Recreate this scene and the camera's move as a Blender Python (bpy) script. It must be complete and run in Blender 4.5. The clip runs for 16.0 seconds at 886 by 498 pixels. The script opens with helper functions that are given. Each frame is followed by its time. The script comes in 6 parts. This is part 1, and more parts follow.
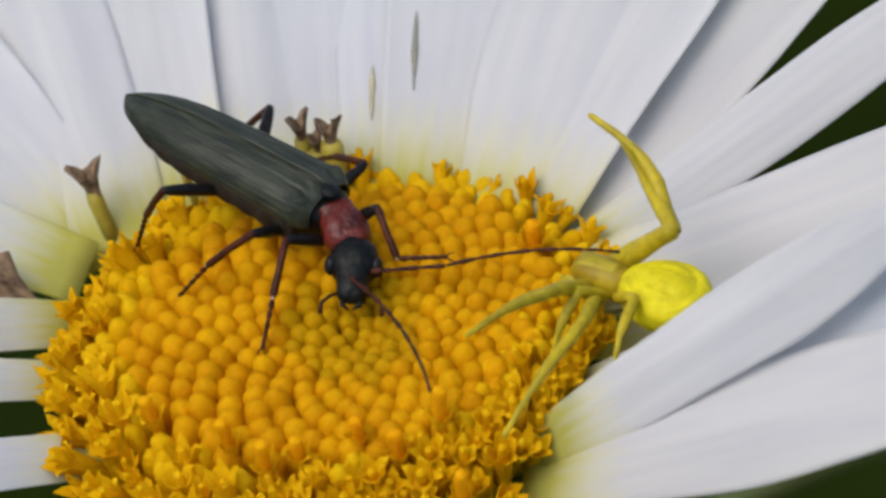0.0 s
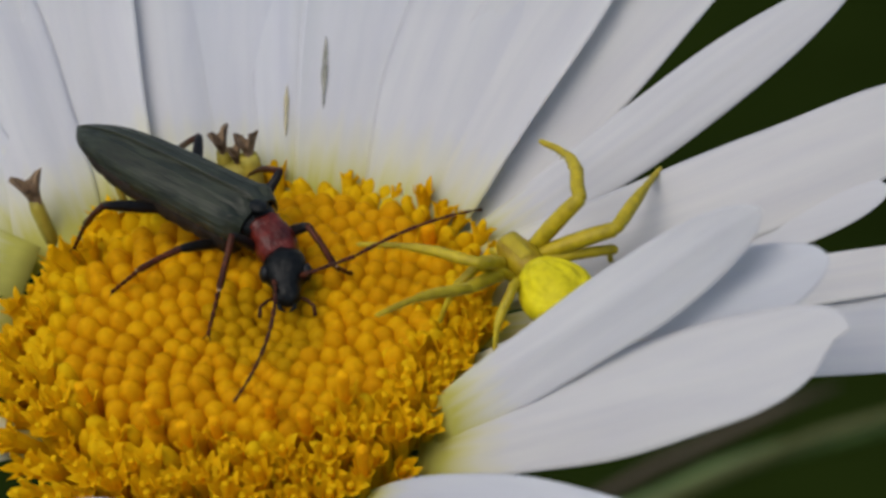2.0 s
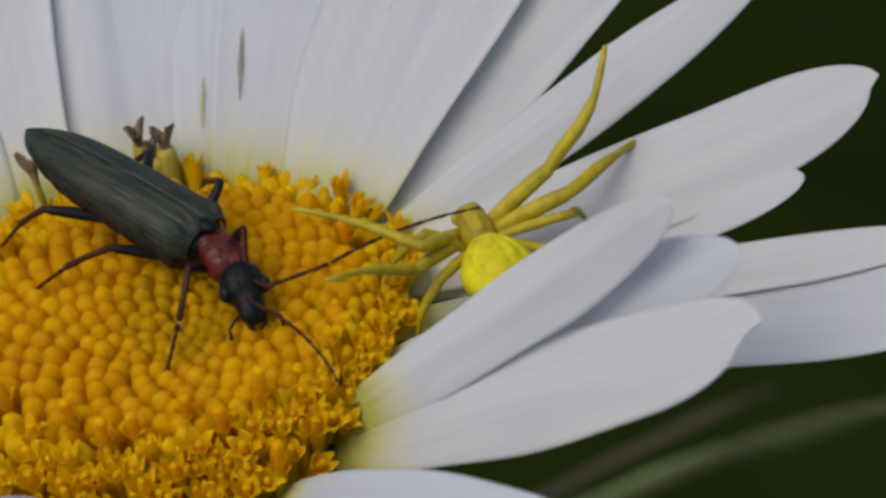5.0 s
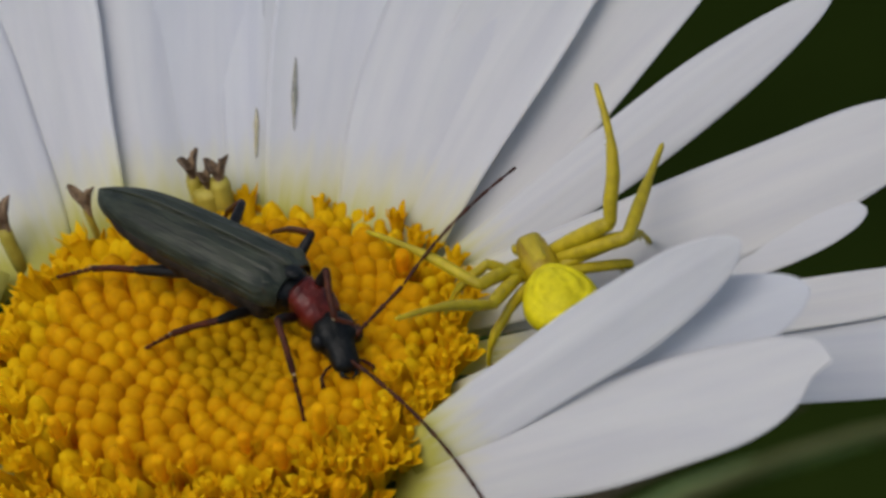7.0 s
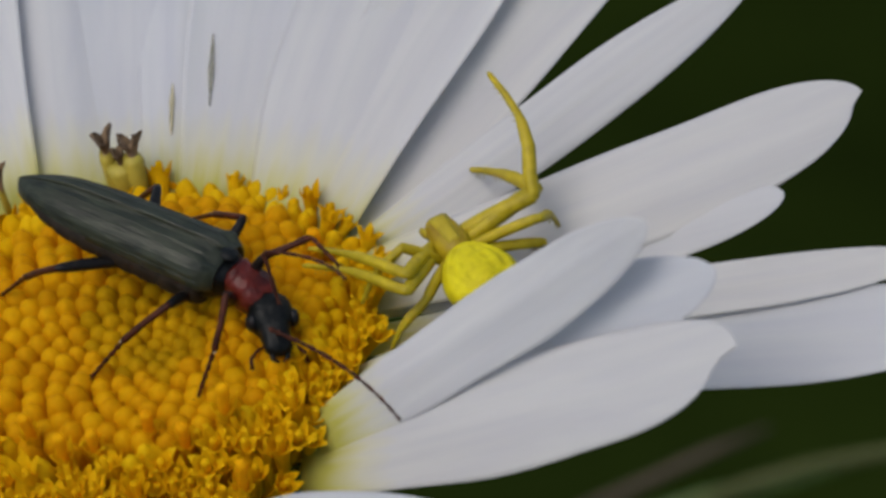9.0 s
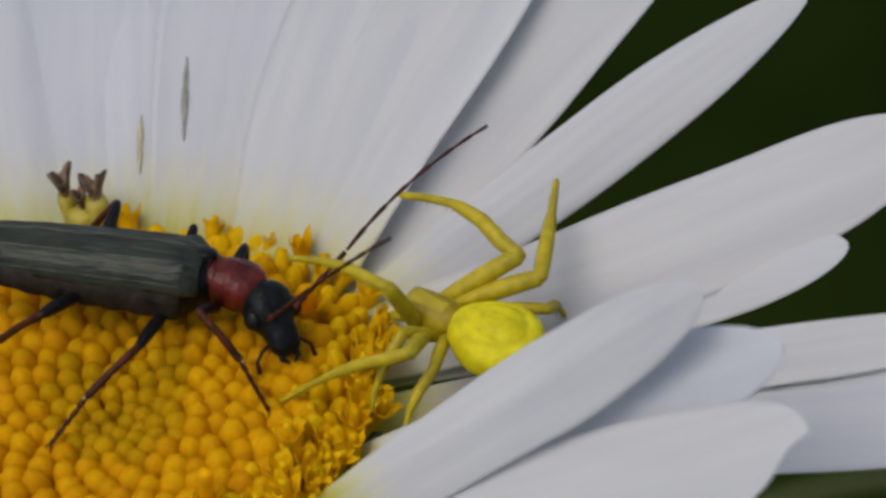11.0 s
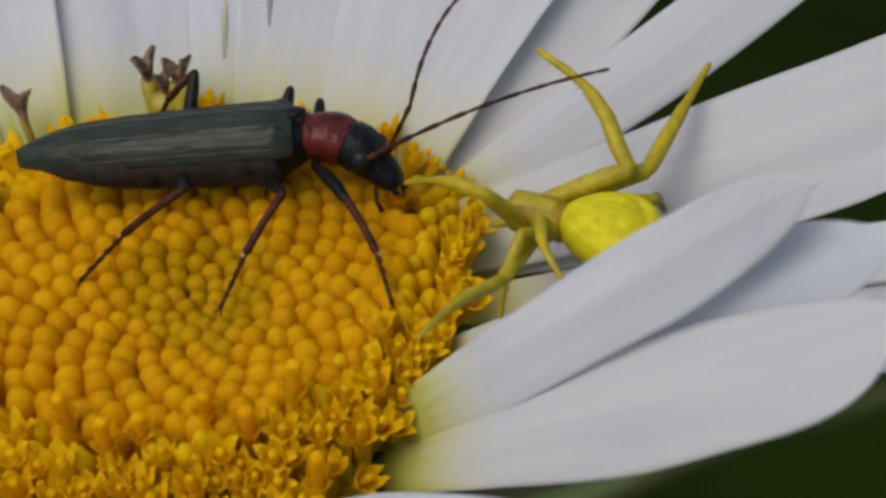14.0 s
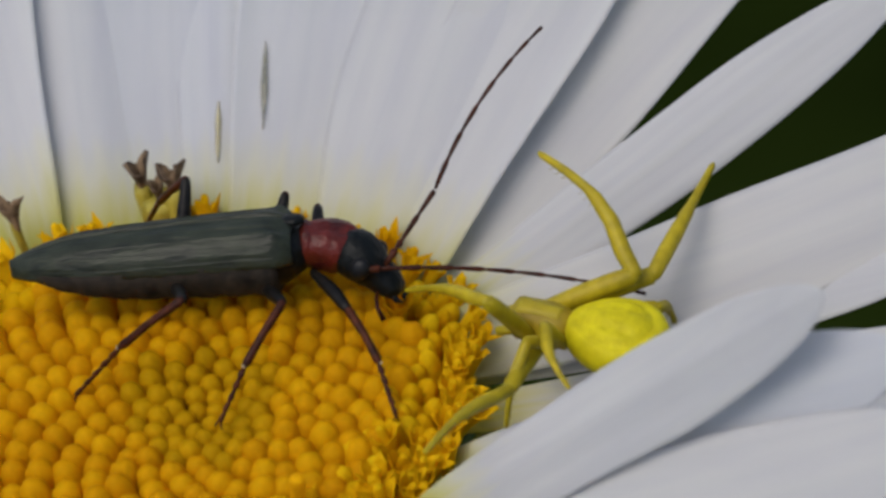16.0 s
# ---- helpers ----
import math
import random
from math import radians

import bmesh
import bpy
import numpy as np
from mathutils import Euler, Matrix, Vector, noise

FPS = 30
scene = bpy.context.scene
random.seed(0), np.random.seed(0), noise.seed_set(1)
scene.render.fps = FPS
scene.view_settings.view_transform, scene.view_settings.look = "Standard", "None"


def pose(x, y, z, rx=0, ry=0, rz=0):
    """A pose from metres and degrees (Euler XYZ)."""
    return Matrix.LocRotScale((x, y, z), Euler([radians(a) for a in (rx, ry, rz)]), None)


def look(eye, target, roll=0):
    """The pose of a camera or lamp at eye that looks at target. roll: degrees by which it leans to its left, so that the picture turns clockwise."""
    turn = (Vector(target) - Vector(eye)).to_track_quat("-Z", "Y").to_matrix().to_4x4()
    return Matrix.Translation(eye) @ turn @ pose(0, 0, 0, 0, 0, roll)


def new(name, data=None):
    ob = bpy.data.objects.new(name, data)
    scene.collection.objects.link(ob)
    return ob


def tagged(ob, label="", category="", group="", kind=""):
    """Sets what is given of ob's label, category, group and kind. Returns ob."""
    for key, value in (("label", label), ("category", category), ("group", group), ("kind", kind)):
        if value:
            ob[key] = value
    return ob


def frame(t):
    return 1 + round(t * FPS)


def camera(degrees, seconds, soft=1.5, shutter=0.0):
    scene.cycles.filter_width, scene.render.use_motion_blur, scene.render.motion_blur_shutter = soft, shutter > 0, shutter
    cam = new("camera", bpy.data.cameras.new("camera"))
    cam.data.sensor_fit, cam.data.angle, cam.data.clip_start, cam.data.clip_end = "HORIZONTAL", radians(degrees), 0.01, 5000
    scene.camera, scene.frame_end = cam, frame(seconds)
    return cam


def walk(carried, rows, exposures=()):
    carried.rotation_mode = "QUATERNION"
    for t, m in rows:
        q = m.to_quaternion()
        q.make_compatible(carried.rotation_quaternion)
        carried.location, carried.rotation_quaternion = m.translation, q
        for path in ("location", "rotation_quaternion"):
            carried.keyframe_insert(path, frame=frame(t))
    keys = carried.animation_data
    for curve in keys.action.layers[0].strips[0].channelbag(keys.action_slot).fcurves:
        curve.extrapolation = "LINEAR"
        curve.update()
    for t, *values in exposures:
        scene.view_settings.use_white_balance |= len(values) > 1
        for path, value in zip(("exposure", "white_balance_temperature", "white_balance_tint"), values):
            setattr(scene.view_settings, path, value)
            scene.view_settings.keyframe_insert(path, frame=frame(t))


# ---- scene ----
# ---- camera ----
cam = camera(9.3, 16.0, soft=3.1)
cam.data.dof.use_dof, cam.data.dof.aperture_fstop = True, 150
walk(cam, [
    (0, pose(0.005290, -0.100258, 0.086555, 48.979, 10.705, -7.957)),
    (0.5, pose(0.006553, -0.110321, 0.094232, 48.984, 10.891, -8.096)),
    (1, pose(0.007510, -0.111186, 0.094520, 49.028, 11.076, -8.196)),
    (1.5, pose(0.007104, -0.112714, 0.094580, 49.722, 10.717, -8.027)),
    (2, pose(0.007289, -0.112786, 0.095197, 49.316, 10.791, -8.308)),
    (2.5, pose(0.009834, -0.110914, 0.094557, 48.395, 11.506, -8.444)),
    (3, pose(0.009595, -0.111114, 0.094499, 48.731, 11.434, -8.511)),
    (3.5, pose(0.007353, -0.111867, 0.096314, 48.264, 10.693, -9.482)),
    (3.7, pose(0.008768, -0.112408, 0.095728, 48.675, 11.097, -9.009)),
    (5.8, pose(0.008960, -0.111062, 0.095827, 48.429, 10.888, -9.040)),
    (6, pose(0.007946, -0.110361, 0.096729, 48.092, 10.660, -9.364)),
    (6.5, pose(0.008667, -0.110507, 0.096340, 48.762, 11.121, -8.697)),
    (7, pose(0.007249, -0.109705, 0.096514, 48.291, 10.925, -9.187)),
    (7.5, pose(0.009008, -0.109424, 0.095602, 48.008, 10.854, -8.743)),
    (8, pose(0.009053, -0.110077, 0.095841, 48.339, 10.747, -8.694)),
    (8.5, pose(0.009066, -0.109103, 0.095445, 47.942, 10.755, -8.616)),
    (9, pose(0.010243, -0.108961, 0.094314, 48.392, 10.605, -8.431)),
    (9.2, pose(0.010071, -0.104775, 0.091328, 48.174, 10.679, -8.517)),
    (11.3, pose(0.008289, -0.092582, 0.083407, 47.561, 10.060, -9.328)),
    (11.5, pose(0.008783, -0.093489, 0.082619, 48.058, 10.399, -8.949)),
    (12, pose(0.007469, -0.091749, 0.084197, 46.879, 9.644, -9.500)),
    (12.5, pose(0.006692, -0.092465, 0.084302, 47.055, 9.768, -9.790)),
    (13, pose(0.006310, -0.092249, 0.084082, 47.091, 9.603, -9.515)),
    (13.5, pose(0.006486, -0.090822, 0.084187, 46.972, 9.816, -8.954)),
    (14, pose(0.006389, -0.090710, 0.083200, 46.613, 9.597, -8.754)),
    (14.5, pose(0.006058, -0.089225, 0.084103, 46.062, 9.884, -8.924)),
    (15, pose(0.004811, -0.088478, 0.083239, 46.316, 9.412, -9.076)),
    (15.5, pose(0.004923, -0.088537, 0.083052, 46.427, 9.620, -9.552)),
    (16, pose(0.005623, -0.087866, 0.083256, 46.769, 9.741, -9.654)),
], exposures=[(0, 1.33), (0.5, 1.13), (1.5, 1.11), (2.5, 0.86), (3.5, 0.87), (16.0, 0.91)])

# ---- world, sun ----
world = bpy.data.worlds.new("world")
scene.world = world
world.use_nodes = True
wn, wl = world.node_tree.nodes, world.node_tree.links
sky = wn.new("ShaderNodeTexSky")
sky.sky_type, sky.sun_disc = "NISHITA", False
sky.sun_elevation, sky.sun_rotation = radians(68), radians(-126)
sky.air_density, sky.dust_density, sky.ozone_density = 1.0, 3.0, 1.0
wn["Background"].inputs["Strength"].default_value = 0.073
wl.new(sky.outputs["Color"], wn["Background"].inputs["Color"])
sun = new("sun", bpy.data.lights.new("sun", "SUN"))
sun.data.energy, sun.data.angle, sun.data.color = 0.64, radians(45), (1.0, 0.96, 0.9)
sun.matrix_basis = look((-0.30, -0.22, 0.93), (0, 0, 0))


# ---- materials ----
def material(name, color, rough=0.5, metal=0.0, spec=0.5):
    m = bpy.data.materials.new(name)
    m.use_nodes = True
    b = m.node_tree.nodes["Principled BSDF"]
    b.inputs["Base Color"].default_value = (*color, 1)
    b.inputs["Roughness"].default_value = rough
    b.inputs["Metallic"].default_value = metal
    b.inputs["Specular IOR Level"].default_value = spec
    return m


def node(m, kind, **values):
    n = m.node_tree.nodes.new(kind)
    for key, value in values.items():
        n.inputs[key.replace("_", " ")].default_value = value
    return n


def link(m, a, b):
    m.node_tree.links.new(a, b)


def coords(m, out="Object", scale=(1, 1, 1)):
    tc, mp = node(m, "ShaderNodeTexCoord"), node(m, "ShaderNodeMapping")
    mp.inputs["Scale"].default_value = scale
    link(m, tc.outputs[out], mp.inputs["Vector"])
    return mp.outputs["Vector"]


def noise_of(m, vector, scale, detail=3.0, rough=0.5):
    n = node(m, "ShaderNodeTexNoise", Scale=scale, Detail=detail, Roughness=rough)
    link(m, vector, n.inputs["Vector"])
    return n.outputs["Fac"]


def ramp(m, fac, stops):
    n = node(m, "ShaderNodeValToRGB")
    e = n.color_ramp.elements
    while len(e) < len(stops):
        e.new(0.5)
    for el, (pos, col) in zip(e, stops):
        el.position, el.color = pos, (*col, 1)
    link(m, fac, n.inputs["Fac"])
    return n.outputs["Color"]


def mixed(m, fac, a, b, mode="MIX"):
    n = node(m, "ShaderNodeMix")
    n.data_type, n.blend_type = "RGBA", mode
    for value, slot in ((fac, 0), (a, 6), (b, 7)):
        if hasattr(value, "is_linked"):
            link(m, value, n.inputs[slot])
        else:
            n.inputs[slot].default_value = value if slot == 0 else (*value, 1)
    return n.outputs[2]


def bsdf(m):
    return m.node_tree.nodes["Principled BSDF"]


def relief(m, height, distance, strength=1.0):
    n = node(m, "ShaderNodeBump", Strength=strength, Distance=distance)
    link(m, height, n.inputs["Height"])
    link(m, n.outputs["Normal"], bsdf(m).inputs["Normal"])


def see_through(m, share, color):
    """Let a share of the light pass through a thin sheet."""
    t, mx = node(m, "ShaderNodeBsdfTranslucent"), node(m, "ShaderNodeMixShader", Fac=share)
    if hasattr(color, "is_linked"):
        link(m, color, t.inputs["Color"])
    else:
        t.inputs["Color"].default_value = (*color, 1)
    link(m, bsdf(m).outputs["BSDF"], mx.inputs[1])
    link(m, t.outputs["BSDF"], mx.inputs[2])
    link(m, mx.outputs["Shader"], m.node_tree.nodes["Material Output"].inputs["Surface"])


def petal_material():
    m = material("petal_white", (0.8, 0.8, 0.82), 0.55, 0, 0.3)
    info = node(m, "ShaderNodeObjectInfo")
    sep = node(m, "ShaderNodeSeparateXYZ")
    link(m, coords(m, "Generated"), sep.inputs["Vector"])
    veins = noise_of(m, coords(m, "Generated", (0.7, 9, 1)), 1.0, 4.0, 0.6)
    blotch = noise_of(m, coords(m, "Generated", (3, 5, 3)), 1.0, 3.0)
    reach = node(m, "ShaderNodeMath")
    reach.operation = "MULTIPLY_ADD"
    link(m, veins, reach.inputs[0])
    reach.inputs[1].default_value = -0.12
    link(m, sep.outputs["X"], reach.inputs[2])
    tint = ramp(m, reach.outputs[0], [(0.0, (0.66, 0.64, 0.14)), (0.045, (0.75, 0.735, 0.40)), (0.09, (0.81, 0.80, 0.66)), (0.16, (0.795, 0.797, 0.795))])
    tone = ramp(m, info.outputs["Random"], [(0.0, (0.97, 0.98, 1.0)), (0.5, (1.0, 0.995, 0.985)), (1.0, (1.0, 0.985, 0.955))])
    streak = ramp(m, veins, [(0.28, (0.95, 0.955, 0.965)), (0.6, (1, 1, 1))])
    cloud = ramp(m, blotch, [(0.3, (0.93, 0.93, 0.95)), (0.7, (1, 1, 0.99))])
    color = mixed(m, 1.0, mixed(m, 1.0, mixed(m, 1.0, tint, streak, "MULTIPLY"), cloud, "MULTIPLY"), tone, "MULTIPLY")
    link(m, color, bsdf(m).inputs["Base Color"])
    relief(m, veins, 0.00006, 0.4)
    see_through(m, 0.48, color)
    return m


def pollen_yellow(name, low, high, rough=0.5):
    m = material(name, high, rough, 0, 0.05)
    info = node(m, "ShaderNodeObjectInfo")
    grain = noise_of(m, coords(m), 5000.0, 3.0)
    c = mixed(m, info.outputs["Random"], low, high)
    g = ramp(m, grain, [(0.3, (0.86, 0.84, 0.8)), (0.7, (1.0, 1.0, 1.0))])
    color = mixed(m, 1.0, c, g, "MULTIPLY")
    link(m, color, bsdf(m).inputs["Base Color"])
    relief(m, grain, 0.00002, 0.5)
    see_through(m, 0.42, color)
    return m


def speckled(name, low, high, scale, rough=0.4, metal=0.0, spec=0.5, stretch=(1, 1, 1), bump=0.00001, sub=0.0):
    m = material(name, high, rough, metal, spec)
    n = noise_of(m, coords(m, "Object", stretch), scale, 4.0, 0.6)
    link(m, ramp(m, n, [(0.3, low), (0.7, high)]), bsdf(m).inputs["Base Color"])
    if sub:
        b = bsdf(m)
        b.inputs["Subsurface Weight"].default_value = sub
        b.inputs["Subsurface Radius"].default_value = (1.0, 0.8, 0.15)
        b.inputs["Subsurface Scale"].default_value = 0.0004
    relief(m, n, bump, 0.6)
    return m


PETAL = petal_material()
BUD = pollen_yellow("bud_yellow", (0.78, 0.385, 0.003), (0.89, 0.49, 0.004), 0.65)
FLORET = pollen_yellow("floret_yellow", (0.86, 0.52, 0.003), (0.95, 0.65, 0.008), 0.65)
ANTHER = pollen_yellow("anther_orange", (0.96, 0.47, 0.004), (0.98, 0.56, 0.006), 0.7)
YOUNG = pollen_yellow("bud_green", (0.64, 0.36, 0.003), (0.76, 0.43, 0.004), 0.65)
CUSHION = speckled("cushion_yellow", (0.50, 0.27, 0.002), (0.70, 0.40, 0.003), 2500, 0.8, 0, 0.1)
STALK = speckled("stalk_green", (0.05, 0.09, 0.02), (0.09, 0.15, 0.03), 800, 0.6)
HUSK = speckled("husk_brown", (0.035, 0.018, 0.007), (0.33, 0.22, 0.12), 2600, 0.8, bump=0.00004)
HUSK_STEM = speckled("husk_stem", (0.26, 0.21, 0.018), (0.44, 0.36, 0.04), 1500, 0.6)
ELYTRA = speckled("wing_case_green", (0.0085, 0.011, 0.006), (0.038, 0.044, 0.025), 5200, 0.38, 0.0, 0.28, (0.22, 1, 1), 0.00010)
BLACK = speckled("chitin_black", (0.002, 0.003, 0.003), (0.009, 0.010, 0.009), 5000, 0.38, 0.0, 0.15, bump=0.00008)
RED = speckled("chitin_red", (0.030, 0.005, 0.003), (0.14, 0.017, 0.010), 1700, 0.34, 0.0, 0.30, bump=0.00030)
LEG = speckled("leg_black", (0.003, 0.003, 0.003), (0.013, 0.011, 0.009), 6000, 0.42, 0, 0.18)
SHIN = speckled("shin_brown", (0.014, 0.004, 0.002), (0.085, 0.020, 0.006), 4000, 0.45, 0, 0.15)
FEELER = speckled("feeler_brown", (0.014, 0.005, 0.003), (0.075, 0.019, 0.007), 5000, 0.5, 0, 0.15)
BELLY = speckled("belly_grey", (0.006, 0.005, 0.004), (0.034, 0.025, 0.016), 3000, 0.65, 0.0, 0.15, bump=0.00004)
EYE = material("eye_black", (0.006, 0.006, 0.006), 0.45, 0, 0.25)
SPIDER = speckled("spider_yellow", (0.46, 0.39, 0.003), (0.70, 0.61, 0.008), 2200, 0.6, 0, 0.22, bump=0.00005, sub=0.15)
SPIDER_LEG = speckled("spider_leg", (0.29, 0.225, 0.005), (0.47, 0.36, 0.010), 2500, 0.5, 0, 0.3, sub=0.3)
SPIDER_DARK = speckled("spider_head", (0.20, 0.125, 0.004), (0.42, 0.31, 0.008), 1500, 0.5, 0, 0.3, sub=0.2)
SPIDER_PALE = speckled("spider_pale", (0.34, 0.26, 0.010), (0.46, 0.36, 0.018), 2500, 0.5, 0, 0.3, sub=0.3)
STAIN = speckled("stain_grey", (0.14, 0.14, 0.09), (0.42, 0.40, 0.30), 3000, 0.8, 0, 0.1)
STAIN_TAN = speckled("stain_tan", (0.42, 0.35, 0.15), (0.62, 0.55, 0.33), 3000, 0.8, 0, 0.1)
STAIN_PINK = speckled("stain_pink", (0.45, 0.22, 0.16), (0.6, 0.38, 0.25), 3000, 0.8, 0, 0.1)
for dry in (STAIN, STAIN_TAN):
    bsdf(dry).inputs["Alpha"].default_value = 0.6
PALE_JOINT = speckled("joint_pale", (0.40, 0.30, 0.16), (0.6, 0.48, 0.3), 3000, 0.5)
# Meadow green with the shade among its unmodelled plants put into the colour.
SHADED_MEADOW = speckled("meadow_shaded_green", (0.004, 0.007, 0.0013), (0.0145, 0.024, 0.0035), 14, 1.0, 0.0, 0.0, bump=0.002)
BLADE = speckled("grass_green", (0.05, 0.06, 0.016), (0.10, 0.105, 0.045), 60, 0.8, 0, 0.1)
DRY = speckled("grass_dry", (0.048, 0.036, 0.025), (0.092, 0.072, 0.05), 90, 0.8, 0, 0.1)


# ---- building tools (meshes are drawn in millimetres) ----
def mm(x, y, z, rx=0, ry=0, rz=0):
    return pose(x * 0.001, y * 0.001, z * 0.001, rx, ry, rz)


def mesh_of(name, bm, mat, smooth=True):
    for v in bm.verts:
        v.co *= 0.001
    bmesh.ops.recalc_face_normals(bm, faces=bm.faces)
    me = bpy.data.meshes.new(name)
    bm.to_mesh(me)
    bm.free()
    for p in me.polygons:
        p.use_smooth = smooth
    for one in mat if isinstance(mat, (list, tuple)) else (mat,):
        me.materials.append(one)
    return me


def part(name, data, parent, m=None, label=""):
    ob = new(name, data)
    ob.parent = parent
    if m is not None:
        ob.matrix_basis = m
    return tagged(ob, label)


def blob(bm, center, radii, seg=16, rings=10, m=None):
    made = bmesh.ops.create_uvsphere(bm, u_segments=seg, v_segments=rings, radius=1)["verts"]
    t = Matrix.Translation(center) @ (m or Matrix()) @ Matrix.Diagonal((*radii, 1))
    bmesh.ops.transform(bm, matrix=t, verts=made)
    return made


def tube(bm, points, radii, sides=10, flat=1.0):
    """A closed tube through points, with a radius at each; returns its rings."""
    points = [Vector(p) for p in points]
    rings = []
    up = Vector((0.13, 0.31, 0.94))
    for i, p in enumerate(points):
        d = (points[min(i + 1, len(points) - 1)] - points[max(i - 1, 0)]).normalized()
        s = d.cross(up).normalized()
        n = s.cross(d)
        rings.append([bm.verts.new(p + radii[i] * (math.cos(a) * s * flat + math.sin(a) * n)) for a in (2 * math.pi * k / sides for k in range(sides))])
    for a, b in zip(rings, rings[1:]):
        for k in range(sides):
            bm.faces.new((a[k], a[(k + 1) % sides], b[(k + 1) % sides], b[k]))
    bm.faces.new(rings[0][::-1])
    bm.faces.new(rings[-1])
    return rings


def loft(bm, sections, sides=24):
    """Closed skin through cross-sections (x, half width, top, bottom, squareness, lift of the middle)."""
    rings = []
    for x, w, top, low, sq in sections:
        ring = []
        for k in range(sides):
            a = 2 * math.pi * k / sides
            c, s = math.cos(a), math.sin(a)
            y = math.copysign(abs(c) ** sq, c) * w
            z = math.copysign(abs(s) ** sq, s)
            ring.append(bm.verts.new((x, y, z * top if z > 0 else z * low)))
        rings.append(ring)
    for a, b in zip(rings, rings[1:]):
        for k in range(sides):
            bm.faces.new((a[k], a[(k + 1) % sides], b[(k + 1) % sides], b[k]))
    bm.faces.new(rings[0][::-1])
    bm.faces.new(rings[-1])
    return rings


# ---- ground ----
def ground():
    bm = bmesh.new()
    n, size = 40, 60000.0
    grid = []
    for i in range(n + 1):
        row = []
        for j in range(n + 1):
            u, v = 2 * i / n - 1, 2 * j / n - 1
            x, y = size * u * abs(u) ** 2, size * v * abs(v) ** 2
            row.append(bm.verts.new((x, y, -260 + 25 * noise.noise(Vector((x * 0.004, y * 0.004, 0))))))
        grid.append(row)
    for i in range(n):
        for j in range(n):
            bm.faces.new((grid[i][j], grid[i + 1][j], grid[i + 1][j + 1], grid[i][j + 1]))
    ob = new("ground", mesh_of("ground", bm, SHADED_MEADOW))
    tagged(ob, "dark green blurred meadow far below the flower, its shade put into the colour", "ground", kind="structure")


ground()


# ---- the daisy ----
daisy = tagged(new("oxeye_daisy"), "white oxeye daisy in bloom with a golden yellow disc", "flower")
cam.data.dof.focus_object = daisy


def dome(r):
    return 1.25 * (1 - (r / 7.0) ** 2)


def settle(x, y, z):
    """The disc is not quite round: it falls off behind and is a little flattened on one side."""
    return (x * 0.94 if x < 0 else x), (y * 0.95 if y > 0 else y), z - (0.48 * (y / 6.0) ** 2 * min(1.3, max(0.2, 1 + 0.16 * x)) if y > 0 else 0.0)


def cushion():
    bm = bmesh.new()
    prof = [(0.01, 0.20), (1.5, 0.20), (3, 0.15), (4.5, -0.05), (5.4, -0.40), (5.9, -0.8), (6.0, -1.4), (5.6, -2.2), (4.5, -3.0), (2.2, -3.6), (1.4, -4.4), (0.01, -4.5)]
    seg = 48
    rings = [[bm.verts.new(settle(r * math.cos(a), r * math.sin(a), z)) for a in (2 * math.pi * k / seg for k in range(seg))] for r, z in prof]
    for a, b in zip(rings, rings[1:]):
        for k in range(seg):
            bm.faces.new((a[k], a[(k + 1) % seg], b[(k + 1) % seg], b[k]))
    bm.faces.new(rings[0])
    bm.faces.new(rings[-1])
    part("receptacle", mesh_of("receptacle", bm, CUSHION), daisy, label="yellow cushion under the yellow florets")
    bm = bmesh.new()
    tube(bm, [(0, 0, -4), (2, 3, -60), (8, 4, -150), (10, 2, -290)], [1.3, 1.2, 1.3, 1.5], 12)
    part("stem", mesh_of("stem", bm, STALK), daisy, label="thin green flower stem")


cushion()


def bract_mesh(seed):
    """A pointed, keeled scale of the cup under the flower head; it runs along x."""
    rnd = random.Random(seed)
    bm = bmesh.new()
    top, low = [], []
    for i in range(9):
        u = i / 8
        w = 0.62 * (0.75 + 0.4 * u - 1.15 * u ** 4 * 0.98) * rnd.uniform(0.96, 1.04)
        for side, drop in ((top, 0.0), (low, 0.10)):
            side.append([bm.verts.new((3.4 * u, w * v, 0.55 * u * u - 0.16 * v * v + 0.05 * (v == 0) - drop * (1 - abs(v)) - 0.02 * (drop > 0))) for v in (-1, -0.5, 0, 0.5, 1)])
    for p, q, e, f in zip(top, top[1:], low, low[1:]):
        for k in range(4):
            bm.faces.new((p[k], p[k + 1], q[k + 1], q[k]))
            bm.faces.new((e[k], f[k], f[k + 1], e[k + 1]))
        bm.faces.new((p[0], q[0], f[0], e[0]))
        bm.faces.new((p[4], e[4], f[4], q[4]))
    for p, e in ((top[0], low[0]), (top[-1], low[-1])):
        for k in range(4):
            bm.faces.new((p[k], p[k + 1], e[k + 1], e[k]))
    return mesh_of("bract", bm, STALK)


def bracts():
    rnd = random.Random(11)
    kinds = [bract_mesh(s) for s in range(4)]
    for row, (count, r, z, tilt) in enumerate(((26, 3.3, -2.75, -14), (22, 2.6, -3.3, -10))):
        for k in range(count):
            a = 360 * (k + 0.5 * row) / count + rnd.uniform(-3, 3)
            x, y = r * math.cos(math.radians(a)), r * math.sin(math.radians(a))
            part("bract", rnd.choice(kinds), daisy, mm(x, y, z, 0, 0, a) @ pose(0, 0, 0, rnd.uniform(-6, 6), tilt + rnd.uniform(-5, 5)))


bracts()


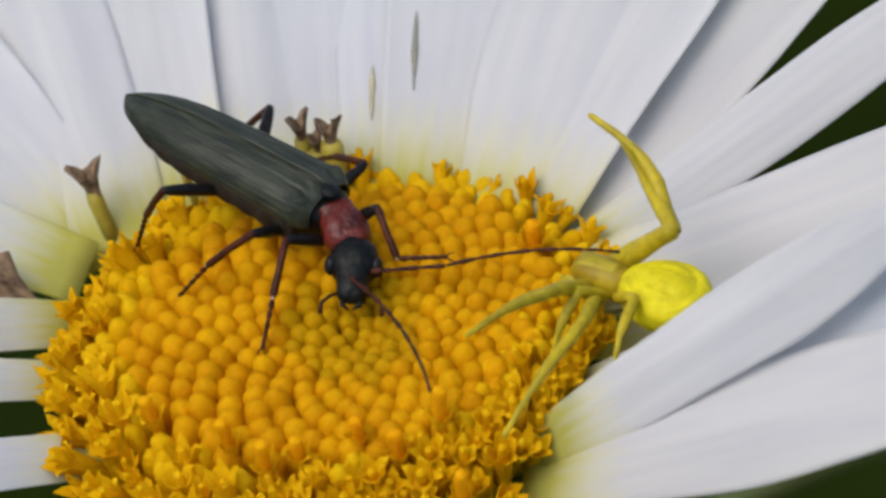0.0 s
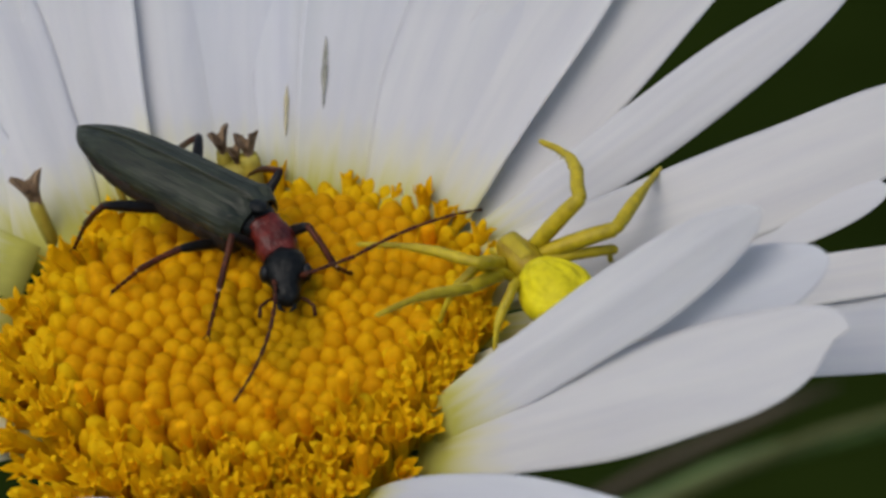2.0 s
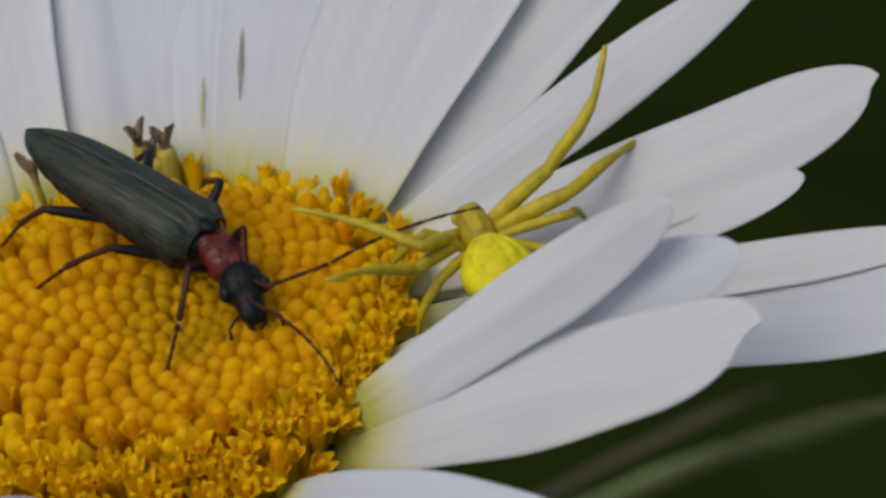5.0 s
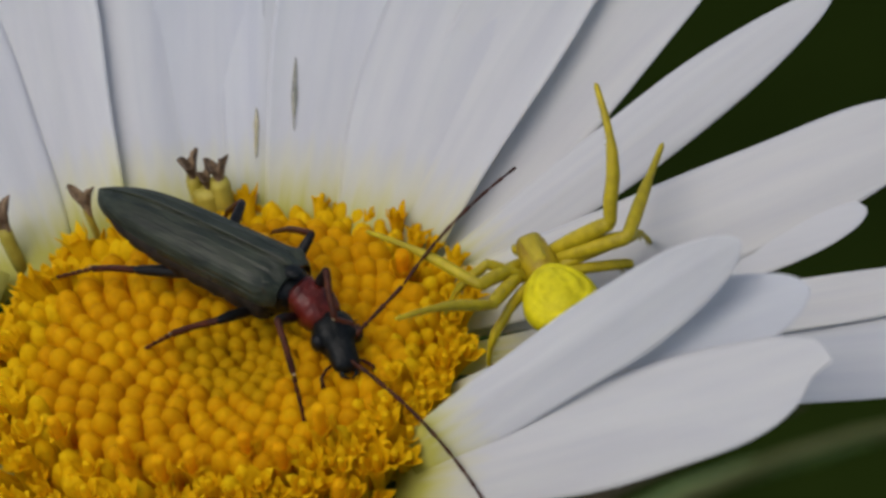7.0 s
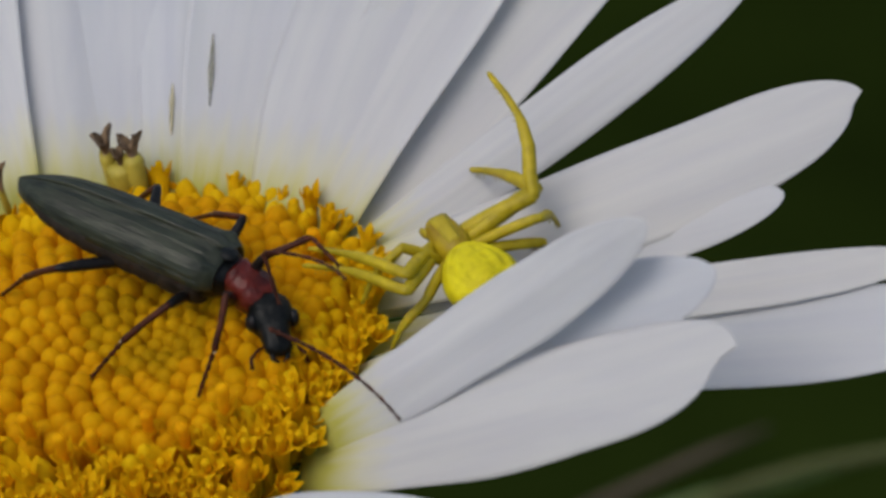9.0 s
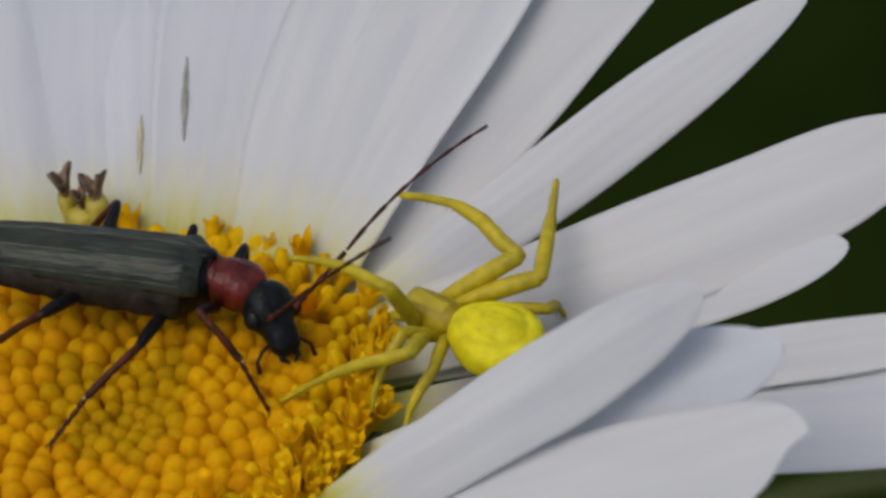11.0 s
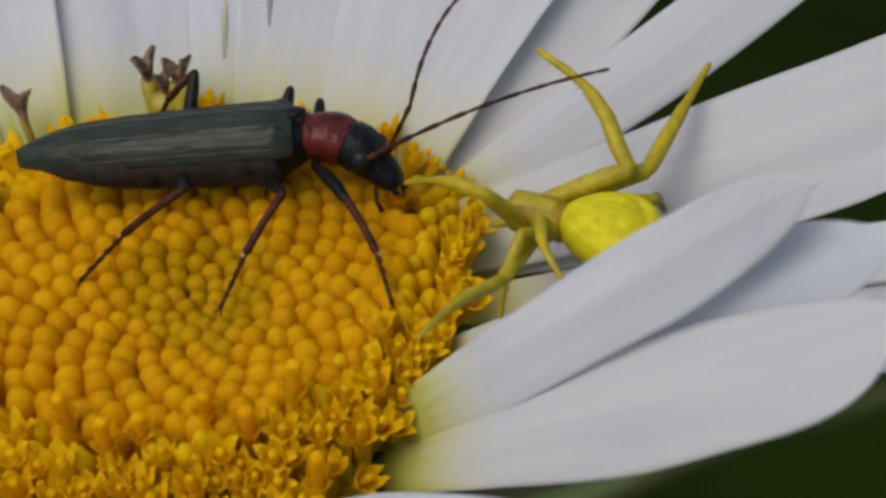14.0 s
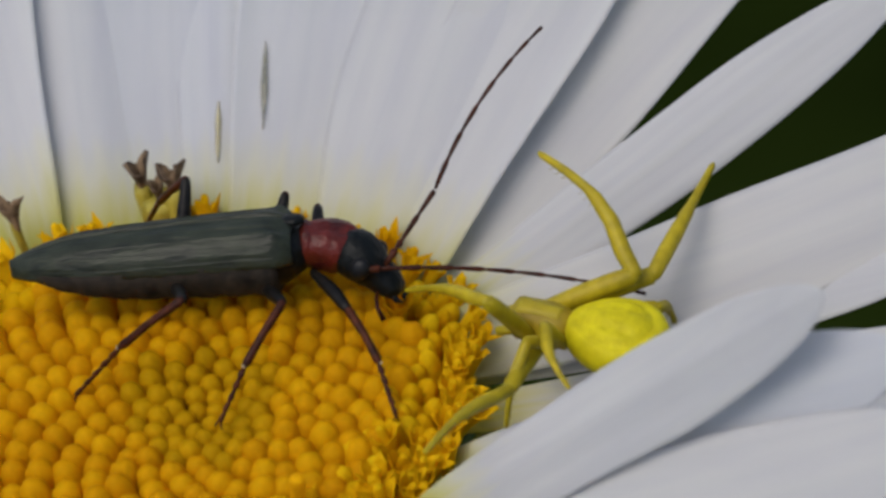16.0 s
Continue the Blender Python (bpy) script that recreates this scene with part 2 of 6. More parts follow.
def ray_floret(base, tip, width, arch, twist, cup, bow=0.0, blunt=3.0, slant=0.0, narrow=0.5):
    """A white petal from base to tip; its length runs along its own x. blunt squares the end off, slant cuts it askew."""
    base, tip = Vector(base), Vector(tip)
    axis = tip - base
    length = axis.length
    ex = axis.normalized()
    side = Vector((0, 0, 1)).cross(ex).normalized()
    up = ex.cross(side)
    m = Matrix((ex, side, up)).transposed().to_4x4()
    m.translation = base * 0.001
    m = m @ pose(0, 0, 0, twist)
    rnd = random.Random(round(base.x * 100 + tip.y * 10))
    nu, nv = 40, 22
    bm = bmesh.new()
    rim = []
    phase, wave = rnd.uniform(0, 6), rnd.uniform(0.02, 0.05)
    keel, fold = rnd.uniform(-0.25, 0.25), rnd.uniform(0.005, 0.011)
    notch = rnd.uniform(-0.3, 0.3)
    top, low = [], []
    for i in range(nu + 1):
        u = 1 - (1 - i / nu) ** 1.7
        w = 0.5 * width * (narrow + (1 - narrow) * math.sin(min(1, u / 0.55) * math.pi / 2) ** 0.9)
        if u > 0.60:
            q = (u - 0.60) / 0.40
            w *= (1 - 0.10 * q) * max(0.0, 1 - q ** blunt) ** 0.52
        w = max(w, 0.05 * width)
        full = min(1, (2 * w / width) ** 2)
        a, b = [], []
        for j in range(nv + 1):
            v = 2 * j / nv - 1
            y = v * w * (1 + 0.025 * math.sin(7 * u + phase) + 0.015 * math.sin(17 * u + 2 * phase + v)) + 0.03 * width * math.sin(4.5 * u + phase) * u + bow * length * 4 * u * (1 - u)
            ridge = fold * width * (math.cos((v - keel) * 6.0) + 0.25 * math.cos(v * 15 + phase + 2 * u)) * min(1, 4 * u) * full
            z = arch * length * 4 * u * (1 - u) + cup * width * (v * v - 0.3) * (1 - 0.4 * u) * full + ridge
            z += wave * width * math.sin(phase + 5 * u + 1.5 * v) * abs(v) * u * full
            end = max(0.0, u - 0.8) * 5 * full
            x = u * length + slant * width * v * max(0.0, u - 0.6) * 2.5 - 0.07 * width * math.exp(-((v - notch) / 0.16) ** 2) * end - 0.03 * width * (1 - math.cos(v * 8 + phase)) * end
            t = 0.06 * (1 - 0.85 * abs(v) ** 3)
            a.append(bm.verts.new((x, y, z + t * 0.5)))
            b.append(bm.verts.new((x, y, z - t * 0.5)))
        top.append(a)
        low.append(b)
    for i in range(nu):
        for j in range(nv):
            bm.faces.new((top[i][j], top[i + 1][j], top[i + 1][j + 1], top[i][j + 1]))
            bm.faces.new((low[i][j], low[i][j + 1], low[i + 1][j + 1], low[i + 1][j]))
        rim.append(bm.faces.new((top[i][0], low[i][0], low[i + 1][0], top[i + 1][0])))
        rim.append(bm.faces.new((top[i][nv], top[i + 1][nv], low[i + 1][nv], low[i][nv])))
    for j in range(nv):
        rim.append(bm.faces.new((top[0][j], top[0][j + 1], low[0][j + 1], low[0][j])))
        rim.append(bm.faces.new((top[nu][j], low[nu][j], low[nu][j + 1], top[nu][j + 1])))
    bm.faces.index_update()
    rim = [face.index for face in rim]
    me = mesh_of("petal", bm, PETAL)
    for k in rim:
        me.polygons[k].use_smooth = False
    return part("petal", me, daisy, m)


# behind the disc
ray_floret((-4.88, 5.90, -0.94), (-6.66, 18.50, 3.70), 3.70, 0.05, -12, -0.15, -0.01, narrow=0.72)
ray_floret((-3.11, 6.24, -0.84), (-2.71, 20.97, 4.84), 3.30, 0.05, -6, 0.07, narrow=0.75)
ray_floret((-1.28, 6.24, -1.05), (0.25, 20.16, 4.36), 3.80, 0.05, 0, -0.15, narrow=0.60)
ray_floret((0.45, 6.10, -1.20), (2.95, 18.97, 4.22), 3.30, 0.05, 2, 0.07, narrow=0.75)
ray_floret((1.80, 5.25, -0.96), (4.85, 19.24, 3.75), 2.60, 0.05, 2, -0.12, narrow=0.70)
ray_floret((2.79, 4.80, -1.06), (7.95, 18.35, 3.72), 3.30, 0.05, 4, 0.07, 0.01, narrow=0.70)
ray_floret((4.46, 2.80, -0.87), (13.05, 16.20, 3.75), 4.70, 0.05, 5, -0.14, 0.014, narrow=0.52)
ray_floret((4.60, 2.30, -0.98), (16.40, 14.95, 3.62), 3.45, 0.05, 8, 0.05, 0.014, narrow=0.50)
ray_floret((4.58, 2.17, -1.35), (16.30, 10.05, 2.50), 2.95, 0.01, 20, 0.06, narrow=0.60)
# beside the spider
ray_floret((5.78, 1.26, -0.71), (18.55, 5.95, 2.22), 1.85, 0.00, 28, -0.04, 0.0, 2.2, narrow=0.65)
ray_floret((5.39, 0.66, -0.78), (20.15, 0.18, 2.00), 2.80, 0.00, 30, -0.05, -0.020, 4.0, 0.06)
ray_floret((5.64, 0.93, -1.47), (17.65, -1.34, 0.60), 2.16, 0.00, 20, -0.05)
ray_floret((4.32, -5.37, -0.33), (13.72, -8.80, 7.25), 2.05, -0.03, 49, -0.05, 0.010, 2.4, narrow=0.62)
ray_floret((4.83, -3.09, -1.21), (15.06, -9.95, 6.10), 2.35, 0.00, 46, -0.05, 0.0, 3.2)
ray_floret((5.78, -1.04, -1.19), (20.57, -6.32, 1.90), 1.43, 0.00, 30, 0.00)
ray_floret((5.49, -1.32, -1.78), (21.61, -8.63, 1.49), 3.15, 0.00, 14, 0.00)
ray_floret((3.82, -5.45, -0.93), (14.80, -11.78, 5.10), 2.92, -0.01, 30, -0.06, 0.0, 6.0, 0.12, narrow=0.58)
# before the disc and round its other side
ray_floret((1.72, -6.64, -1.38), (9.89, -16.65, 4.00), 2.06, 0.08, 28, -0.05, narrow=0.6)
ray_floret((-5.38, 6.40, -0.85), (-11.36, 18.00, 3.40), 3.10, 0.05, -20, 0.02, narrow=0.75)
ray_floret((-5.81, 5.35, -0.70), (-17.05, 11.20, 3.50), 2.20, 0.06, -30, 0.0, narrow=0.75)
ray_floret((-6.04, 3.52, -0.75), (-17.20, 1.60, 3.60), 1.65, 0.05, -34, -0.05, narrow=0.75)
ray_floret((-6.09, 1.45, -0.80), (-17.73, -0.40, 3.80), 1.25, 0.05, -34, -0.05, narrow=0.75)
ray_floret((-5.48, -1.35, -0.90), (-18.72, -4.40, 3.50), 1.45, 0.05, -34, -0.05, narrow=0.75)
ray_floret((-3.27, -4.79, -1.52), (-5.47, -15.54, 7.17), 2.27, 0.05, -20, 0.05)
ray_floret((-0.80, -6.05, -1.51), (0.60, -17.99, 5.66), 1.69, 0.05, 2, 0.05)


def bud_mesh(seed, rad, height, mat, point=0.0, lobe=0.04):
    """A closed bud: a rounded column whose five folded lobes just show."""
    rnd = random.Random(seed)
    bm = bmesh.new()
    prof = [(0.62, -0.75), (0.90, -0.2), (1.0, 0.15), (0.98, 0.45), (0.84, 0.73), (0.58, 0.91), (0.28, 0.985)]
    seg = 15
    turn = rnd.uniform(0, 6)
    rings = []
    for r, z in prof:
        rings.append([bm.verts.new((rad * r * (1 + lobe * math.cos(5 * a + turn)) * math.cos(a), rad * r * (1 + lobe * math.cos(5 * a + turn)) * math.sin(a), height * z)) for a in (2 * math.pi * k / seg for k in range(seg))])
    for a, b in zip(rings, rings[1:]):
        for k in range(seg):
            bm.faces.new((a[k], a[(k + 1) % seg], b[(k + 1) % seg], b[k]))
    tip = bm.verts.new((0.06 * rad * rnd.uniform(-1, 1), 0.06 * rad * rnd.uniform(-1, 1), height * (1.0 + point)))
    for k in range(seg):
        bm.faces.new((rings[-1][k], rings[-1][(k + 1) % seg], tip))
    return mesh_of("bud", bm, mat)


def floret_mesh(seed, pollen):
    """An open disc floret: a flaring tube, five pointed lobes bent outwards and a column in the throat, tall where it bears pollen."""
    rnd = random.Random(seed)
    bm = bmesh.new()
    h, r0 = rnd.uniform(0.80, 1.05), rnd.uniform(0.175, 0.215)
    seg = 10
    rings = []
    for r, z in ((0.66 * r0, -0.9), (0.72 * r0, 0.05 * h), (0.95 * r0, 0.5 * h), (1.28 * r0, 0.84 * h), (1.14 * r0, 0.85 * h), (0.55 * r0, 0.60 * h)):
        rings.append([bm.verts.new((r * math.cos(a), r * math.sin(a), z)) for a in (2 * math.pi * k / seg for k in range(seg))])
    for a, b in zip(rings, rings[1:]):
        for k in range(seg):
            bm.faces.new((a[k], a[(k + 1) % seg], b[(k + 1) % seg], b[k]))
    bm.faces.new(rings[-1])
    outer, inner = rings[3], rings[4]
    for k in range(5):
        a = 2 * math.pi * 2 * k / seg
        out = rnd.uniform(1.6, 2.3) * r0
        mid_z, tip_z = h * rnd.uniform(0.97, 1.08), h * rnd.uniform(0.98, 1.26)
        drift = rnd.uniform(-0.35, 0.35)

        def at(r, turn, z):
            return bm.verts.new((r * math.cos(a + turn), r * math.sin(a + turn), z))

        mids = [at(1.55 * r0, d + drift * 0.5, mid_z - 0.03 * abs(d)) for d in (-0.34, 0.0, 0.34)]
        unders = [at(1.60 * r0, d + drift * 0.5, mid_z - 0.05) for d in (-0.34, 0.0, 0.34)]
        tip = at(out, drift, tip_z)
        i0, i1, i2 = inner[2 * k - 1], inner[2 * k], inner[(2 * k + 1) % seg]
        o0, o1, o2 = outer[2 * k - 1], outer[2 * k], outer[(2 * k + 1) % seg]
        for p, q, e, f in ((i0, i1, mids[1], mids[0]), (i1, i2, mids[2], mids[1]), (o1, o0, unders[0], unders[1]), (o2, o1, unders[1], unders[2])):
            bm.faces.new((p, q, e, f))
        bm.faces.new((mids[0], mids[1], tip))
        bm.faces.new((mids[1], mids[2], tip))
        bm.faces.new((unders[1], unders[0], tip))
        bm.faces.new((unders[2], unders[1], tip))
        bm.faces.new((o0, i0, mids[0], unders[0]))
        bm.faces.new((i2, o2, unders[2], mids[2]))
        bm.faces.new((mids[0], tip, unders[0]))
        bm.faces.new((tip, mids[2], unders[2]))
    n = len(bm.faces)
    if pollen:
        tall = rnd.uniform(1.4, 1.65) * h
        tube(bm, [(0, 0, 0.3 * h), (0, 0, 0.8 * h), (0.02, 0, tall - 0.1), (0.02, 0, tall), (0.02, 0, tall + 0.07)], [r0 * 0.65, r0 * 0.70, r0 * 0.92, r0 * 0.80, r0 * 0.30], 11)
    else:
        tall = rnd.uniform(0.9, 1.25) * h
        tube(bm, [(0, 0, 0.3 * h), (0.01, 0, 0.7 * h), (0.02, 0, tall - 0.05), (0.02, 0, tall)], [r0 * 0.5, r0 * 0.58, r0 * 0.45, r0 * 0.12], 9)
    bm.faces.ensure_lookup_table()
    for face in bm.faces[n:]:
        face.material_index = 1
    return mesh_of("floret", bm, [FLORET, ANTHER if pollen else FLORET], False)


def bud_gap(r):
    """Spacing of the buds at a distance from the middle, where they are youngest and smallest."""
    return 0.41 + 0.21 * min(1, r / 3.3) ** 0.9


def disc_place(r, a):
    """The spiral of buds starts off the middle of the dome, in a shallow dent."""
    shift = max(0.0, 1 - (r / 5.6) ** 2)
    x, y = 0.68 * shift + r * math.cos(a), -1.06 * shift + r * math.sin(a)
    return x, y, dome(math.hypot(x, y)) - 0.30 * math.exp(-(r / 1.25) ** 2)


def florets():
    rnd = random.Random(5)
    buds = [bud_mesh(s, 0.33, 0.68, BUD, 0.025, 0.07) for s in range(6)]
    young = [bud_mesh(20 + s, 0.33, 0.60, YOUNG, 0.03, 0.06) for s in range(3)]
    opening = [bud_mesh(40 + s, 0.28, 0.78, FLORET, 0.05, 0.09) for s in range(6)]
    stars = [floret_mesh(s, False) for s in range(14)]
    orange = [floret_mesh(50 + s, True) for s in range(5)]

    def stand(x, y, z, lean, s, tall, kind, name):
        turn = math.degrees(math.atan2(y, x))
        x, y, z = settle(x, y, z)
        m = mm(x, y, z) @ pose(0, 0, 0, 0, 0, turn) @ pose(0, 0, 0, rnd.uniform(-7, 7), lean) @ pose(0, 0, 0, 0, 0, rnd.uniform(0, 360))
        part(name, kind, daisy, m @ Matrix.Diagonal((s, s, s * tall, 1)))

    r, n = 0.0, 0
    while True:
        gap = bud_gap(r)
        r = math.sqrt(r * r + gap * gap * 0.866 / math.pi)
        a = n * 2.399963 + rnd.uniform(-0.015, 0.015)
        n += 1
        edge = 5.25 - 0.45 * max(0, -math.sin(a)) + 0.05 * max(0, math.sin(a))
        if r > 5.7:
            break
        if r > edge:
            continue
        x, y, z = disc_place(r + rnd.uniform(-0.03, 0.03), a)
        s = gap * 0.59 / 0.33 * rnd.uniform(0.94, 1.06)
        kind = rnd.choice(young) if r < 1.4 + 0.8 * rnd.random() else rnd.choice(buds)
        stand(x, y, z - 0.50 + rnd.uniform(-0.06, 0.06), 3 + 22 * (r / 7.0) ** 2, s, rnd.uniform(0.95, 1.2) * (1.25 - 0.25 * min(1, s)), kind, "bud")
    # pollen-bearing florets that stand out, then the open ring
    bright = [(2.12, -4.76), (-1.35, -4.85), (0.15, -4.71), (-2.91, -3.95), (-4.70, -2.34), (1.03, -5.40), (5.19, 0.94), (-2.2, -4.9)]
    for x, y in bright:
        stand(x, y, dome(math.hypot(x, y)) - 0.50, 8, rnd.uniform(0.95, 1.15), 1.0, rnd.choice(orange), "floret")
    count = 390
    for k in range(count):
        r = math.sqrt(4.75 ** 2 + (7.0 ** 2 - 4.75 ** 2) * (k + 0.5) / count)
        a = k * 2.399963
        inner = 5.38 - 0.40 * max(0, -math.sin(a)) + 0.05 * max(0, math.sin(a))
        if r < inner:
            continue
        r = (r + rnd.uniform(-0.08, 0.08)) * (1 - 0.075 * max(0, math.cos(a + 0.45)) ** 3 + 0.05 * max(0, -math.sin(a + 0.2)) ** 2)
        x, y = r * math.cos(a), r * math.sin(a)
        if min(math.hypot(x - p, y - q) for p, q in bright) < 0.38 or (x > -2.0 and y > 1.5 and r > 6.5):
            continue
        front = max(0, -math.sin(a + 0.2))
        z = dome(r) - 0.52 - 0.5 * max(0, r - 6.3)
        lean = (4 + 44 * (max(0, r - 4.75) / 2.3) ** 1.5) * (1 - 0.55 * front)
        shut = r < inner + 0.45 + rnd.uniform(-0.3, 0.35) + 0.15 * max(0, math.sin(a)) or (r < 6.4 and rnd.random() < (0.12 if math.sin(a) < 0.1 else 0.45))
        kind = rnd.choice(opening) if shut else rnd.choice(stars)
        if not shut and front > 0.3 and rnd.random() < 0.03:
            kind = rnd.choice(orange)
        stand(x, y, z, lean + rnd.uniform(-22, 22), rnd.uniform(0.92, 1.25) * (1 - 0.22 * max(0.0, math.cos(a - 0.4))), rnd.uniform(0.85, 1.2), kind, "floret" if not shut else "opening_bud")


florets()


def withered(x, y, z, lean, turn, seed, size=1.0, stout=0.6):
    """A dried-up floret: a stem and a crumpled brown head of two or three shrivelled lobes."""
    rnd = random.Random(seed)
    m = mm(x, y, z) @ pose(0, 0, 0, 0, 0, turn) @ pose(0, 0, 0, 0, lean)
    bm = bmesh.new()
    tube(bm, [(0, 0, -2.3 * size), (0.05, 0, -1.2 * size), (0.03, 0.02, -0.5 * size), (0, 0.02, -0.1)], [0.20 * stout, 0.23 * stout, 0.25 * stout, 0.20 * stout], 10)
    stem = part("withered_floret", mesh_of("withered_floret", bm, HUSK_STEM), daisy, m, "yellow-green stem of a withered floret")
    bm = bmesh.new()
    seg, rings = 18, []
    for r, z in ((0.10, -0.55), (0.17, -0.3), (0.24, -0.05), (0.30, 0.2), (0.44, 0.5), (0.38, 0.56), (0.22, 0.25), (0.12, -0.05)):
        ring = []
        for k in range(seg):
            a = 2 * math.pi * k / seg
            rise = max(0, z + 0.2)
            fold = 1 + 0.75 * rise * math.sin(2 * a + seed) + 0.35 * rise * math.sin(5 * a + 2 * seed) + rnd.uniform(-0.10, 0.10)
            lift = z * (1 + 0.35 * math.sin(2 * a + seed + 0.8) * (z > 0)) + rnd.uniform(-0.05, 0.05)
            ring.append(bm.verts.new((size * r * fold * math.cos(a) * 1.15, size * r * fold * math.sin(a) * 0.8, size * lift * 1.2)))
        rings.append(ring)
    for p, q in zip(rings, rings[1:]):
        for k in range(seg):
            bm.faces.new((p[k], p[(k + 1) % seg], q[(k + 1) % seg], q[k]))
    bm.faces.new(rings[0])
    bm.faces.new(rings[-1])
    part("husk", mesh_of("husk", bm, HUSK), stem, label="crumpled brown husk")


withered(0.25, 6.67, 1.05, 12, 88, 3, 0.68, 0.9)
withered(0.95, 6.25, 1.05, 15, 81, 4, 0.66, 1.2)
withered(0.58, 6.42, 0.75, 8, 85, 9, 0.55, 1.9)
withered(-5.19, 6.61, 1.00, 10, 128, 5, 0.85, 0.9)
withered(-2.83, 6.68, 0.90, 10, 113, 6, 0.66, 0.45)
withered(-7.55, 4.75, -0.30, 55, 148, 7, 1.10)


def blemish(a, b, normal, wide, mat, label):
    """A thin dry streak or speck lying on a petal."""
    a, b, n = Vector(a), Vector(b), Vector(normal).normalized()
    d = b - a
    s = n.cross(d).normalized()
    rnd = random.Random(round(a.x * 100))
    bm = bmesh.new()
    top, low = [], []
    for k in range(9):
        u = k / 8
        w = wide * (math.sin(math.pi * (0.04 + 0.92 * u)) ** 1.3) * rnd.uniform(0.7, 1.2)
        c = a + d * u + n * 0.06
        top.append([bm.verts.new(c - s * w), bm.verts.new(c + n * 0.015), bm.verts.new(c + s * w)])
        low.append([bm.verts.new(v.co - n * 0.09) for v in top[-1]])
    for p, q, e, f in zip(top, top[1:], low, low[1:]):
        for k in (0, 1):
            bm.faces.new((p[k], p[k + 1], q[k + 1], q[k]))
            bm.faces.new((e[k], f[k], f[k + 1], e[k + 1]))
        bm.faces.new((p[0], q[0], f[0], e[0]))
        bm.faces.new((p[2], e[2], f[2], q[2]))
    for t, l in ((top[0], low[0]), (top[-1], low[-1])):
        bm.faces.new((t[0], t[1], t[2], l[2], l[1], l[0]))
    part("blemish", mesh_of("blemish", bm, mat), daisy, None, label)


blemish((3.76, 9.94, 1.47), (3.23, 7.94, 0.59), (0.0, -0.41, 0.91), 0.09, STAIN, "dry grey streak on a petal")
blemish((2.37, 8.81, 0.97), (2.03, 7.46, 0.32), (-0.12, -0.40, 0.91), 0.075, STAIN_TAN, "faint tan streak on a petal")
blemish((9.90, -7.36, 3.21), (9.97, -7.33, 3.24), (-0.54, -0.82, 0.17), 0.05, STAIN_PINK, "tiny pinkish speck on a petal")
blemish((7.59, -5.46, 2.24), (7.66, -5.43, 2.27), (-0.66, -0.60, 0.45), 0.05, STAIN_PINK, "tiny pinkish speck on a petal")


def grass_blade(points, radii, mat, label):
    bm = bmesh.new()
    tube(bm, points, radii, 10, 0.5)
    ob = new("grass_blade", mesh_of("grass_blade", bm, mat))
    return tagged(ob, label, "grass")


blades = []
blades.append(grass_blade([(-11.0, 87.3, -275.0), (-9.5, 80.4, -157.3), (4.0, 73.6, -79.6), (7.3, 74.4, -78.7), (11.6, 75.2, -77.9), (14.9, 75.5, -77.3), (18.0, 75.9, -76.8), (20.9, 76.1, -76.4)], [0.33, 0.33, 0.33, 0.33, 0.33, 0.33, 0.30, 0.13], DRY, "dry pinkish brown grass stalk behind the flower"))
blades.append(grass_blade([(-14.4, 82.0, -275.0), (-10.9, 74.9, -154.5), (4.6, 67.8, -74.1), (10.6, 68.2, -73.6), (14.2, 68.6, -73.0), (17.0, 68.7, -72.8), (20.9, 68.6, -72.7), (24.1, 68.5, -72.5)], [0.50, 0.50, 0.50, 0.50, 0.50, 0.50, 0.45, 0.20], STALK, "blurred dark green grass blade behind the flower"))
blades.append(grass_blade([(-13.7, 79.6, -275.0), (-10.4, 72.5, -153.6), (4.8, 65.4, -72.3), (10.5, 65.9, -71.7), (14.7, 66.4, -71.1), (18.7, 66.6, -70.5), (22.1, 66.6, -70.3), (25.7, 66.3, -70.3), (31.6, 65.7, -70.1)], [0.38, 0.38, 0.38, 0.38, 0.38, 0.38, 0.38, 0.34, 0.15], BLADE, "blurred yellowish green grass blade behind the flower"))


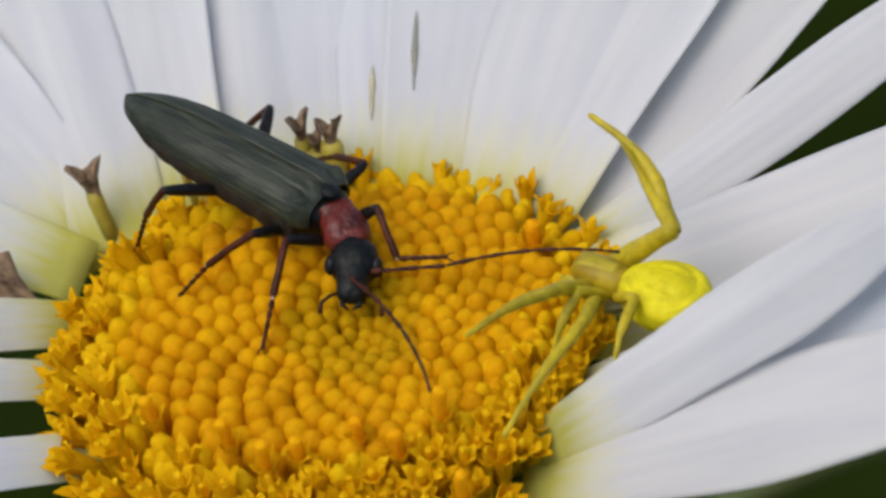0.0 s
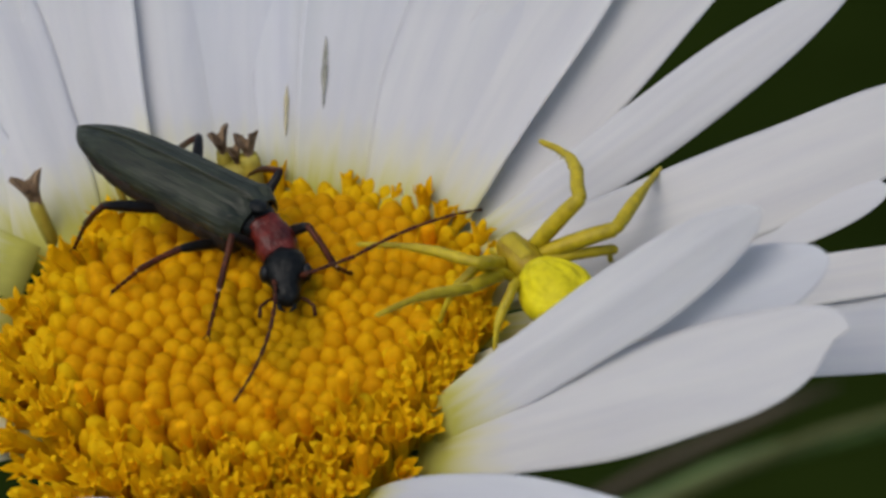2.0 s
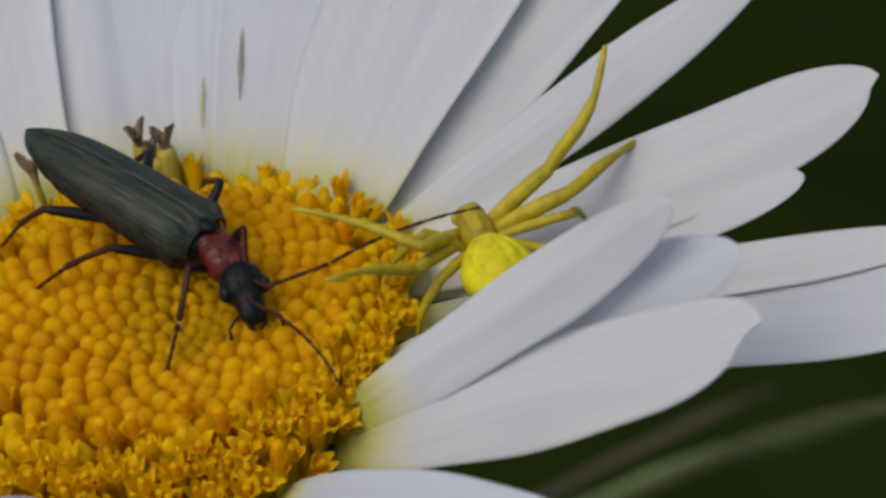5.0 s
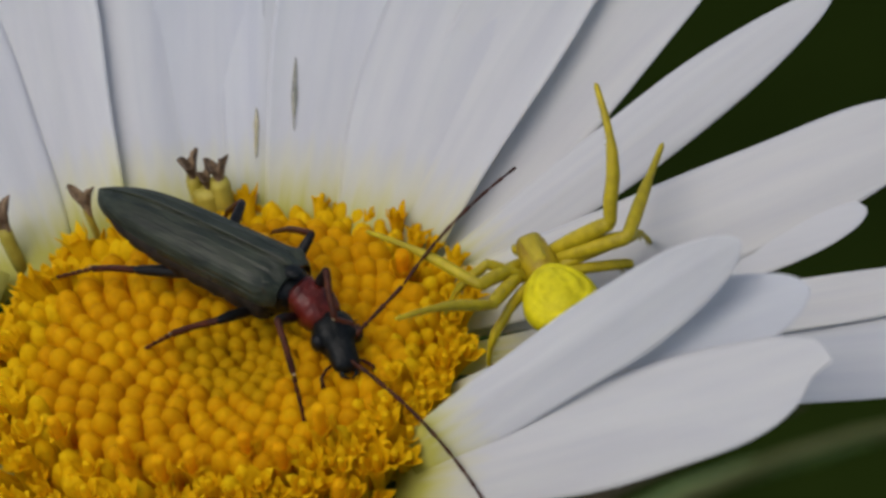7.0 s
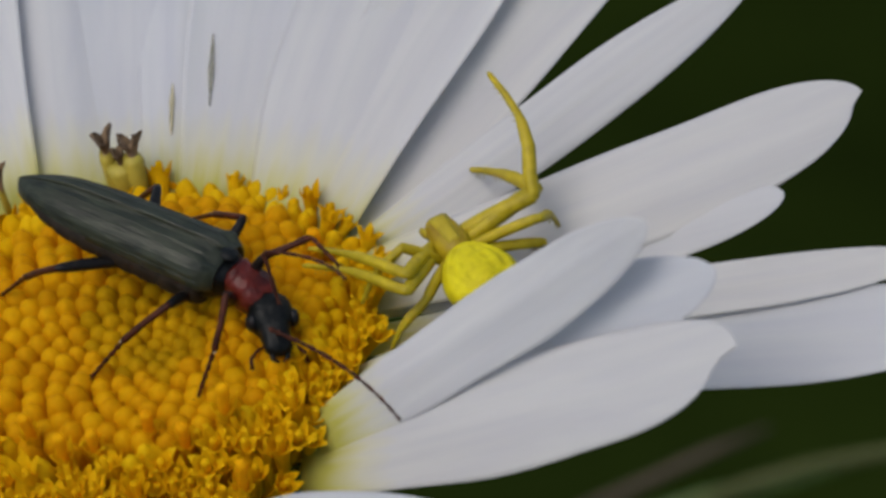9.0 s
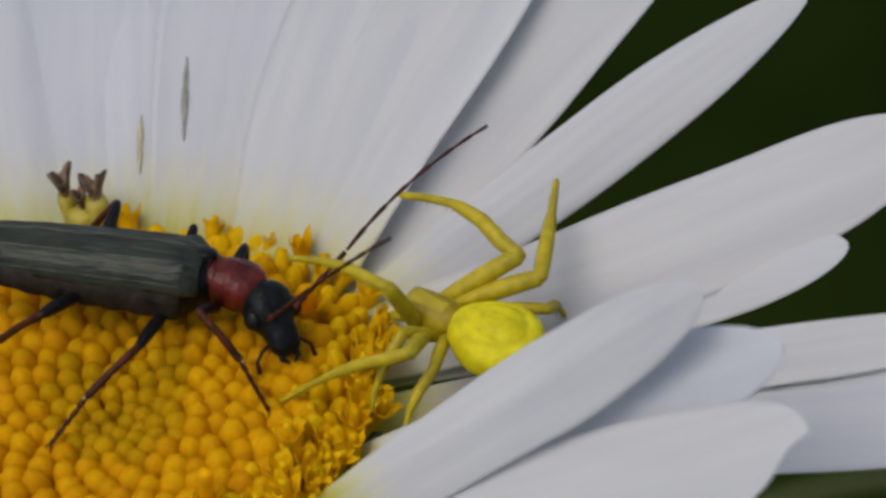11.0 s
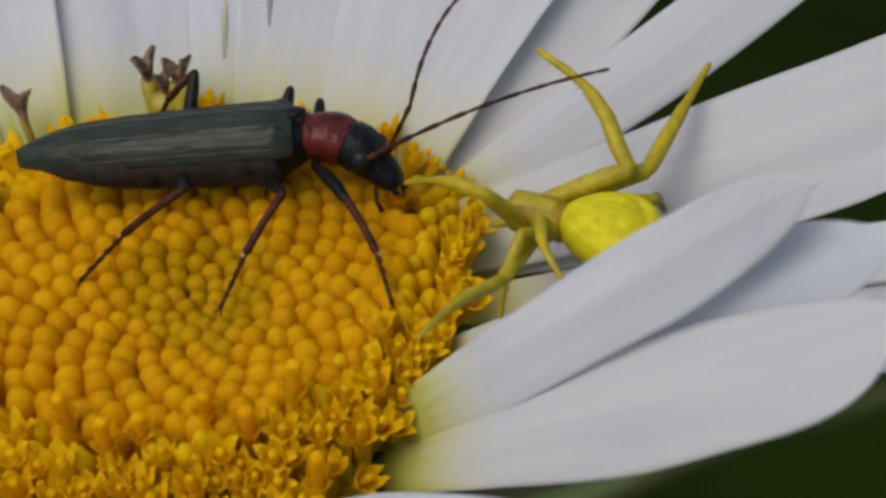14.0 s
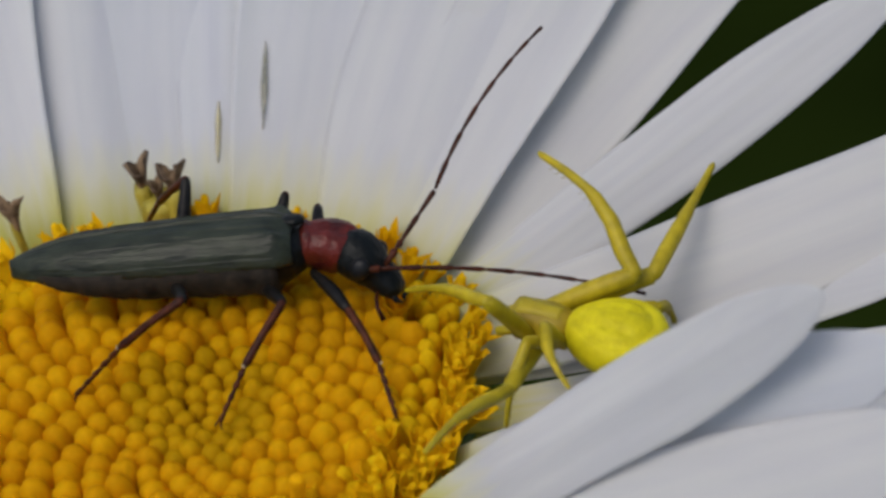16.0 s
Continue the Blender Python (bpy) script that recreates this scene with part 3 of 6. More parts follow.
# ---- the beetle (its x runs forward, its base lies at the front of the wing cases) ----
def wing_case(sign):
    """One long wing case: a rounded back, thin raised ribs, a turned-up rim and a swollen shoulder."""
    bm = bmesh.new()
    nu, nv = 48, 60
    top, low = [], []
    for i in range(nu + 1):
        u = 0.5 * (1 - math.cos(math.pi * i / nu))
        x = -0.12 - 6.46 * u
        w = 1.03 * (1 - 0.08 * u - 0.05 * math.sin(math.pi * u))
        if u < 0.07:
            w *= 0.78 + 0.22 * math.sin(u / 0.07 * math.pi / 2)
        if u > 0.45:
            w *= max(0.0, 1 - ((u - 0.45) / 0.552) ** 2.3) ** 0.60
        h = 0.74 * (1 - 0.28 * u ** 2 - 0.45 * max(0, u - 0.7) ** 2 / 0.09) * (0.74 + 0.26 * math.sin(min(1, u / 0.09) * math.pi / 2))
        a, b = [], []
        for j in range(nv + 1):
            v = j / nv
            y = 0.012 + w * math.sin(v * math.pi / 2) ** 0.95
            z = -0.10 + (h + 0.10) * math.cos(v * math.pi / 2) ** 0.66 + 0.05 * math.exp(-((v - 0.945) / 0.035) ** 2) * min(1, 9 * u)
            fade = min(1, 8 * u) * min(1, 5 * (1 - u))
            rib = sum(math.exp(-((v - c + 0.04 * u) / 0.014) ** 2) for c in (0.26, 0.48, 0.70)) * 0.020 * fade
            rib += 0.030 * math.exp(-((v - 0.05) / 0.018) ** 2) * fade
            rib -= 0.060 * math.exp(-((v - 0.885) / 0.025) ** 2) * min(1, 9 * u)
            rib += 0.010 * noise.noise(Vector((14 * u, 42 * v, 3 * sign))) + 0.012 * noise.noise(Vector((5 * u, 5 * v, 7 * sign)))
            shoulder = 0.13 * math.exp(-((v - 0.60) / 0.13) ** 2 - ((u - 0.050) / 0.032) ** 2)
            dip = -0.07 * math.exp(-((v - 0.30) / 0.12) ** 2 - ((u - 0.045) / 0.03) ** 2)
            seam = -0.16 * math.exp(-(v / 0.028) ** 2)
            a.append(bm.verts.new((x, sign * y, z + rib + shoulder + dip + seam)))
            b.append(bm.verts.new((x, sign * y * 0.94, z - 0.07)))
        top.append(a)
        low.append(b)
    for i in range(nu):
        for j in range(nv):
            bm.faces.new((top[i][j], top[i + 1][j], top[i + 1][j + 1], top[i][j + 1]))
            bm.faces.new((low[i][j], low[i][j + 1], low[i + 1][j + 1], low[i + 1][j]))
        for j in (0, nv):
            bm.faces.new((top[i][j], low[i][j], low[i + 1][j], top[i + 1][j]))
    for i in (0, nu):
        for j in range(nv):
            bm.faces.new((top[i][j], top[i][j + 1], low[i][j + 1], low[i][j]))
    return mesh_of("wing_case", bm, ELYTRA)


def belly():
    bm = bmesh.new()
    sections = []
    for k in range(41):
        u = k / 40
        x = -0.5 - 5.9 * u
        seg = abs(math.sin(u * 9 * math.pi)) ** 0.5
        w = (1.02 - 0.15 * u) * (1 - max(0, (u - 0.6) / 0.41) ** 2.4) ** 0.6 * (0.94 + 0.06 * seg)
        sections.append((x, max(w, 0.05), 0.02, max(0.05, (1.02 - 0.26 * u) * (1 - u ** 5) * (0.93 + 0.07 * seg)), 0.62))
    loft(bm, sections, 24)
    return mesh_of("belly", bm, BELLY)


def breast():
    bm = bmesh.new()
    loft(bm, [(0.25, 0.3, 0.2, 0.35, 1), (0.05, 0.55, 0.36, 0.62, 1), (-0.4, 0.80, 0.45, 0.88, 0.9), (-1.2, 0.88, 0.3, 1.0, 0.9), (-2.0, 0.84, 0.3, 0.92, 0.9), (-2.5, 0.55, 0.2, 0.5, 1)], 24)
    blob(bm, (-0.12, 0, 0.56), (0.30, 0.26, 0.12), 12, 8)
    return mesh_of("breast", bm, BLACK)


def collar():
    bm = bmesh.new()
    loft(bm, [(-0.06, 0.46, 0.42, 0.44, 0.9), (0.05, 0.58, 0.53, 0.5, 0.85), (0.14, 0.56, 0.46, 0.5, 0.85), (0.24, 0.57, 0.47, 0.52, 0.8), (0.44, 0.62, 0.55, 0.55, 0.82), (0.74, 0.70, 0.58, 0.56, 0.86), (1.0, 0.64, 0.53, 0.52, 0.9), (1.2, 0.52, 0.44, 0.46, 0.95), (1.28, 0.40, 0.34, 0.38, 1)], 28)
    for v in bm.verts:
        v.co.y *= 0.87
        if v.co.z > 0:
            v.co.z += 0.07 * noise.noise(v.co * 3.1)
            v.co.z -= 0.07 * math.exp(-(v.co.y / 0.13) ** 2) + 0.06 * math.exp(-((v.co.x - 0.62) / 0.16) ** 2 - ((abs(v.co.y) - 0.34) / 0.14) ** 2)
    return mesh_of("pronotum", bm, RED)


def skull():
    """A broad squarish head that narrows before the eyes into a short muzzle."""
    bm = bmesh.new()
    loft(bm, [(-0.14, 0.36, 0.36, 0.36, 1), (0.02, 0.55, 0.50, 0.46, 0.9), (0.25, 0.63, 0.55, 0.48, 0.85), (0.52, 0.65, 0.54, 0.47, 0.85), (0.72, 0.60, 0.50, 0.45, 0.88), (0.84, 0.49, 0.45, 0.42, 0.9), (0.96, 0.43, 0.40, 0.38, 0.9), (1.20, 0.40, 0.34, 0.33, 0.85), (1.42, 0.39, 0.26, 0.27, 0.8), (1.55, 0.30, 0.18, 0.20, 0.8), (1.62, 0.16, 0.10, 0.12, 0.9)], 28)
    for v in bm.verts:
        v.co.y *= 0.94 + 0.05 * noise.noise(v.co * 3)
        v.co.z += 0.05 * noise.noise(v.co * 4) + 0.02 * noise.noise(v.co * 11)
        if v.co.z > 0:
            v.co.z -= 0.08 * math.exp(-((v.co.x - 0.80) / 0.10) ** 2 - (v.co.y / 0.25) ** 2)
    return mesh_of("head", bm, BLACK)


def bead(center, radii, mat, name):
    bm = bmesh.new()
    blob(bm, center, radii, 14, 10)
    return mesh_of(name, bm, mat)


def jaw(sign):
    bm = bmesh.new()
    tube(bm, [(1.45, 0.20 * sign, -0.04), (1.68, 0.20 * sign, -0.08), (1.80, 0.05 * sign, -0.1)], [0.09, 0.07, 0.02], 8)
    return mesh_of("jaw", bm, BLACK)


def palp(sign):
    bm = bmesh.new()
    tube(bm, [(1.20, 0.26 * sign, -0.16), (1.30, 0.52 * sign, -0.20), (1.48, 0.72 * sign, -0.26), (1.74, 0.74 * sign, -0.36)], [0.04, 0.045, 0.05, 0.065], 7)
    return mesh_of("palp", bm, SHIN)


def feeler(bend, first=0, last=11):
    """Joints of a thread-like antenna along x; all eleven are a little over six millimetres long."""
    bm = bmesh.new()
    pts, rad = [], []
    marks = [0.05 * k * 1.05 for k in (0, 8, 12, 25, 38, 51, 64, 77, 90, 102, 112, 120)]
    start, span = marks[first], marks[last] - marks[first]
    for k in range(first, last):
        a, b = marks[k] - start, marks[k + 1] - start
        thick = 0.082 if k == 0 else 0.066 - 0.0026 * k
        for q, s in ((0.03, 0.62), (0.3, 0.86), (0.85, 1.12), (0.97, 0.95)):
            x = a + q * (b - a)
            pts.append((x, bend * 4 * (x / span) * (1 - x / span), 0))
            rad.append(thick * s)
    tube(bm, pts, rad, 8)
    return mesh_of("antenna", bm, FEELER)


def thigh(length, thick):
    bm = bmesh.new()
    tube(bm, [(-0.08, 0, 0), (0.08, 0, 0), (0.3 * length, 0, 0.02), (0.62 * length, 0, 0.03), (0.9 * length, 0, 0), (1.0 * length, 0, 0), (1.03 * length, 0, 0)], [thick * 0.5, thick * 0.72, thick * 0.95, thick, thick * 0.8, thick * 0.62, thick * 0.2], 12)
    return mesh_of("leg", bm, LEG)


def shank(shin, foot, bend=0.0):
    """Shin and five-jointed foot along x, the foot turned by bend degrees towards y, with two claws."""
    bm = bmesh.new()
    pts, rad = [(-0.05, 0, 0), (0.06, 0, 0), (0.5 * shin, 0, 0.03), (0.93 * shin, 0, 0), (shin, 0, 0)], [0.07, 0.105, 0.090, 0.10, 0.06]
    for k in range(5):
        a, b = shin + foot * k / 5, shin + foot * (k + 1) / 5
        drop = -0.05 * (k + 0.5)
        pts += [(a + 0.02, 0, drop), (b - 0.08, 0, drop - 0.02), (b - 0.01, 0, drop - 0.03)]
        rad += [0.042, 0.078 - 0.005 * k, 0.055]
    tube(bm, pts, rad, 9)
    n = len(bm.faces)
    blob(bm, (shin, 0, 0.02), (0.05, 0.052, 0.052), 8, 6)
    bm.faces.ensure_lookup_table()
    for face in bm.faces[n:]:
        face.material_index = 1
    end = shin + foot
    for s in (-1, 1):
        tube(bm, [(end - 0.03, 0.02 * s, -0.26), (end + 0.08, 0.09 * s, -0.28), (end + 0.12, 0.10 * s, -0.36)], [0.025, 0.02, 0.008], 6)
    turn = Matrix.Rotation(math.radians(bend), 3, "Z")
    ankle = Vector((shin, 0, 0))
    for v in bm.verts:
        if v.co.x > shin + 0.01:
            v.co = ankle + turn @ (v.co - ankle)
    return mesh_of("shin", bm, [SHIN, PALE_JOINT])


beetle = tagged(new("beetle"), "slender dark green beetle with a red collar on the yellow disc", "beetle")
part("belly", belly(), beetle, label="grey-brown ringed belly")
part("breast", breast(), beetle, label="shiny black underside of the thorax")
for sign in (-1, 1):
    part("wing_case", wing_case(sign), beetle, label="dull metallic green ribbed wing case")
pronotum = part("pronotum", collar(), beetle, label="glossy dark red collar shield")
head = part("head", skull(), beetle, mm(1.22, 0, 0.02, 0, 25), "small black head with a long muzzle")
for sign in (-1, 1):
    part("compound_eye", bead((0.60, 0.55 * sign, 0.10), (0.24, 0.17, 0.27), EYE, "compound_eye"), head)
    part("jaw", jaw(sign), head)
    part("palp", palp(sign), head)
antenna_right = part("antenna", feeler(0.35), beetle, label="long thin dark brown antenna")
antenna_left = part("antenna", feeler(0.0, 0, 4), beetle, label="long thin dark brown antenna")
antenna_tip = part("antenna_tip", feeler(0.3, 4, 11), antenna_left, mm(1.995, 0, 0))
THIGHS = {"front": thigh(1.5, 0.155), "middle": thigh(1.7, 0.155), "hind": thigh(2.0, 0.165)}
SHANKS = {"front": shank(1.5, 1.25), "middle": shank(1.65, 1.3), "hind": shank(1.9, 1.5)}
BENT_SHANK = shank(1.35, 1.25, 68)
beetle_legs = {}
for side in ("right", "left"):
    for which in ("front", "middle", "hind"):
        leg = part("leg", THIGHS[which], beetle, label="black beetle leg")
        shin = part("shin", BENT_SHANK if (side, which) == ("left", "front") else SHANKS[which], leg, mm({"front": 1.5, "middle": 1.7, "hind": 2.0}[which], 0, 0), "thin reddish brown shin and foot")
        beetle_legs[side, which] = (leg, shin)


# ---- the crab spider (x forward, base between head and abdomen) ----
def abdomen():
    bm = bmesh.new()
    blob(bm, (-1.16, 0, 0.02), (1.26, 1.0, 0.77), 44, 32)
    for v in bm.verts:
        x, y, z = v.co
        u = (x + 1.16) / 1.26
        v.co.y *= 1 - 0.22 * u - 0.14 * u * u
        if u > 0.75:
            v.co.x -= 0.5 * (u - 0.75)
        if z > 0.2:
            v.co.z = 0.2 + (z - 0.2) * 0.86
            ring = math.hypot((x + 1.2) / 0.92, y / (0.70 - 0.12 * u))
            v.co.z -= 0.11 * math.exp(-((ring - 0.95) / 0.09) ** 2)
            v.co.z -= 0.06 * math.exp(-((abs(y) - 0.30 + 0.1 * u) / 0.05) ** 2) * (ring < 0.85)
            for cx, cy in ((-0.75, 0.26), (-1.2, 0.36), (-1.65, 0.3)):
                v.co.z -= 0.06 * math.exp(-((x - cx) / 0.09) ** 2 - ((abs(y) - cy) / 0.09) ** 2)
        v.co += v.co.normalized() * 0.018 * noise.noise(Vector((x * 5, y * 5, z * 5)))
    return mesh_of("abdomen", bm, SPIDER)


def spider_front():
    bm = bmesh.new()
    loft(bm, [(-0.25, 0.30, 0.30, 0.3, 1), (0.05, 0.52, 0.44, 0.4, 0.95), (0.38, 0.58, 0.50, 0.42, 0.85), (0.75, 0.50, 0.52, 0.40, 0.72), (1.08, 0.42, 0.52, 0.36, 0.6), (1.16, 0.39, 0.42, 0.3, 0.6)], 24)
    return mesh_of("carapace", bm, SPIDER_DARK)


def back_band():
    bm = bmesh.new()
    n = 12
    rows = []
    for i in range(n + 1):
        u = i / n
        x = 0.05 + 1.0 * u
        w = 0.20 + 0.08 * u
        h = 0.480 + 0.075 * min(1, 1.5 * u)
        rows.append([bm.verts.new((x, w * v, h - 0.04 * v * v - 0.03 * (u > 0.95))) for v in (-1, -0.5, 0, 0.5, 1)])
        rows[-1] += [bm.verts.new((x, w * v, h - 0.18)) for v in (1, -1)]
    for a, b in zip(rows, rows[1:]):
        for k in range(7):
            bm.faces.new((a[k], a[(k + 1) % 7], b[(k + 1) % 7], b[k]))
    bm.faces.new(rows[0])
    bm.faces.new(rows[-1][::-1])
    return mesh_of("back_band", bm, SPIDER_PALE)


def spider_thigh(length, thick):
    bm = bmesh.new()
    tube(bm, [(-0.1, 0, 0), (0.1, 0, 0), (0.4 * length, 0, 0.02), (0.75 * length, 0, 0.02), (0.97 * length, 0, 0), (length + 0.06, 0, 0)], [thick * 0.7, thick * 0.95, thick * 1.04, thick * 1.0, thick * 0.90, thick * 0.5], 14)
    return mesh_of("leg", bm, SPIDER_LEG)


def spider_shin(length, thick, bend):
    """Knee, shin and tapering foot along x, bent inwards past the middle, with short bristles."""
    bm = bmesh.new()
    d = Vector((1, 0, 0))
    pts = [(-0.1, 0, 0), (0.06, 0, 0), (0.16 * length, 0, bend * 0.25), (0.34 * length, 0, bend * 0.85), (0.52 * length, 0, bend), (0.60 * length, 0, bend * 0.97), (0.78 * length, 0, bend * 0.62), (0.97 * length, 0, bend * 0.08), (length, 0, 0)]
    tube(bm, pts, [thick * 0.60, thick * 0.92, thick * 1.0, thick * 0.94, thick * 0.78, thick * 0.56, thick * 0.50, thick * 0.40, thick * 0.22], 12)
    rnd = random.Random(round(length * 10))
    for k in range(12):
        u = 0.3 + 0.6 * k / 12
        i = min(int(u * 8), 7)
        z = bend * max(0, math.sin(u * math.pi))
        p = Vector((u * length, 0.3 * thick * rnd.choice((-1, 1)), z - 0.4 * thick))
        tube(bm, [p, p + Vector((0.06, rnd.uniform(-0.05, 0.05), -0.14))], [0.012, 0.004], 4)
    return mesh_of("shin", bm, SPIDER_LEG)


spider = tagged(new("crab_spider"), "bright yellow crab spider with raised front legs beside a petal", "spider")
part("abdomen", abdomen(), spider, label="plump lemon yellow abdomen")
carapace = part("carapace", spider_front(), spider, Matrix.Diagonal((1.05, 0.88, 1.0, 1)), label="brownish yellow front body")
part("back_band", back_band(), carapace, label="pale yellow band down the back")
for sign in (-1, 1):
    part("eye", bead((1.06, 0.20 * sign, 0.30), (0.055, 0.05, 0.05), EYE, "eye"), carapace)
    part("eye", bead((0.96, 0.33 * sign, 0.36), (0.06, 0.055, 0.055), EYE, "eye"), carapace)
    bm = bmesh.new()
    tube(bm, [(0.9, 0.28 * sign, -0.05), (1.2, 0.42 * sign, 0.0), (1.42, 0.38 * sign, -0.12), (1.5, 0.30 * sign, -0.28)], [0.10, 0.12, 0.12, 0.06], 9)
    part("palp", mesh_of("palp", bm, SPIDER_LEG), carapace)
LONG_THIGH, LONG_SHIN = spider_thigh(2.2, 0.19), spider_shin(3.7, 0.16, 0.16)
STOUT_THIGH, STOUT_SHIN = spider_thigh(2.2, 0.225), spider_shin(3.7, 0.195, 0.12)
BOWED_SHIN = spider_shin(3.7, 0.20, 0.40)
SHORT_THIGH, SHORT_SHIN = spider_thigh(1.3, 0.15), spider_shin(1.9, 0.14, 0.2)
HIND_THIGH = spider_thigh(1.9, 0.15)
spider_legs = {}
for side in ("right", "left"):
    for n in (1, 2, 3, 4):
        long_thigh = STOUT_THIGH if side == "right" else LONG_THIGH
        long_shin = LONG_SHIN if side == "left" else BOWED_SHIN if n == 1 else STOUT_SHIN
        leg = part("leg", long_thigh if n < 3 else HIND_THIGH if side == "right" else SHORT_THIGH, spider, label="translucent yellow spider leg")
        shin = part("shin", long_shin if n < 3 else SHORT_SHIN, leg, mm(2.2 if n < 3 else 1.9 if side == "right" else 1.3, 0, 0))
        spider_legs[side, n] = (leg, shin)


# ---- what moves ----
def motions():
    walk(beetle, [
        (0, mm(0.75, 1.75, 2.46, -7.3, 9.6, -46.4)),
        (0.5, mm(0.84, 1.89, 2.45, -7.7, 7.9, -42.6)),
        (1, mm(0.94, 1.41, 2.46, -7.7, 10.6, -43.6)),
        (1.5, mm(0.96, 1.42, 2.46, -7.6, 9.5, -44.2)),
        (2, mm(1.05, 1.27, 2.45, -7.2, 7.4, -46.9)),
        (2.5, mm(1.32, 1.07, 2.45, -7.4, 9.1, -45.7)),
        (3, mm(1.42, 1.01, 2.45, -7.3, 8.8, -46.5)),
        (3.5, mm(1.32, 0.69, 2.45, -6.6, 8.8, -51.4)),
        (5.8, mm(1.98, -0.13, 2.46, -7.3, 12.1, -47.4)),
        (6, mm(1.90, -0.02, 2.46, -7.2, 11.4, -48.2)),
        (6.5, mm(2.51, -0.40, 2.45, -7.5, 7.7, -44.5)),
        (7, mm(2.48, -0.82, 2.45, -7.5, 9.3, -44.7)),
        (7.5, mm(2.79, -1.21, 2.46, -7.9, 12.2, -42.5)),
        (8, mm(3.07, -1.33, 2.46, -8.2, 11.1, -39.9)),
        (8.5, mm(3.21, -1.80, 2.47, -8.3, 14.1, -40.5)),
        (9, mm(3.17, -1.29, 2.46, -8.3, 11.3, -38.9)),
        (9.2, mm(3.28, -1.02, 2.47, -8.9, 13.6, -34.7)),
        (11.3, mm(3.35, 1.09, 2.49, -19.2, 8.6, -20.3)),
        (11.5, mm(3.20, 1.23, 2.49, -19.3, 9.7, -20.4)),
        (12, mm(3.25, 1.11, 2.48, -19.0, 8.2, -22.2)),
        (12.5, mm(3.43, 0.95, 2.48, -19.0, 7.2, -20.6)),
        (13, mm(3.99, 0.79, 2.48, -19.5, 7.4, -15.9)),
        (13.5, mm(3.62, 1.66, 2.48, -19.5, 2.6, -11.7)),
        (14, mm(3.56, 1.72, 2.48, -19.4, 0.7, -11.7)),
        (16, mm(3.56, 1.72, 2.48, -19.4, 0.7, -11.7)),
    ])
    walk(pronotum, [
        (0, mm(0.00, 0.00, 0.00, 11.5, 19.0, -23.0)),
        (0.5, mm(0.00, 0.00, 0.00, 10.2, 10.5, -18.9)),
        (1, mm(0.00, 0.00, 0.00, 10.7, 7.7, -16.3)),
        (1.5, mm(0.00, 0.00, 0.00, 10.0, 10.8, -13.5)),
        (2, mm(0.00, 0.00, 0.00, 10.2, 22.9, -17.9)),
        (2.5, mm(0.00, 0.00, 0.00, 11.1, 21.0, -19.0)),
        (3, mm(0.00, 0.00, 0.00, 10.9, 23.9, -16.9)),
        (3.5, mm(0.00, 0.00, 0.00, 9.8, 18.0, -17.9)),
        (5.8, mm(0.00, 0.00, 0.00, 8.9, 8.9, -6.0)),
        (6, mm(0.00, 0.00, 0.00, 8.7, 21.5, -1.4)),
        (6.5, mm(0.00, 0.00, 0.00, 9.3, 25.8, -2.8)),
        (7, mm(0.00, 0.00, 0.00, 9.6, 28.4, -1.2)),
        (7.5, mm(0.00, 0.00, 0.00, 9.9, 25.5, -0.5)),
        (8, mm(0.00, 0.00, 0.00, 11.2, 28.0, -3.7)),
        (8.5, mm(0.00, 0.00, 0.00, 10.4, 23.8, -1.0)),
        (9, mm(0.00, 0.00, 0.00, 10.6, 26.2, -1.4)),
        (9.2, mm(0.00, 0.00, 0.00, 12.1, 25.4, -3.9)),
        (11.3, mm(0.00, 0.00, 0.00, 20.6, 10.8, -4.3)),
        (11.5, mm(0.00, 0.00, 0.00, 20.9, 18.2, 3.2)),
        (12, mm(0.00, 0.00, 0.00, 18.6, 10.5, 7.9)),
        (12.5, mm(0.00, 0.00, 0.00, 20.4, 18.2, 3.5)),
        (13, mm(0.00, 0.00, 0.00, 21.1, 17.6, 1.4)),
        (13.5, mm(0.00, 0.00, 0.00, 19.9, 12.1, 4.5)),
        (14, mm(0.00, 0.00, 0.00, 20.1, 14.6, 4.5)),
        (16, mm(0.00, 0.00, 0.00, 20.1, 14.6, 4.5)),
    ])
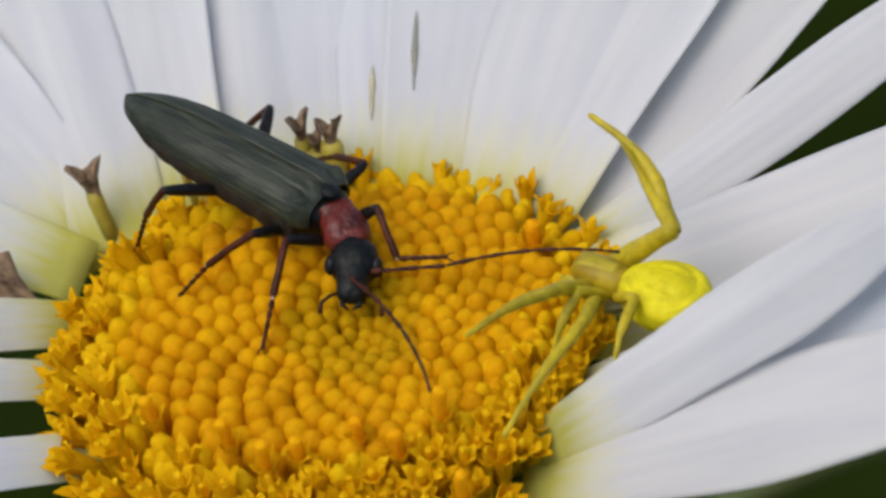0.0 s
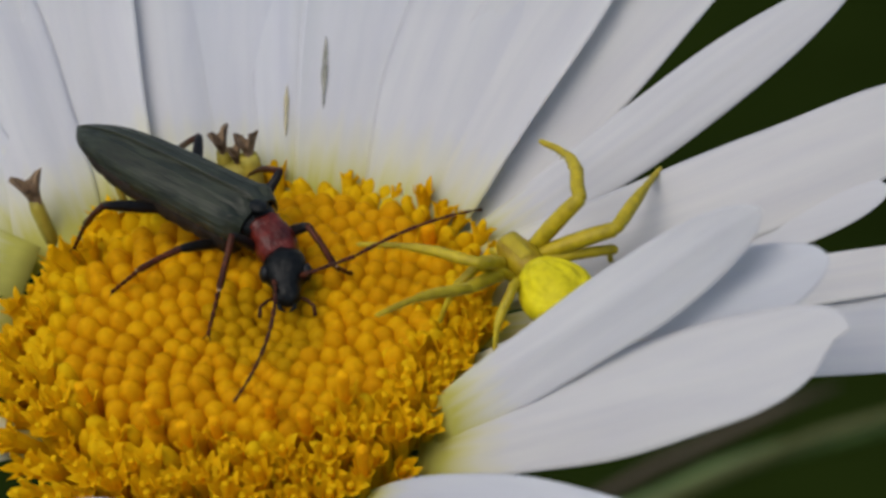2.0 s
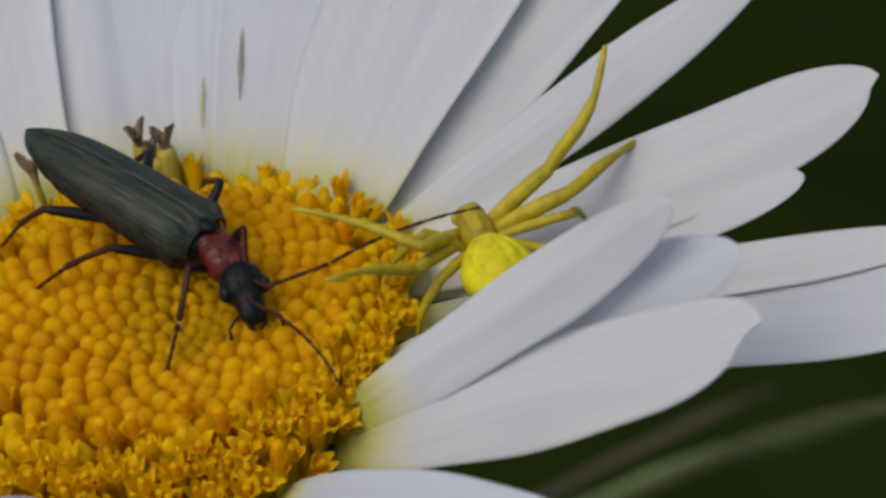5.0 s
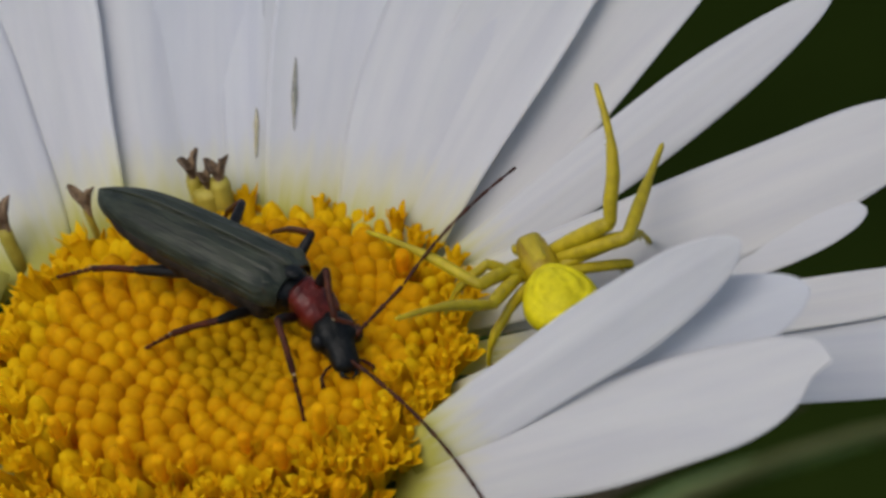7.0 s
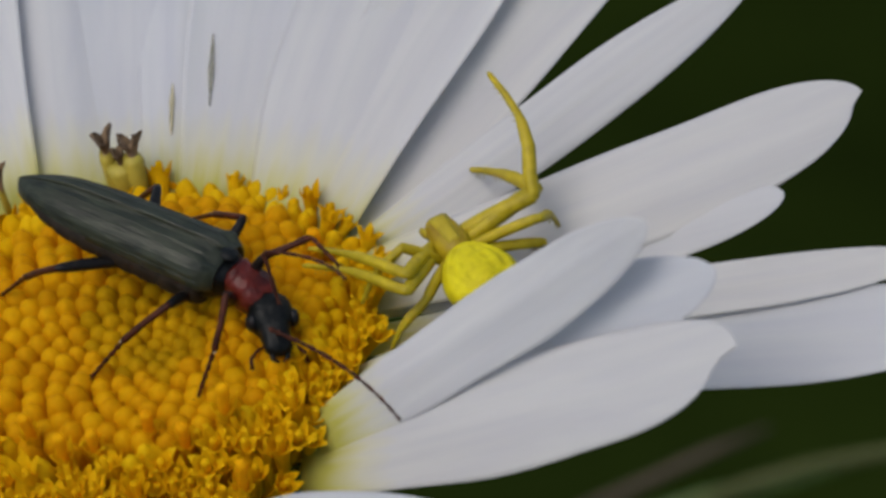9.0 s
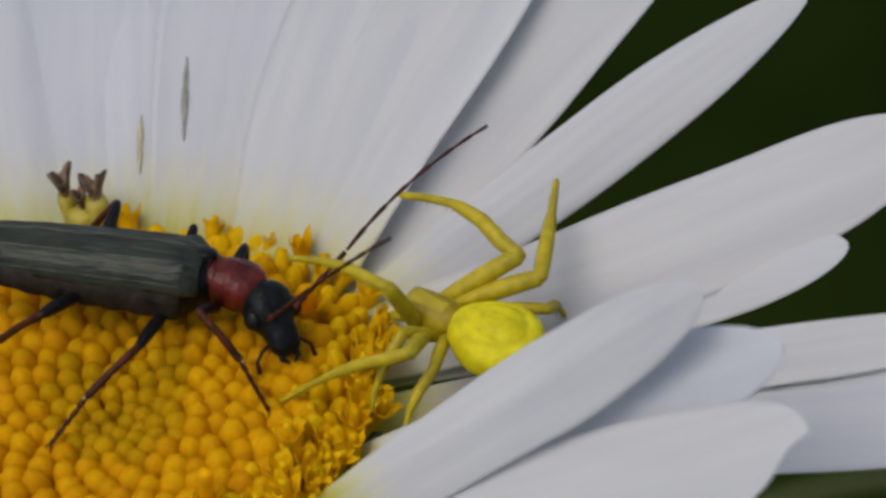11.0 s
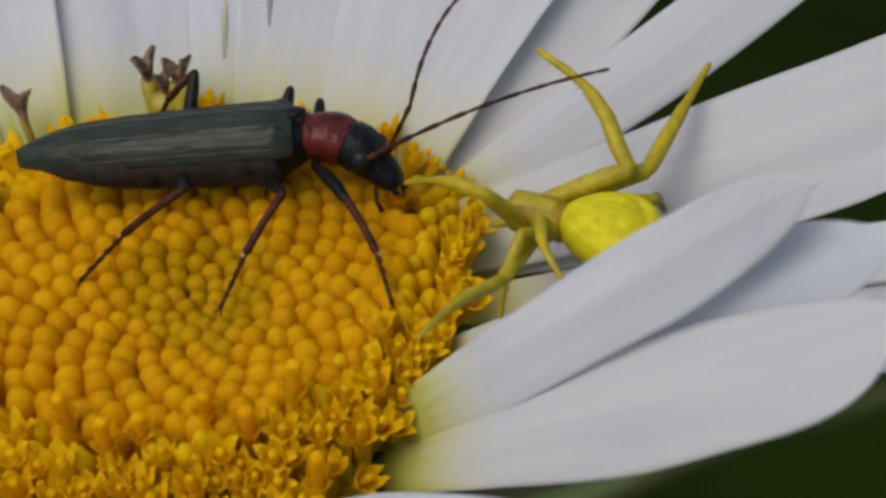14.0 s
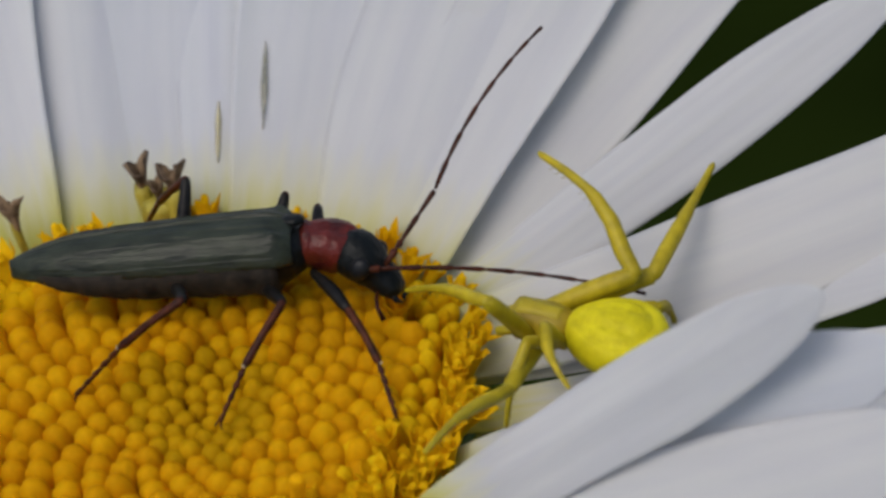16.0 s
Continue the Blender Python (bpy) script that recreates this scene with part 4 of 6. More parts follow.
    walk(head, [
        (0, mm(1.07, -0.46, -0.38, 0.5, 8.5, -55.3)),
        (0.5, mm(1.14, -0.39, -0.20, 0.5, 13.5, -46.7)),
        (1, mm(1.16, -0.34, -0.15, 2.1, 13.5, -44.7)),
        (1.5, mm(1.17, -0.28, -0.21, 1.0, 11.8, -42.5)),
        (2, mm(1.08, -0.35, -0.46, -0.7, 8.6, -48.7)),
        (2.5, mm(1.08, -0.38, -0.42, 0.3, 9.3, -51.0)),
        (3, mm(1.07, -0.33, -0.48, -1.3, 8.6, -53.4)),
        (3.5, mm(1.11, -0.36, -0.36, -0.2, 10.7, -48.5)),
        (5.8, mm(1.20, -0.13, -0.17, 4.3, 15.9, -25.5)),
        (6, mm(1.14, -0.03, -0.43, -0.6, 9.0, -39.3)),
        (6.5, mm(1.11, -0.06, -0.51, -2.0, 15.7, -39.2)),
        (7, mm(1.08, -0.03, -0.56, 0.5, 14.9, -34.0)),
        (7.5, mm(1.11, -0.01, -0.51, -0.0, 10.3, -42.9)),
        (8, mm(1.08, -0.07, -0.56, -1.5, 13.5, -50.8)),
        (8.5, mm(1.12, -0.02, -0.47, 0.2, 17.1, -49.2)),
        (9, mm(1.10, -0.03, -0.52, -0.6, 15.0, -45.1)),
        (9.2, mm(1.11, -0.08, -0.51, 1.1, 13.1, -50.3)),
        (11.3, mm(1.20, -0.10, -0.21, 7.3, 41.7, -39.8)),
        (11.5, mm(1.16, 0.06, -0.36, 7.1, 32.7, -38.1)),
        (12, mm(1.19, 0.16, -0.20, 4.0, 38.5, -37.4)),
        (12.5, mm(1.16, 0.06, -0.36, 7.0, 27.9, -33.5)),
        (13, mm(1.17, 0.02, -0.35, -1.1, 16.9, -54.3)),
        (13.5, mm(0.98, 0.00, -0.16, -4.0, 44.0, -18.0)),
        (14, mm(0.98, 0.00, -0.16, -4.0, 44.0, -18.0)),
        (16, mm(0.98, 0.00, -0.16, -4.0, 44.0, -18.0)),
    ])
    walk(antenna_right, [
        (0, mm(1.28, -1.30, -0.36, 11.4, -12.9, -31.8)),
        (0.5, mm(1.47, -1.19, -0.26, 10.0, -7.3, -20.8)),
        (1, mm(1.52, -1.13, -0.21, 14.0, -20.0, -60.1)),
        (1.5, mm(1.56, -1.05, -0.24, 11.6, -19.3, -29.7)),
        (2, mm(1.39, -1.16, -0.43, 10.2, -9.1, -59.9)),
        (2.5, mm(1.36, -1.20, -0.41, 12.5, -19.7, -57.7)),
        (3, mm(1.32, -1.16, -0.45, 12.6, -25.6, -51.1)),
        (3.5, mm(1.42, -1.17, -0.37, 11.0, 5.9, -47.0)),
        (5.8, mm(1.79, -0.75, -0.28, 10.5, -28.6, -14.6)),
        (6, mm(1.58, -0.78, -0.41, 9.8, 5.7, -13.4)),
        (6.5, mm(1.55, -0.80, -0.59, 9.9, 2.9, -21.9)),
        (7, mm(1.58, -0.73, -0.64, 10.0, 9.2, -14.5)),
        (7.5, mm(1.50, -0.78, -0.51, 13.1, 2.7, -30.8)),
        (8, mm(1.37, -0.89, -0.60, 13.4, 3.4, -38.6)),
        (8.5, mm(1.42, -0.83, -0.58, 13.3, 2.1, -23.7)),
        (9, mm(1.46, -0.81, -0.59, 12.3, -13.4, -25.3)),
        (9.2, mm(1.39, -0.90, -0.56, 13.8, -17.9, -25.2)),
        (11.3, mm(1.51, -0.76, -0.67, 28.5, -41.4, -44.8)),
        (11.5, mm(1.54, -0.64, -0.71, 20.7, -12.8, -10.7)),
        (12, mm(1.56, -0.51, -0.61, 19.0, -30.3, 5.0)),
        (12.5, mm(1.62, -0.61, -0.65, 27.5, -43.4, -25.1)),
        (13, mm(1.40, -0.81, -0.44, 19.8, -8.9, -3.5)),
        (13.5, mm(1.36, -0.74, -0.41, 18.7, -17.7, 12.7)),
        (14, mm(1.36, -0.74, -0.47, 20.6, -19.0, -7.1)),
        (14.5, mm(1.36, -0.74, -0.47, 20.8, -20.2, -9.8)),
        (15, mm(1.36, -0.74, -0.47, 19.1, -7.6, 8.9)),
        (15.5, mm(1.36, -0.74, -0.47, 19.5, -9.0, 4.2)),
        (16, mm(1.36, -0.74, -0.47, 19.8, 11.3, 0.8)),
    ])
    walk(antenna_left, [
        (0, mm(1.77, -0.95, -0.36, 1.6, -14.5, 29.2)),
        (0.5, mm(1.91, -0.78, -0.25, -0.5, -22.9, 35.8)),
        (1, mm(1.95, -0.71, -0.19, 18.3, -37.0, -0.6)),
        (1.5, mm(1.97, -0.61, -0.23, -1.7, -12.9, 43.9)),
        (2, mm(1.84, -0.76, -0.44, 7.8, -34.4, 20.9)),
        (2.5, mm(1.83, -0.82, -0.41, -0.8, -22.6, 38.6)),
        (3, mm(1.80, -0.80, -0.46, -2.2, -35.0, 41.5)),
        (3.5, mm(1.87, -0.77, -0.37, -3.2, -19.4, 43.7)),
        (5.8, mm(2.06, -0.22, -0.23, -8.6, -24.1, 58.3)),
        (6, mm(1.96, -0.31, -0.42, -11.1, -27.7, 64.0)),
        (6.5, mm(1.92, -0.33, -0.61, -6.6, -26.7, 54.2)),
        (7, mm(1.92, -0.23, -0.63, -14.2, -34.8, 68.9)),
        (7.5, mm(1.91, -0.35, -0.51, -2.9, -53.3, 52.8)),
        (8, mm(1.83, -0.51, -0.61, -116.4, -79.2, 169.6)),
        (8.5, mm(1.88, -0.44, -0.57, -96.1, -55.7, 148.1)),
        (9, mm(1.89, -0.39, -0.60, -102.3, -55.7, 155.6)),
        (9.2, mm(1.85, -0.51, -0.55, -116.3, -64.5, 171.7)),
        (11.3, mm(1.93, -0.34, -0.61, 14.4, -42.7, 33.0)),
        (11.5, mm(1.94, -0.20, -0.65, 10.4, -49.0, 38.5)),
        (12, mm(1.95, -0.05, -0.58, 4.2, -52.5, 46.5)),
        (12.5, mm(1.98, -0.14, -0.58, 38.1, -75.6, 9.7)),
        (13, mm(1.88, -0.46, -0.45, 46.2, -66.8, 1.3)),
        (13.5, mm(1.85, -0.41, -0.49, 27.0, -51.5, 23.3)),
        (14, mm(1.85, -0.40, -0.56, 82.6, -51.8, -44.4)),
        (14.5, mm(1.85, -0.40, -0.56, 77.5, -56.0, -38.2)),
        (15, mm(1.85, -0.40, -0.56, 70.1, -55.0, -29.3)),
        (15.5, mm(1.85, -0.40, -0.56, 68.1, -54.7, -26.7)),
        (16, mm(1.85, -0.40, -0.56, 24.0, -44.5, 29.0)),
    ])
    walk(antenna_tip, [
        (0, mm(2.00, 0.00, 0.00, 0.0, -0.0, 0.0)),
        (0.5, mm(2.00, 0.00, 0.00, 0.0, -0.0, 0.0)),
        (1, mm(2.00, 0.00, 0.00, 0.0, -0.0, 0.0)),
        (1.5, mm(2.00, 0.00, 0.00, 0.0, -0.0, 0.0)),
        (2, mm(2.00, 0.00, 0.00, 0.0, -0.0, 0.0)),
        (2.5, mm(2.00, 0.00, 0.00, 0.0, -0.0, 0.0)),
        (3, mm(2.00, 0.00, 0.00, 0.0, -0.0, 0.0)),
        (3.5, mm(2.00, 0.00, 0.00, 0.0, -0.0, 0.0)),
        (5.8, mm(2.00, 0.00, 0.00, 0.0, -0.0, 0.0)),
        (6, mm(2.00, 0.00, 0.00, 0.0, -0.0, 0.0)),
        (6.5, mm(2.00, 0.00, 0.00, 0.0, -0.0, 0.0)),
        (7, mm(2.00, 0.00, 0.00, 0.0, -0.0, 0.0)),
        (7.5, mm(2.00, 0.00, 0.00, 0.0, -0.0, 0.0)),
        (7.75, mm(2.00, 0.00, 0.00, -35.2, 17.6, -31.7)),
        (8, mm(2.00, 0.00, 0.00, -75.1, 11.8, -68.3)),
        (8.5, mm(2.00, 0.00, 0.00, -72.5, 9.9, -90.2)),
        (9, mm(2.00, 0.00, 0.00, -79.7, 9.5, -97.6)),
        (9.2, mm(2.00, 0.00, 0.00, -85.0, 2.8, -85.3)),
        (10.25, mm(2.00, 0.00, 0.00, -41.8, 18.6, -42.0)),
        (11.3, mm(2.00, 0.00, 0.00, 0.0, -0.0, 0.0)),
        (11.5, mm(2.00, 0.00, 0.00, 0.0, -0.0, 0.0)),
        (12, mm(2.00, 0.00, 0.00, 0.0, -0.0, 0.0)),
        (12.5, mm(2.00, 0.00, 0.00, 0.0, -0.0, 0.0)),
        (13, mm(2.00, 0.00, 0.00, 0.0, -0.0, 0.0)),
        (13.5, mm(2.00, 0.00, 0.00, 0.0, -0.0, 0.0)),
        (14, mm(2.00, 0.00, 0.00, 0.0, -0.0, 0.0)),
        (14.5, mm(2.00, 0.00, 0.00, 0.0, -0.0, 0.0)),
        (15, mm(2.00, 0.00, 0.00, 0.0, -0.0, 0.0)),
        (15.5, mm(2.00, 0.00, 0.00, 0.0, -0.0, 0.0)),
        (16, mm(2.00, 0.00, 0.00, 0.0, -0.0, 0.0)),
    ])
    leg, shin = beetle_legs["right", "front"]
    walk(leg, [
        (0, mm(0.25, -0.38, -0.60, -11.2, -27.6, -106.5)),
        (0.5, mm(0.25, -0.38, -0.60, -19.6, -23.8, -87.1)),
        (1, mm(0.25, -0.38, -0.60, -12.3, -44.4, -99.8)),
        (1.5, mm(0.25, -0.38, -0.60, -12.6, -48.5, -99.5)),
        (2, mm(0.25, -0.38, -0.60, -13.5, -48.7, -98.3)),
        (2.5, mm(0.25, -0.38, -0.60, -14.1, -49.1, -97.6)),
        (3, mm(0.25, -0.38, -0.60, -13.9, -50.7, -97.8)),
        (3.5, mm(0.25, -0.38, -0.60, -17.8, -61.9, -93.0)),
        (5.8, mm(0.25, -0.38, -0.60, -31.8, -34.7, -74.9)),
        (6, mm(0.25, -0.38, -0.60, -29.9, -39.1, -78.0)),
        (6.5, mm(0.25, -0.38, -0.60, -30.7, -35.2, -76.7)),
        (7, mm(0.25, -0.38, -0.60, -30.0, -37.1, -77.9)),
        (7.5, mm(0.25, -0.38, -0.60, -24.0, -44.1, -87.1)),
        (8, mm(0.25, -0.38, -0.60, -25.4, -47.2, -85.2)),
        (8.5, mm(0.25, -0.38, -0.60, -29.9, -54.3, -79.4)),
        (9, mm(0.25, -0.38, -0.60, -38.5, -46.3, -68.3)),
        (9.2, mm(0.25, -0.38, -0.60, -41.5, 6.9, -60.1)),
        (11.3, mm(0.25, -0.38, -0.60, -35.8, -23.7, -96.8)),
        (11.5, mm(0.25, -0.38, -0.60, -38.0, -19.1, -90.7)),
        (12, mm(0.25, -0.38, -0.60, -37.9, -21.3, -91.1)),
        (12.5, mm(0.25, -0.38, -0.60, -32.9, -31.6, -102.1)),
        (13, mm(0.25, -0.38, -0.60, -43.9, 0.3, -64.3)),
        (13.5, mm(0.25, -0.38, -0.60, -42.8, 15.4, -56.2)),
        (14, mm(0.25, -0.38, -0.60, -42.6, 16.3, -55.2)),
        (16, mm(0.25, -0.38, -0.60, -42.6, 16.3, -55.2)),
    ])
    walk(shin, [
        (0, mm(1.50, 0.00, 0.00, 30.8, 39.0, 64.7)),
        (0.5, mm(1.50, 0.00, 0.00, 6.2, 49.7, 30.2)),
        (1, mm(1.50, 0.00, 0.00, 51.3, 52.0, 86.5)),
        (1.5, mm(1.50, 0.00, 0.00, 57.6, 53.9, 94.4)),
        (2, mm(1.50, 0.00, 0.00, 57.5, 54.6, 94.2)),
        (2.5, mm(1.50, 0.00, 0.00, 58.4, 63.7, 95.3)),
        (3, mm(1.50, 0.00, 0.00, 63.2, 65.5, 100.6)),
        (3.5, mm(1.50, 0.00, 0.00, 85.0, 59.6, 125.0)),
        (5.8, mm(1.50, 0.00, 0.00, 38.9, 36.7, 66.6)),
        (6, mm(1.50, 0.00, 0.00, 44.3, 35.0, 75.8)),
        (6.5, mm(1.50, 0.00, 0.00, 36.7, 55.3, 65.2)),
        (7, mm(1.50, 0.00, 0.00, 51.0, 26.1, 86.4)),
        (7.5, mm(1.50, 0.00, 0.00, 57.4, 33.5, 99.1)),
        (8, mm(1.50, 0.00, 0.00, 61.1, 43.6, 105.1)),
        (8.5, mm(1.50, 0.00, 0.00, 72.4, 47.4, 120.9)),
        (9, mm(1.50, 0.00, 0.00, 59.0, 55.5, 103.8)),
        (9.1, mm(1.50, 0.00, 0.00, 18.2, 31.8, 48.3)),
        (9.2, mm(1.50, 0.00, 0.00, 11.2, -4.6, 20.3)),
        (10.25, mm(1.50, 0.00, 0.00, 9.9, 1.3, 62.2)),
        (11.3, mm(1.50, 0.00, 0.00, 12.9, 6.5, 104.2)),
        (11.5, mm(1.50, 0.00, 0.00, 11.9, 4.1, 93.8)),
        (12, mm(1.50, 0.00, 0.00, 12.2, 4.9, 97.6)),
        (12.5, mm(1.50, 0.00, 0.00, 14.8, 16.8, 111.3)),
        (13, mm(1.50, 0.00, 0.00, -4.7, 14.2, 45.9)),
        (13.5, mm(1.50, 0.00, 0.00, -12.6, 14.8, 14.8)),
        (14, mm(1.50, 0.00, 0.00, -12.9, 15.7, 13.8)),
        (16, mm(1.50, 0.00, 0.00, -12.9, 15.7, 13.8)),
    ])
    leg, shin = beetle_legs["right", "middle"]
    walk(leg, [
        (0, mm(-0.90, -0.50, -0.80, -9.8, -30.6, -90.5)),
        (0.5, mm(-0.90, -0.50, -0.80, -9.7, -26.2, -90.6)),
        (1, mm(-0.90, -0.50, -0.80, -5.5, -24.3, -100.4)),
        (1.5, mm(-0.90, -0.50, -0.80, -5.8, -24.0, -99.7)),
        (2, mm(-0.90, -0.50, -0.80, -5.7, -23.4, -100.0)),
        (2.5, mm(-0.90, -0.50, -0.80, -2.3, -16.3, -110.0)),
        (3, mm(-0.90, -0.50, -0.80, -1.5, -14.8, -113.0)),
        (3.5, mm(-0.90, -0.50, -0.80, -1.4, -19.8, -113.1)),
        (5.8, mm(-0.90, -0.50, -0.80, 2.9, 6.7, -149.0)),
        (6, mm(-0.90, -0.50, -0.80, 3.4, 12.4, -146.4)),
        (6.5, mm(-0.90, -0.50, -0.80, 1.0, -16.7, -91.0)),
        (7, mm(-0.90, -0.50, -0.80, 2.8, -21.2, -96.4)),
        (7.5, mm(-0.90, -0.50, -0.80, 7.1, -9.9, -112.4)),
        (8, mm(-0.90, -0.50, -0.80, 3.3, -10.4, -91.2)),
        (8.5, mm(-0.90, -0.50, -0.80, 1.1, -26.1, -84.3)),
        (9, mm(-0.90, -0.50, -0.80, 0.1, -27.5, -82.0)),
        (9.2, mm(-0.90, -0.50, -0.80, 1.6, -19.7, -85.7)),
        (11.3, mm(-0.90, -0.50, -0.80, 2.9, 8.3, -98.4)),
        (11.5, mm(-0.90, -0.50, -0.80, 3.3, 11.1, -96.0)),
        (12, mm(-0.90, -0.50, -0.80, 3.4, 11.2, -95.3)),
        (12.5, mm(-0.90, -0.50, -0.80, 2.6, 11.0, -99.5)),
        (13, mm(-0.90, -0.50, -0.80, -3.6, 17.5, -124.3)),
        (13.5, mm(-0.90, -0.50, -0.80, -1.6, 14.7, -117.1)),
        (14, mm(-0.90, -0.50, -0.80, 0.5, -10.2, -67.4)),
        (16, mm(-0.90, -0.50, -0.80, 0.5, -10.2, -67.4)),
    ])
    walk(shin, [
        (0, mm(1.70, 0.00, 0.00, -66.2, 63.4, -99.7)),
        (0.5, mm(1.70, 0.00, 0.00, -60.0, 58.0, -92.6)),
        (1, mm(1.70, 0.00, 0.00, -58.5, 57.2, -90.8)),
        (1.5, mm(1.70, 0.00, 0.00, -55.5, 56.3, -87.3)),
        (2, mm(1.70, 0.00, 0.00, -49.1, 54.3, -79.5)),
        (2.5, mm(1.70, 0.00, 0.00, -36.8, 50.2, -64.0)),
        (3, mm(1.70, 0.00, 0.00, -32.9, 48.2, -58.8)),
        (3.5, mm(1.70, 0.00, 0.00, -35.0, 53.5, -61.4)),
        (5.8, mm(1.70, 0.00, 0.00, 1.5, 24.9, -7.7)),
        (6, mm(1.70, 0.00, 0.00, -0.7, 14.9, -14.4)),
        (6.5, mm(1.70, 0.00, 0.00, -29.6, 36.2, -75.2)),
        (7, mm(1.70, 0.00, 0.00, -36.6, 36.6, -87.0)),
        (7.5, mm(1.70, 0.00, 0.00, -24.1, 33.8, -65.4)),
        (8, mm(1.70, 0.00, 0.00, -34.9, 29.3, -85.9)),
        (8.5, mm(1.70, 0.00, 0.00, -39.0, 51.1, -92.2)),
        (9, mm(1.70, 0.00, 0.00, -34.5, 52.3, -86.5)),
        (9.2, mm(1.70, 0.00, 0.00, -28.3, 48.5, -78.3)),
        (11.3, mm(1.70, 0.00, 0.00, 0.3, 29.4, -34.7)),
        (11.5, mm(1.70, 0.00, 0.00, 1.6, 26.7, -32.1)),
        (12, mm(1.70, 0.00, 0.00, 1.5, 24.7, -32.2)),
        (12.5, mm(1.70, 0.00, 0.00, -0.0, 23.7, -36.0)),
        (13, mm(1.70, 0.00, 0.00, 7.1, 14.6, -14.7)),
        (13.5, mm(1.70, 0.00, 0.00, 6.4, 13.0, -17.3)),
        (14, mm(1.70, 0.00, 0.00, -23.6, 41.9, -76.2)),
        (16, mm(1.70, 0.00, 0.00, -23.6, 41.9, -76.2)),
    ])
    leg, shin = beetle_legs["right", "hind"]
    walk(leg, [
        (0, mm(-2.85, -0.50, -0.60, -11.0, -23.3, -111.1)),
        (0.5, mm(-2.85, -0.50, -0.60, -10.9, -22.1, -111.4)),
        (1, mm(-2.85, -0.50, -0.60, -6.5, -16.1, -124.7)),
        (1.5, mm(-2.85, -0.50, -0.60, -6.7, -18.9, -124.0)),
        (2, mm(-2.85, -0.50, -0.60, -7.8, -20.9, -121.0)),
        (2.5, mm(-2.85, -0.50, -0.60, -4.9, -12.2, -131.1)),
        (3, mm(-2.85, -0.50, -0.60, -4.7, -11.1, -132.0)),
        (3.5, mm(-2.85, -0.50, -0.60, -5.0, -16.8, -130.7)),
        (5.8, mm(-2.85, -0.50, -0.60, -1.8, -3.9, -148.5)),
        (6, mm(-2.85, -0.50, -0.60, -1.9, -3.1, -146.5)),
        (6.5, mm(-2.85, -0.50, -0.60, -3.6, 13.2, -165.5)),
        (7, mm(-2.85, -0.50, -0.60, -4.5, 15.7, -169.0)),
        (7.5, mm(-2.85, -0.50, -0.60, 1.9, 2.4, -130.6)),
        (8, mm(-2.85, -0.50, -0.60, 1.0, 8.1, -140.0)),
        (8.5, mm(-2.85, -0.50, -0.60, -2.0, 14.2, -155.4)),
        (9, mm(-2.85, -0.50, -0.60, -0.2, -6.9, -129.4)),
        (9.2, mm(-2.85, -0.50, -0.60, -0.2, -5.8, -129.9)),
        (11.3, mm(-2.85, -0.50, -0.60, -3.9, -9.7, -102.9)),
        (11.5, mm(-2.85, -0.50, -0.60, -3.8, -4.3, -103.9)),
        (12, mm(-2.85, -0.50, -0.60, -4.7, -9.0, -96.3)),
        (12.5, mm(-2.85, -0.50, -0.60, -4.1, -12.5, -99.3)),
        (13, mm(-2.85, -0.50, -0.60, -5.2, -4.6, -92.0)),
        (13.5, mm(-2.85, -0.50, -0.60, -7.5, -17.1, -80.1)),
        (14, mm(-2.85, -0.50, -0.60, -8.6, -15.3, -76.0)),
        (16, mm(-2.85, -0.50, -0.60, -8.6, -15.3, -76.0)),
    ])
    walk(shin, [
        (0, mm(2.00, 0.00, 0.00, -59.9, 59.2, -133.6)),
        (0.5, mm(2.00, 0.00, 0.00, -55.9, 53.8, -128.8)),
        (1, mm(2.00, 0.00, 0.00, -43.6, 58.2, -114.0)),
        (1.5, mm(2.00, 0.00, 0.00, -44.3, 57.9, -114.9)),
        (2, mm(2.00, 0.00, 0.00, -37.9, 58.8, -107.3)),
        (2.5, mm(2.00, 0.00, 0.00, -15.9, 59.0, -81.8)),
        (3, mm(2.00, 0.00, 0.00, -10.3, 57.8, -75.2)),
        (3.5, mm(2.00, 0.00, 0.00, -18.0, 62.3, -84.0)),
        (5.8, mm(2.00, 0.00, 0.00, 12.9, 53.2, -48.0)),
        (6, mm(2.00, 0.00, 0.00, 13.0, 51.6, -47.8)),
        (6.5, mm(2.00, 0.00, 0.00, 34.6, 16.8, -12.0)),
        (7, mm(2.00, 0.00, 0.00, 34.0, 15.3, -13.9)),
        (7.5, mm(2.00, 0.00, 0.00, 13.4, 40.9, -55.2)),
        (8, mm(2.00, 0.00, 0.00, 18.4, 31.0, -46.7)),
        (8.5, mm(2.00, 0.00, 0.00, 29.9, 29.2, -24.1)),
        (9, mm(2.00, 0.00, 0.00, -4.3, 45.0, -77.7)),
        (9.2, mm(2.00, 0.00, 0.00, -11.6, 45.8, -87.8)),
        (11.3, mm(2.00, 0.00, 0.00, -31.2, 39.8, -116.3)),
        (11.5, mm(2.00, 0.00, 0.00, -28.7, 41.3, -112.4)),
        (12, mm(2.00, 0.00, 0.00, -32.5, 40.0, -118.4)),
        (12.5, mm(2.00, 0.00, 0.00, -36.0, 32.8, -124.1)),
        (13, mm(2.00, 0.00, 0.00, -28.0, 38.6, -110.6)),
        (13.5, mm(2.00, 0.00, 0.00, -32.1, 38.1, -117.1)),
        (14, mm(2.00, 0.00, 0.00, -31.2, 35.9, -115.6)),
        (16, mm(2.00, 0.00, 0.00, -31.2, 35.9, -115.6)),
    ])
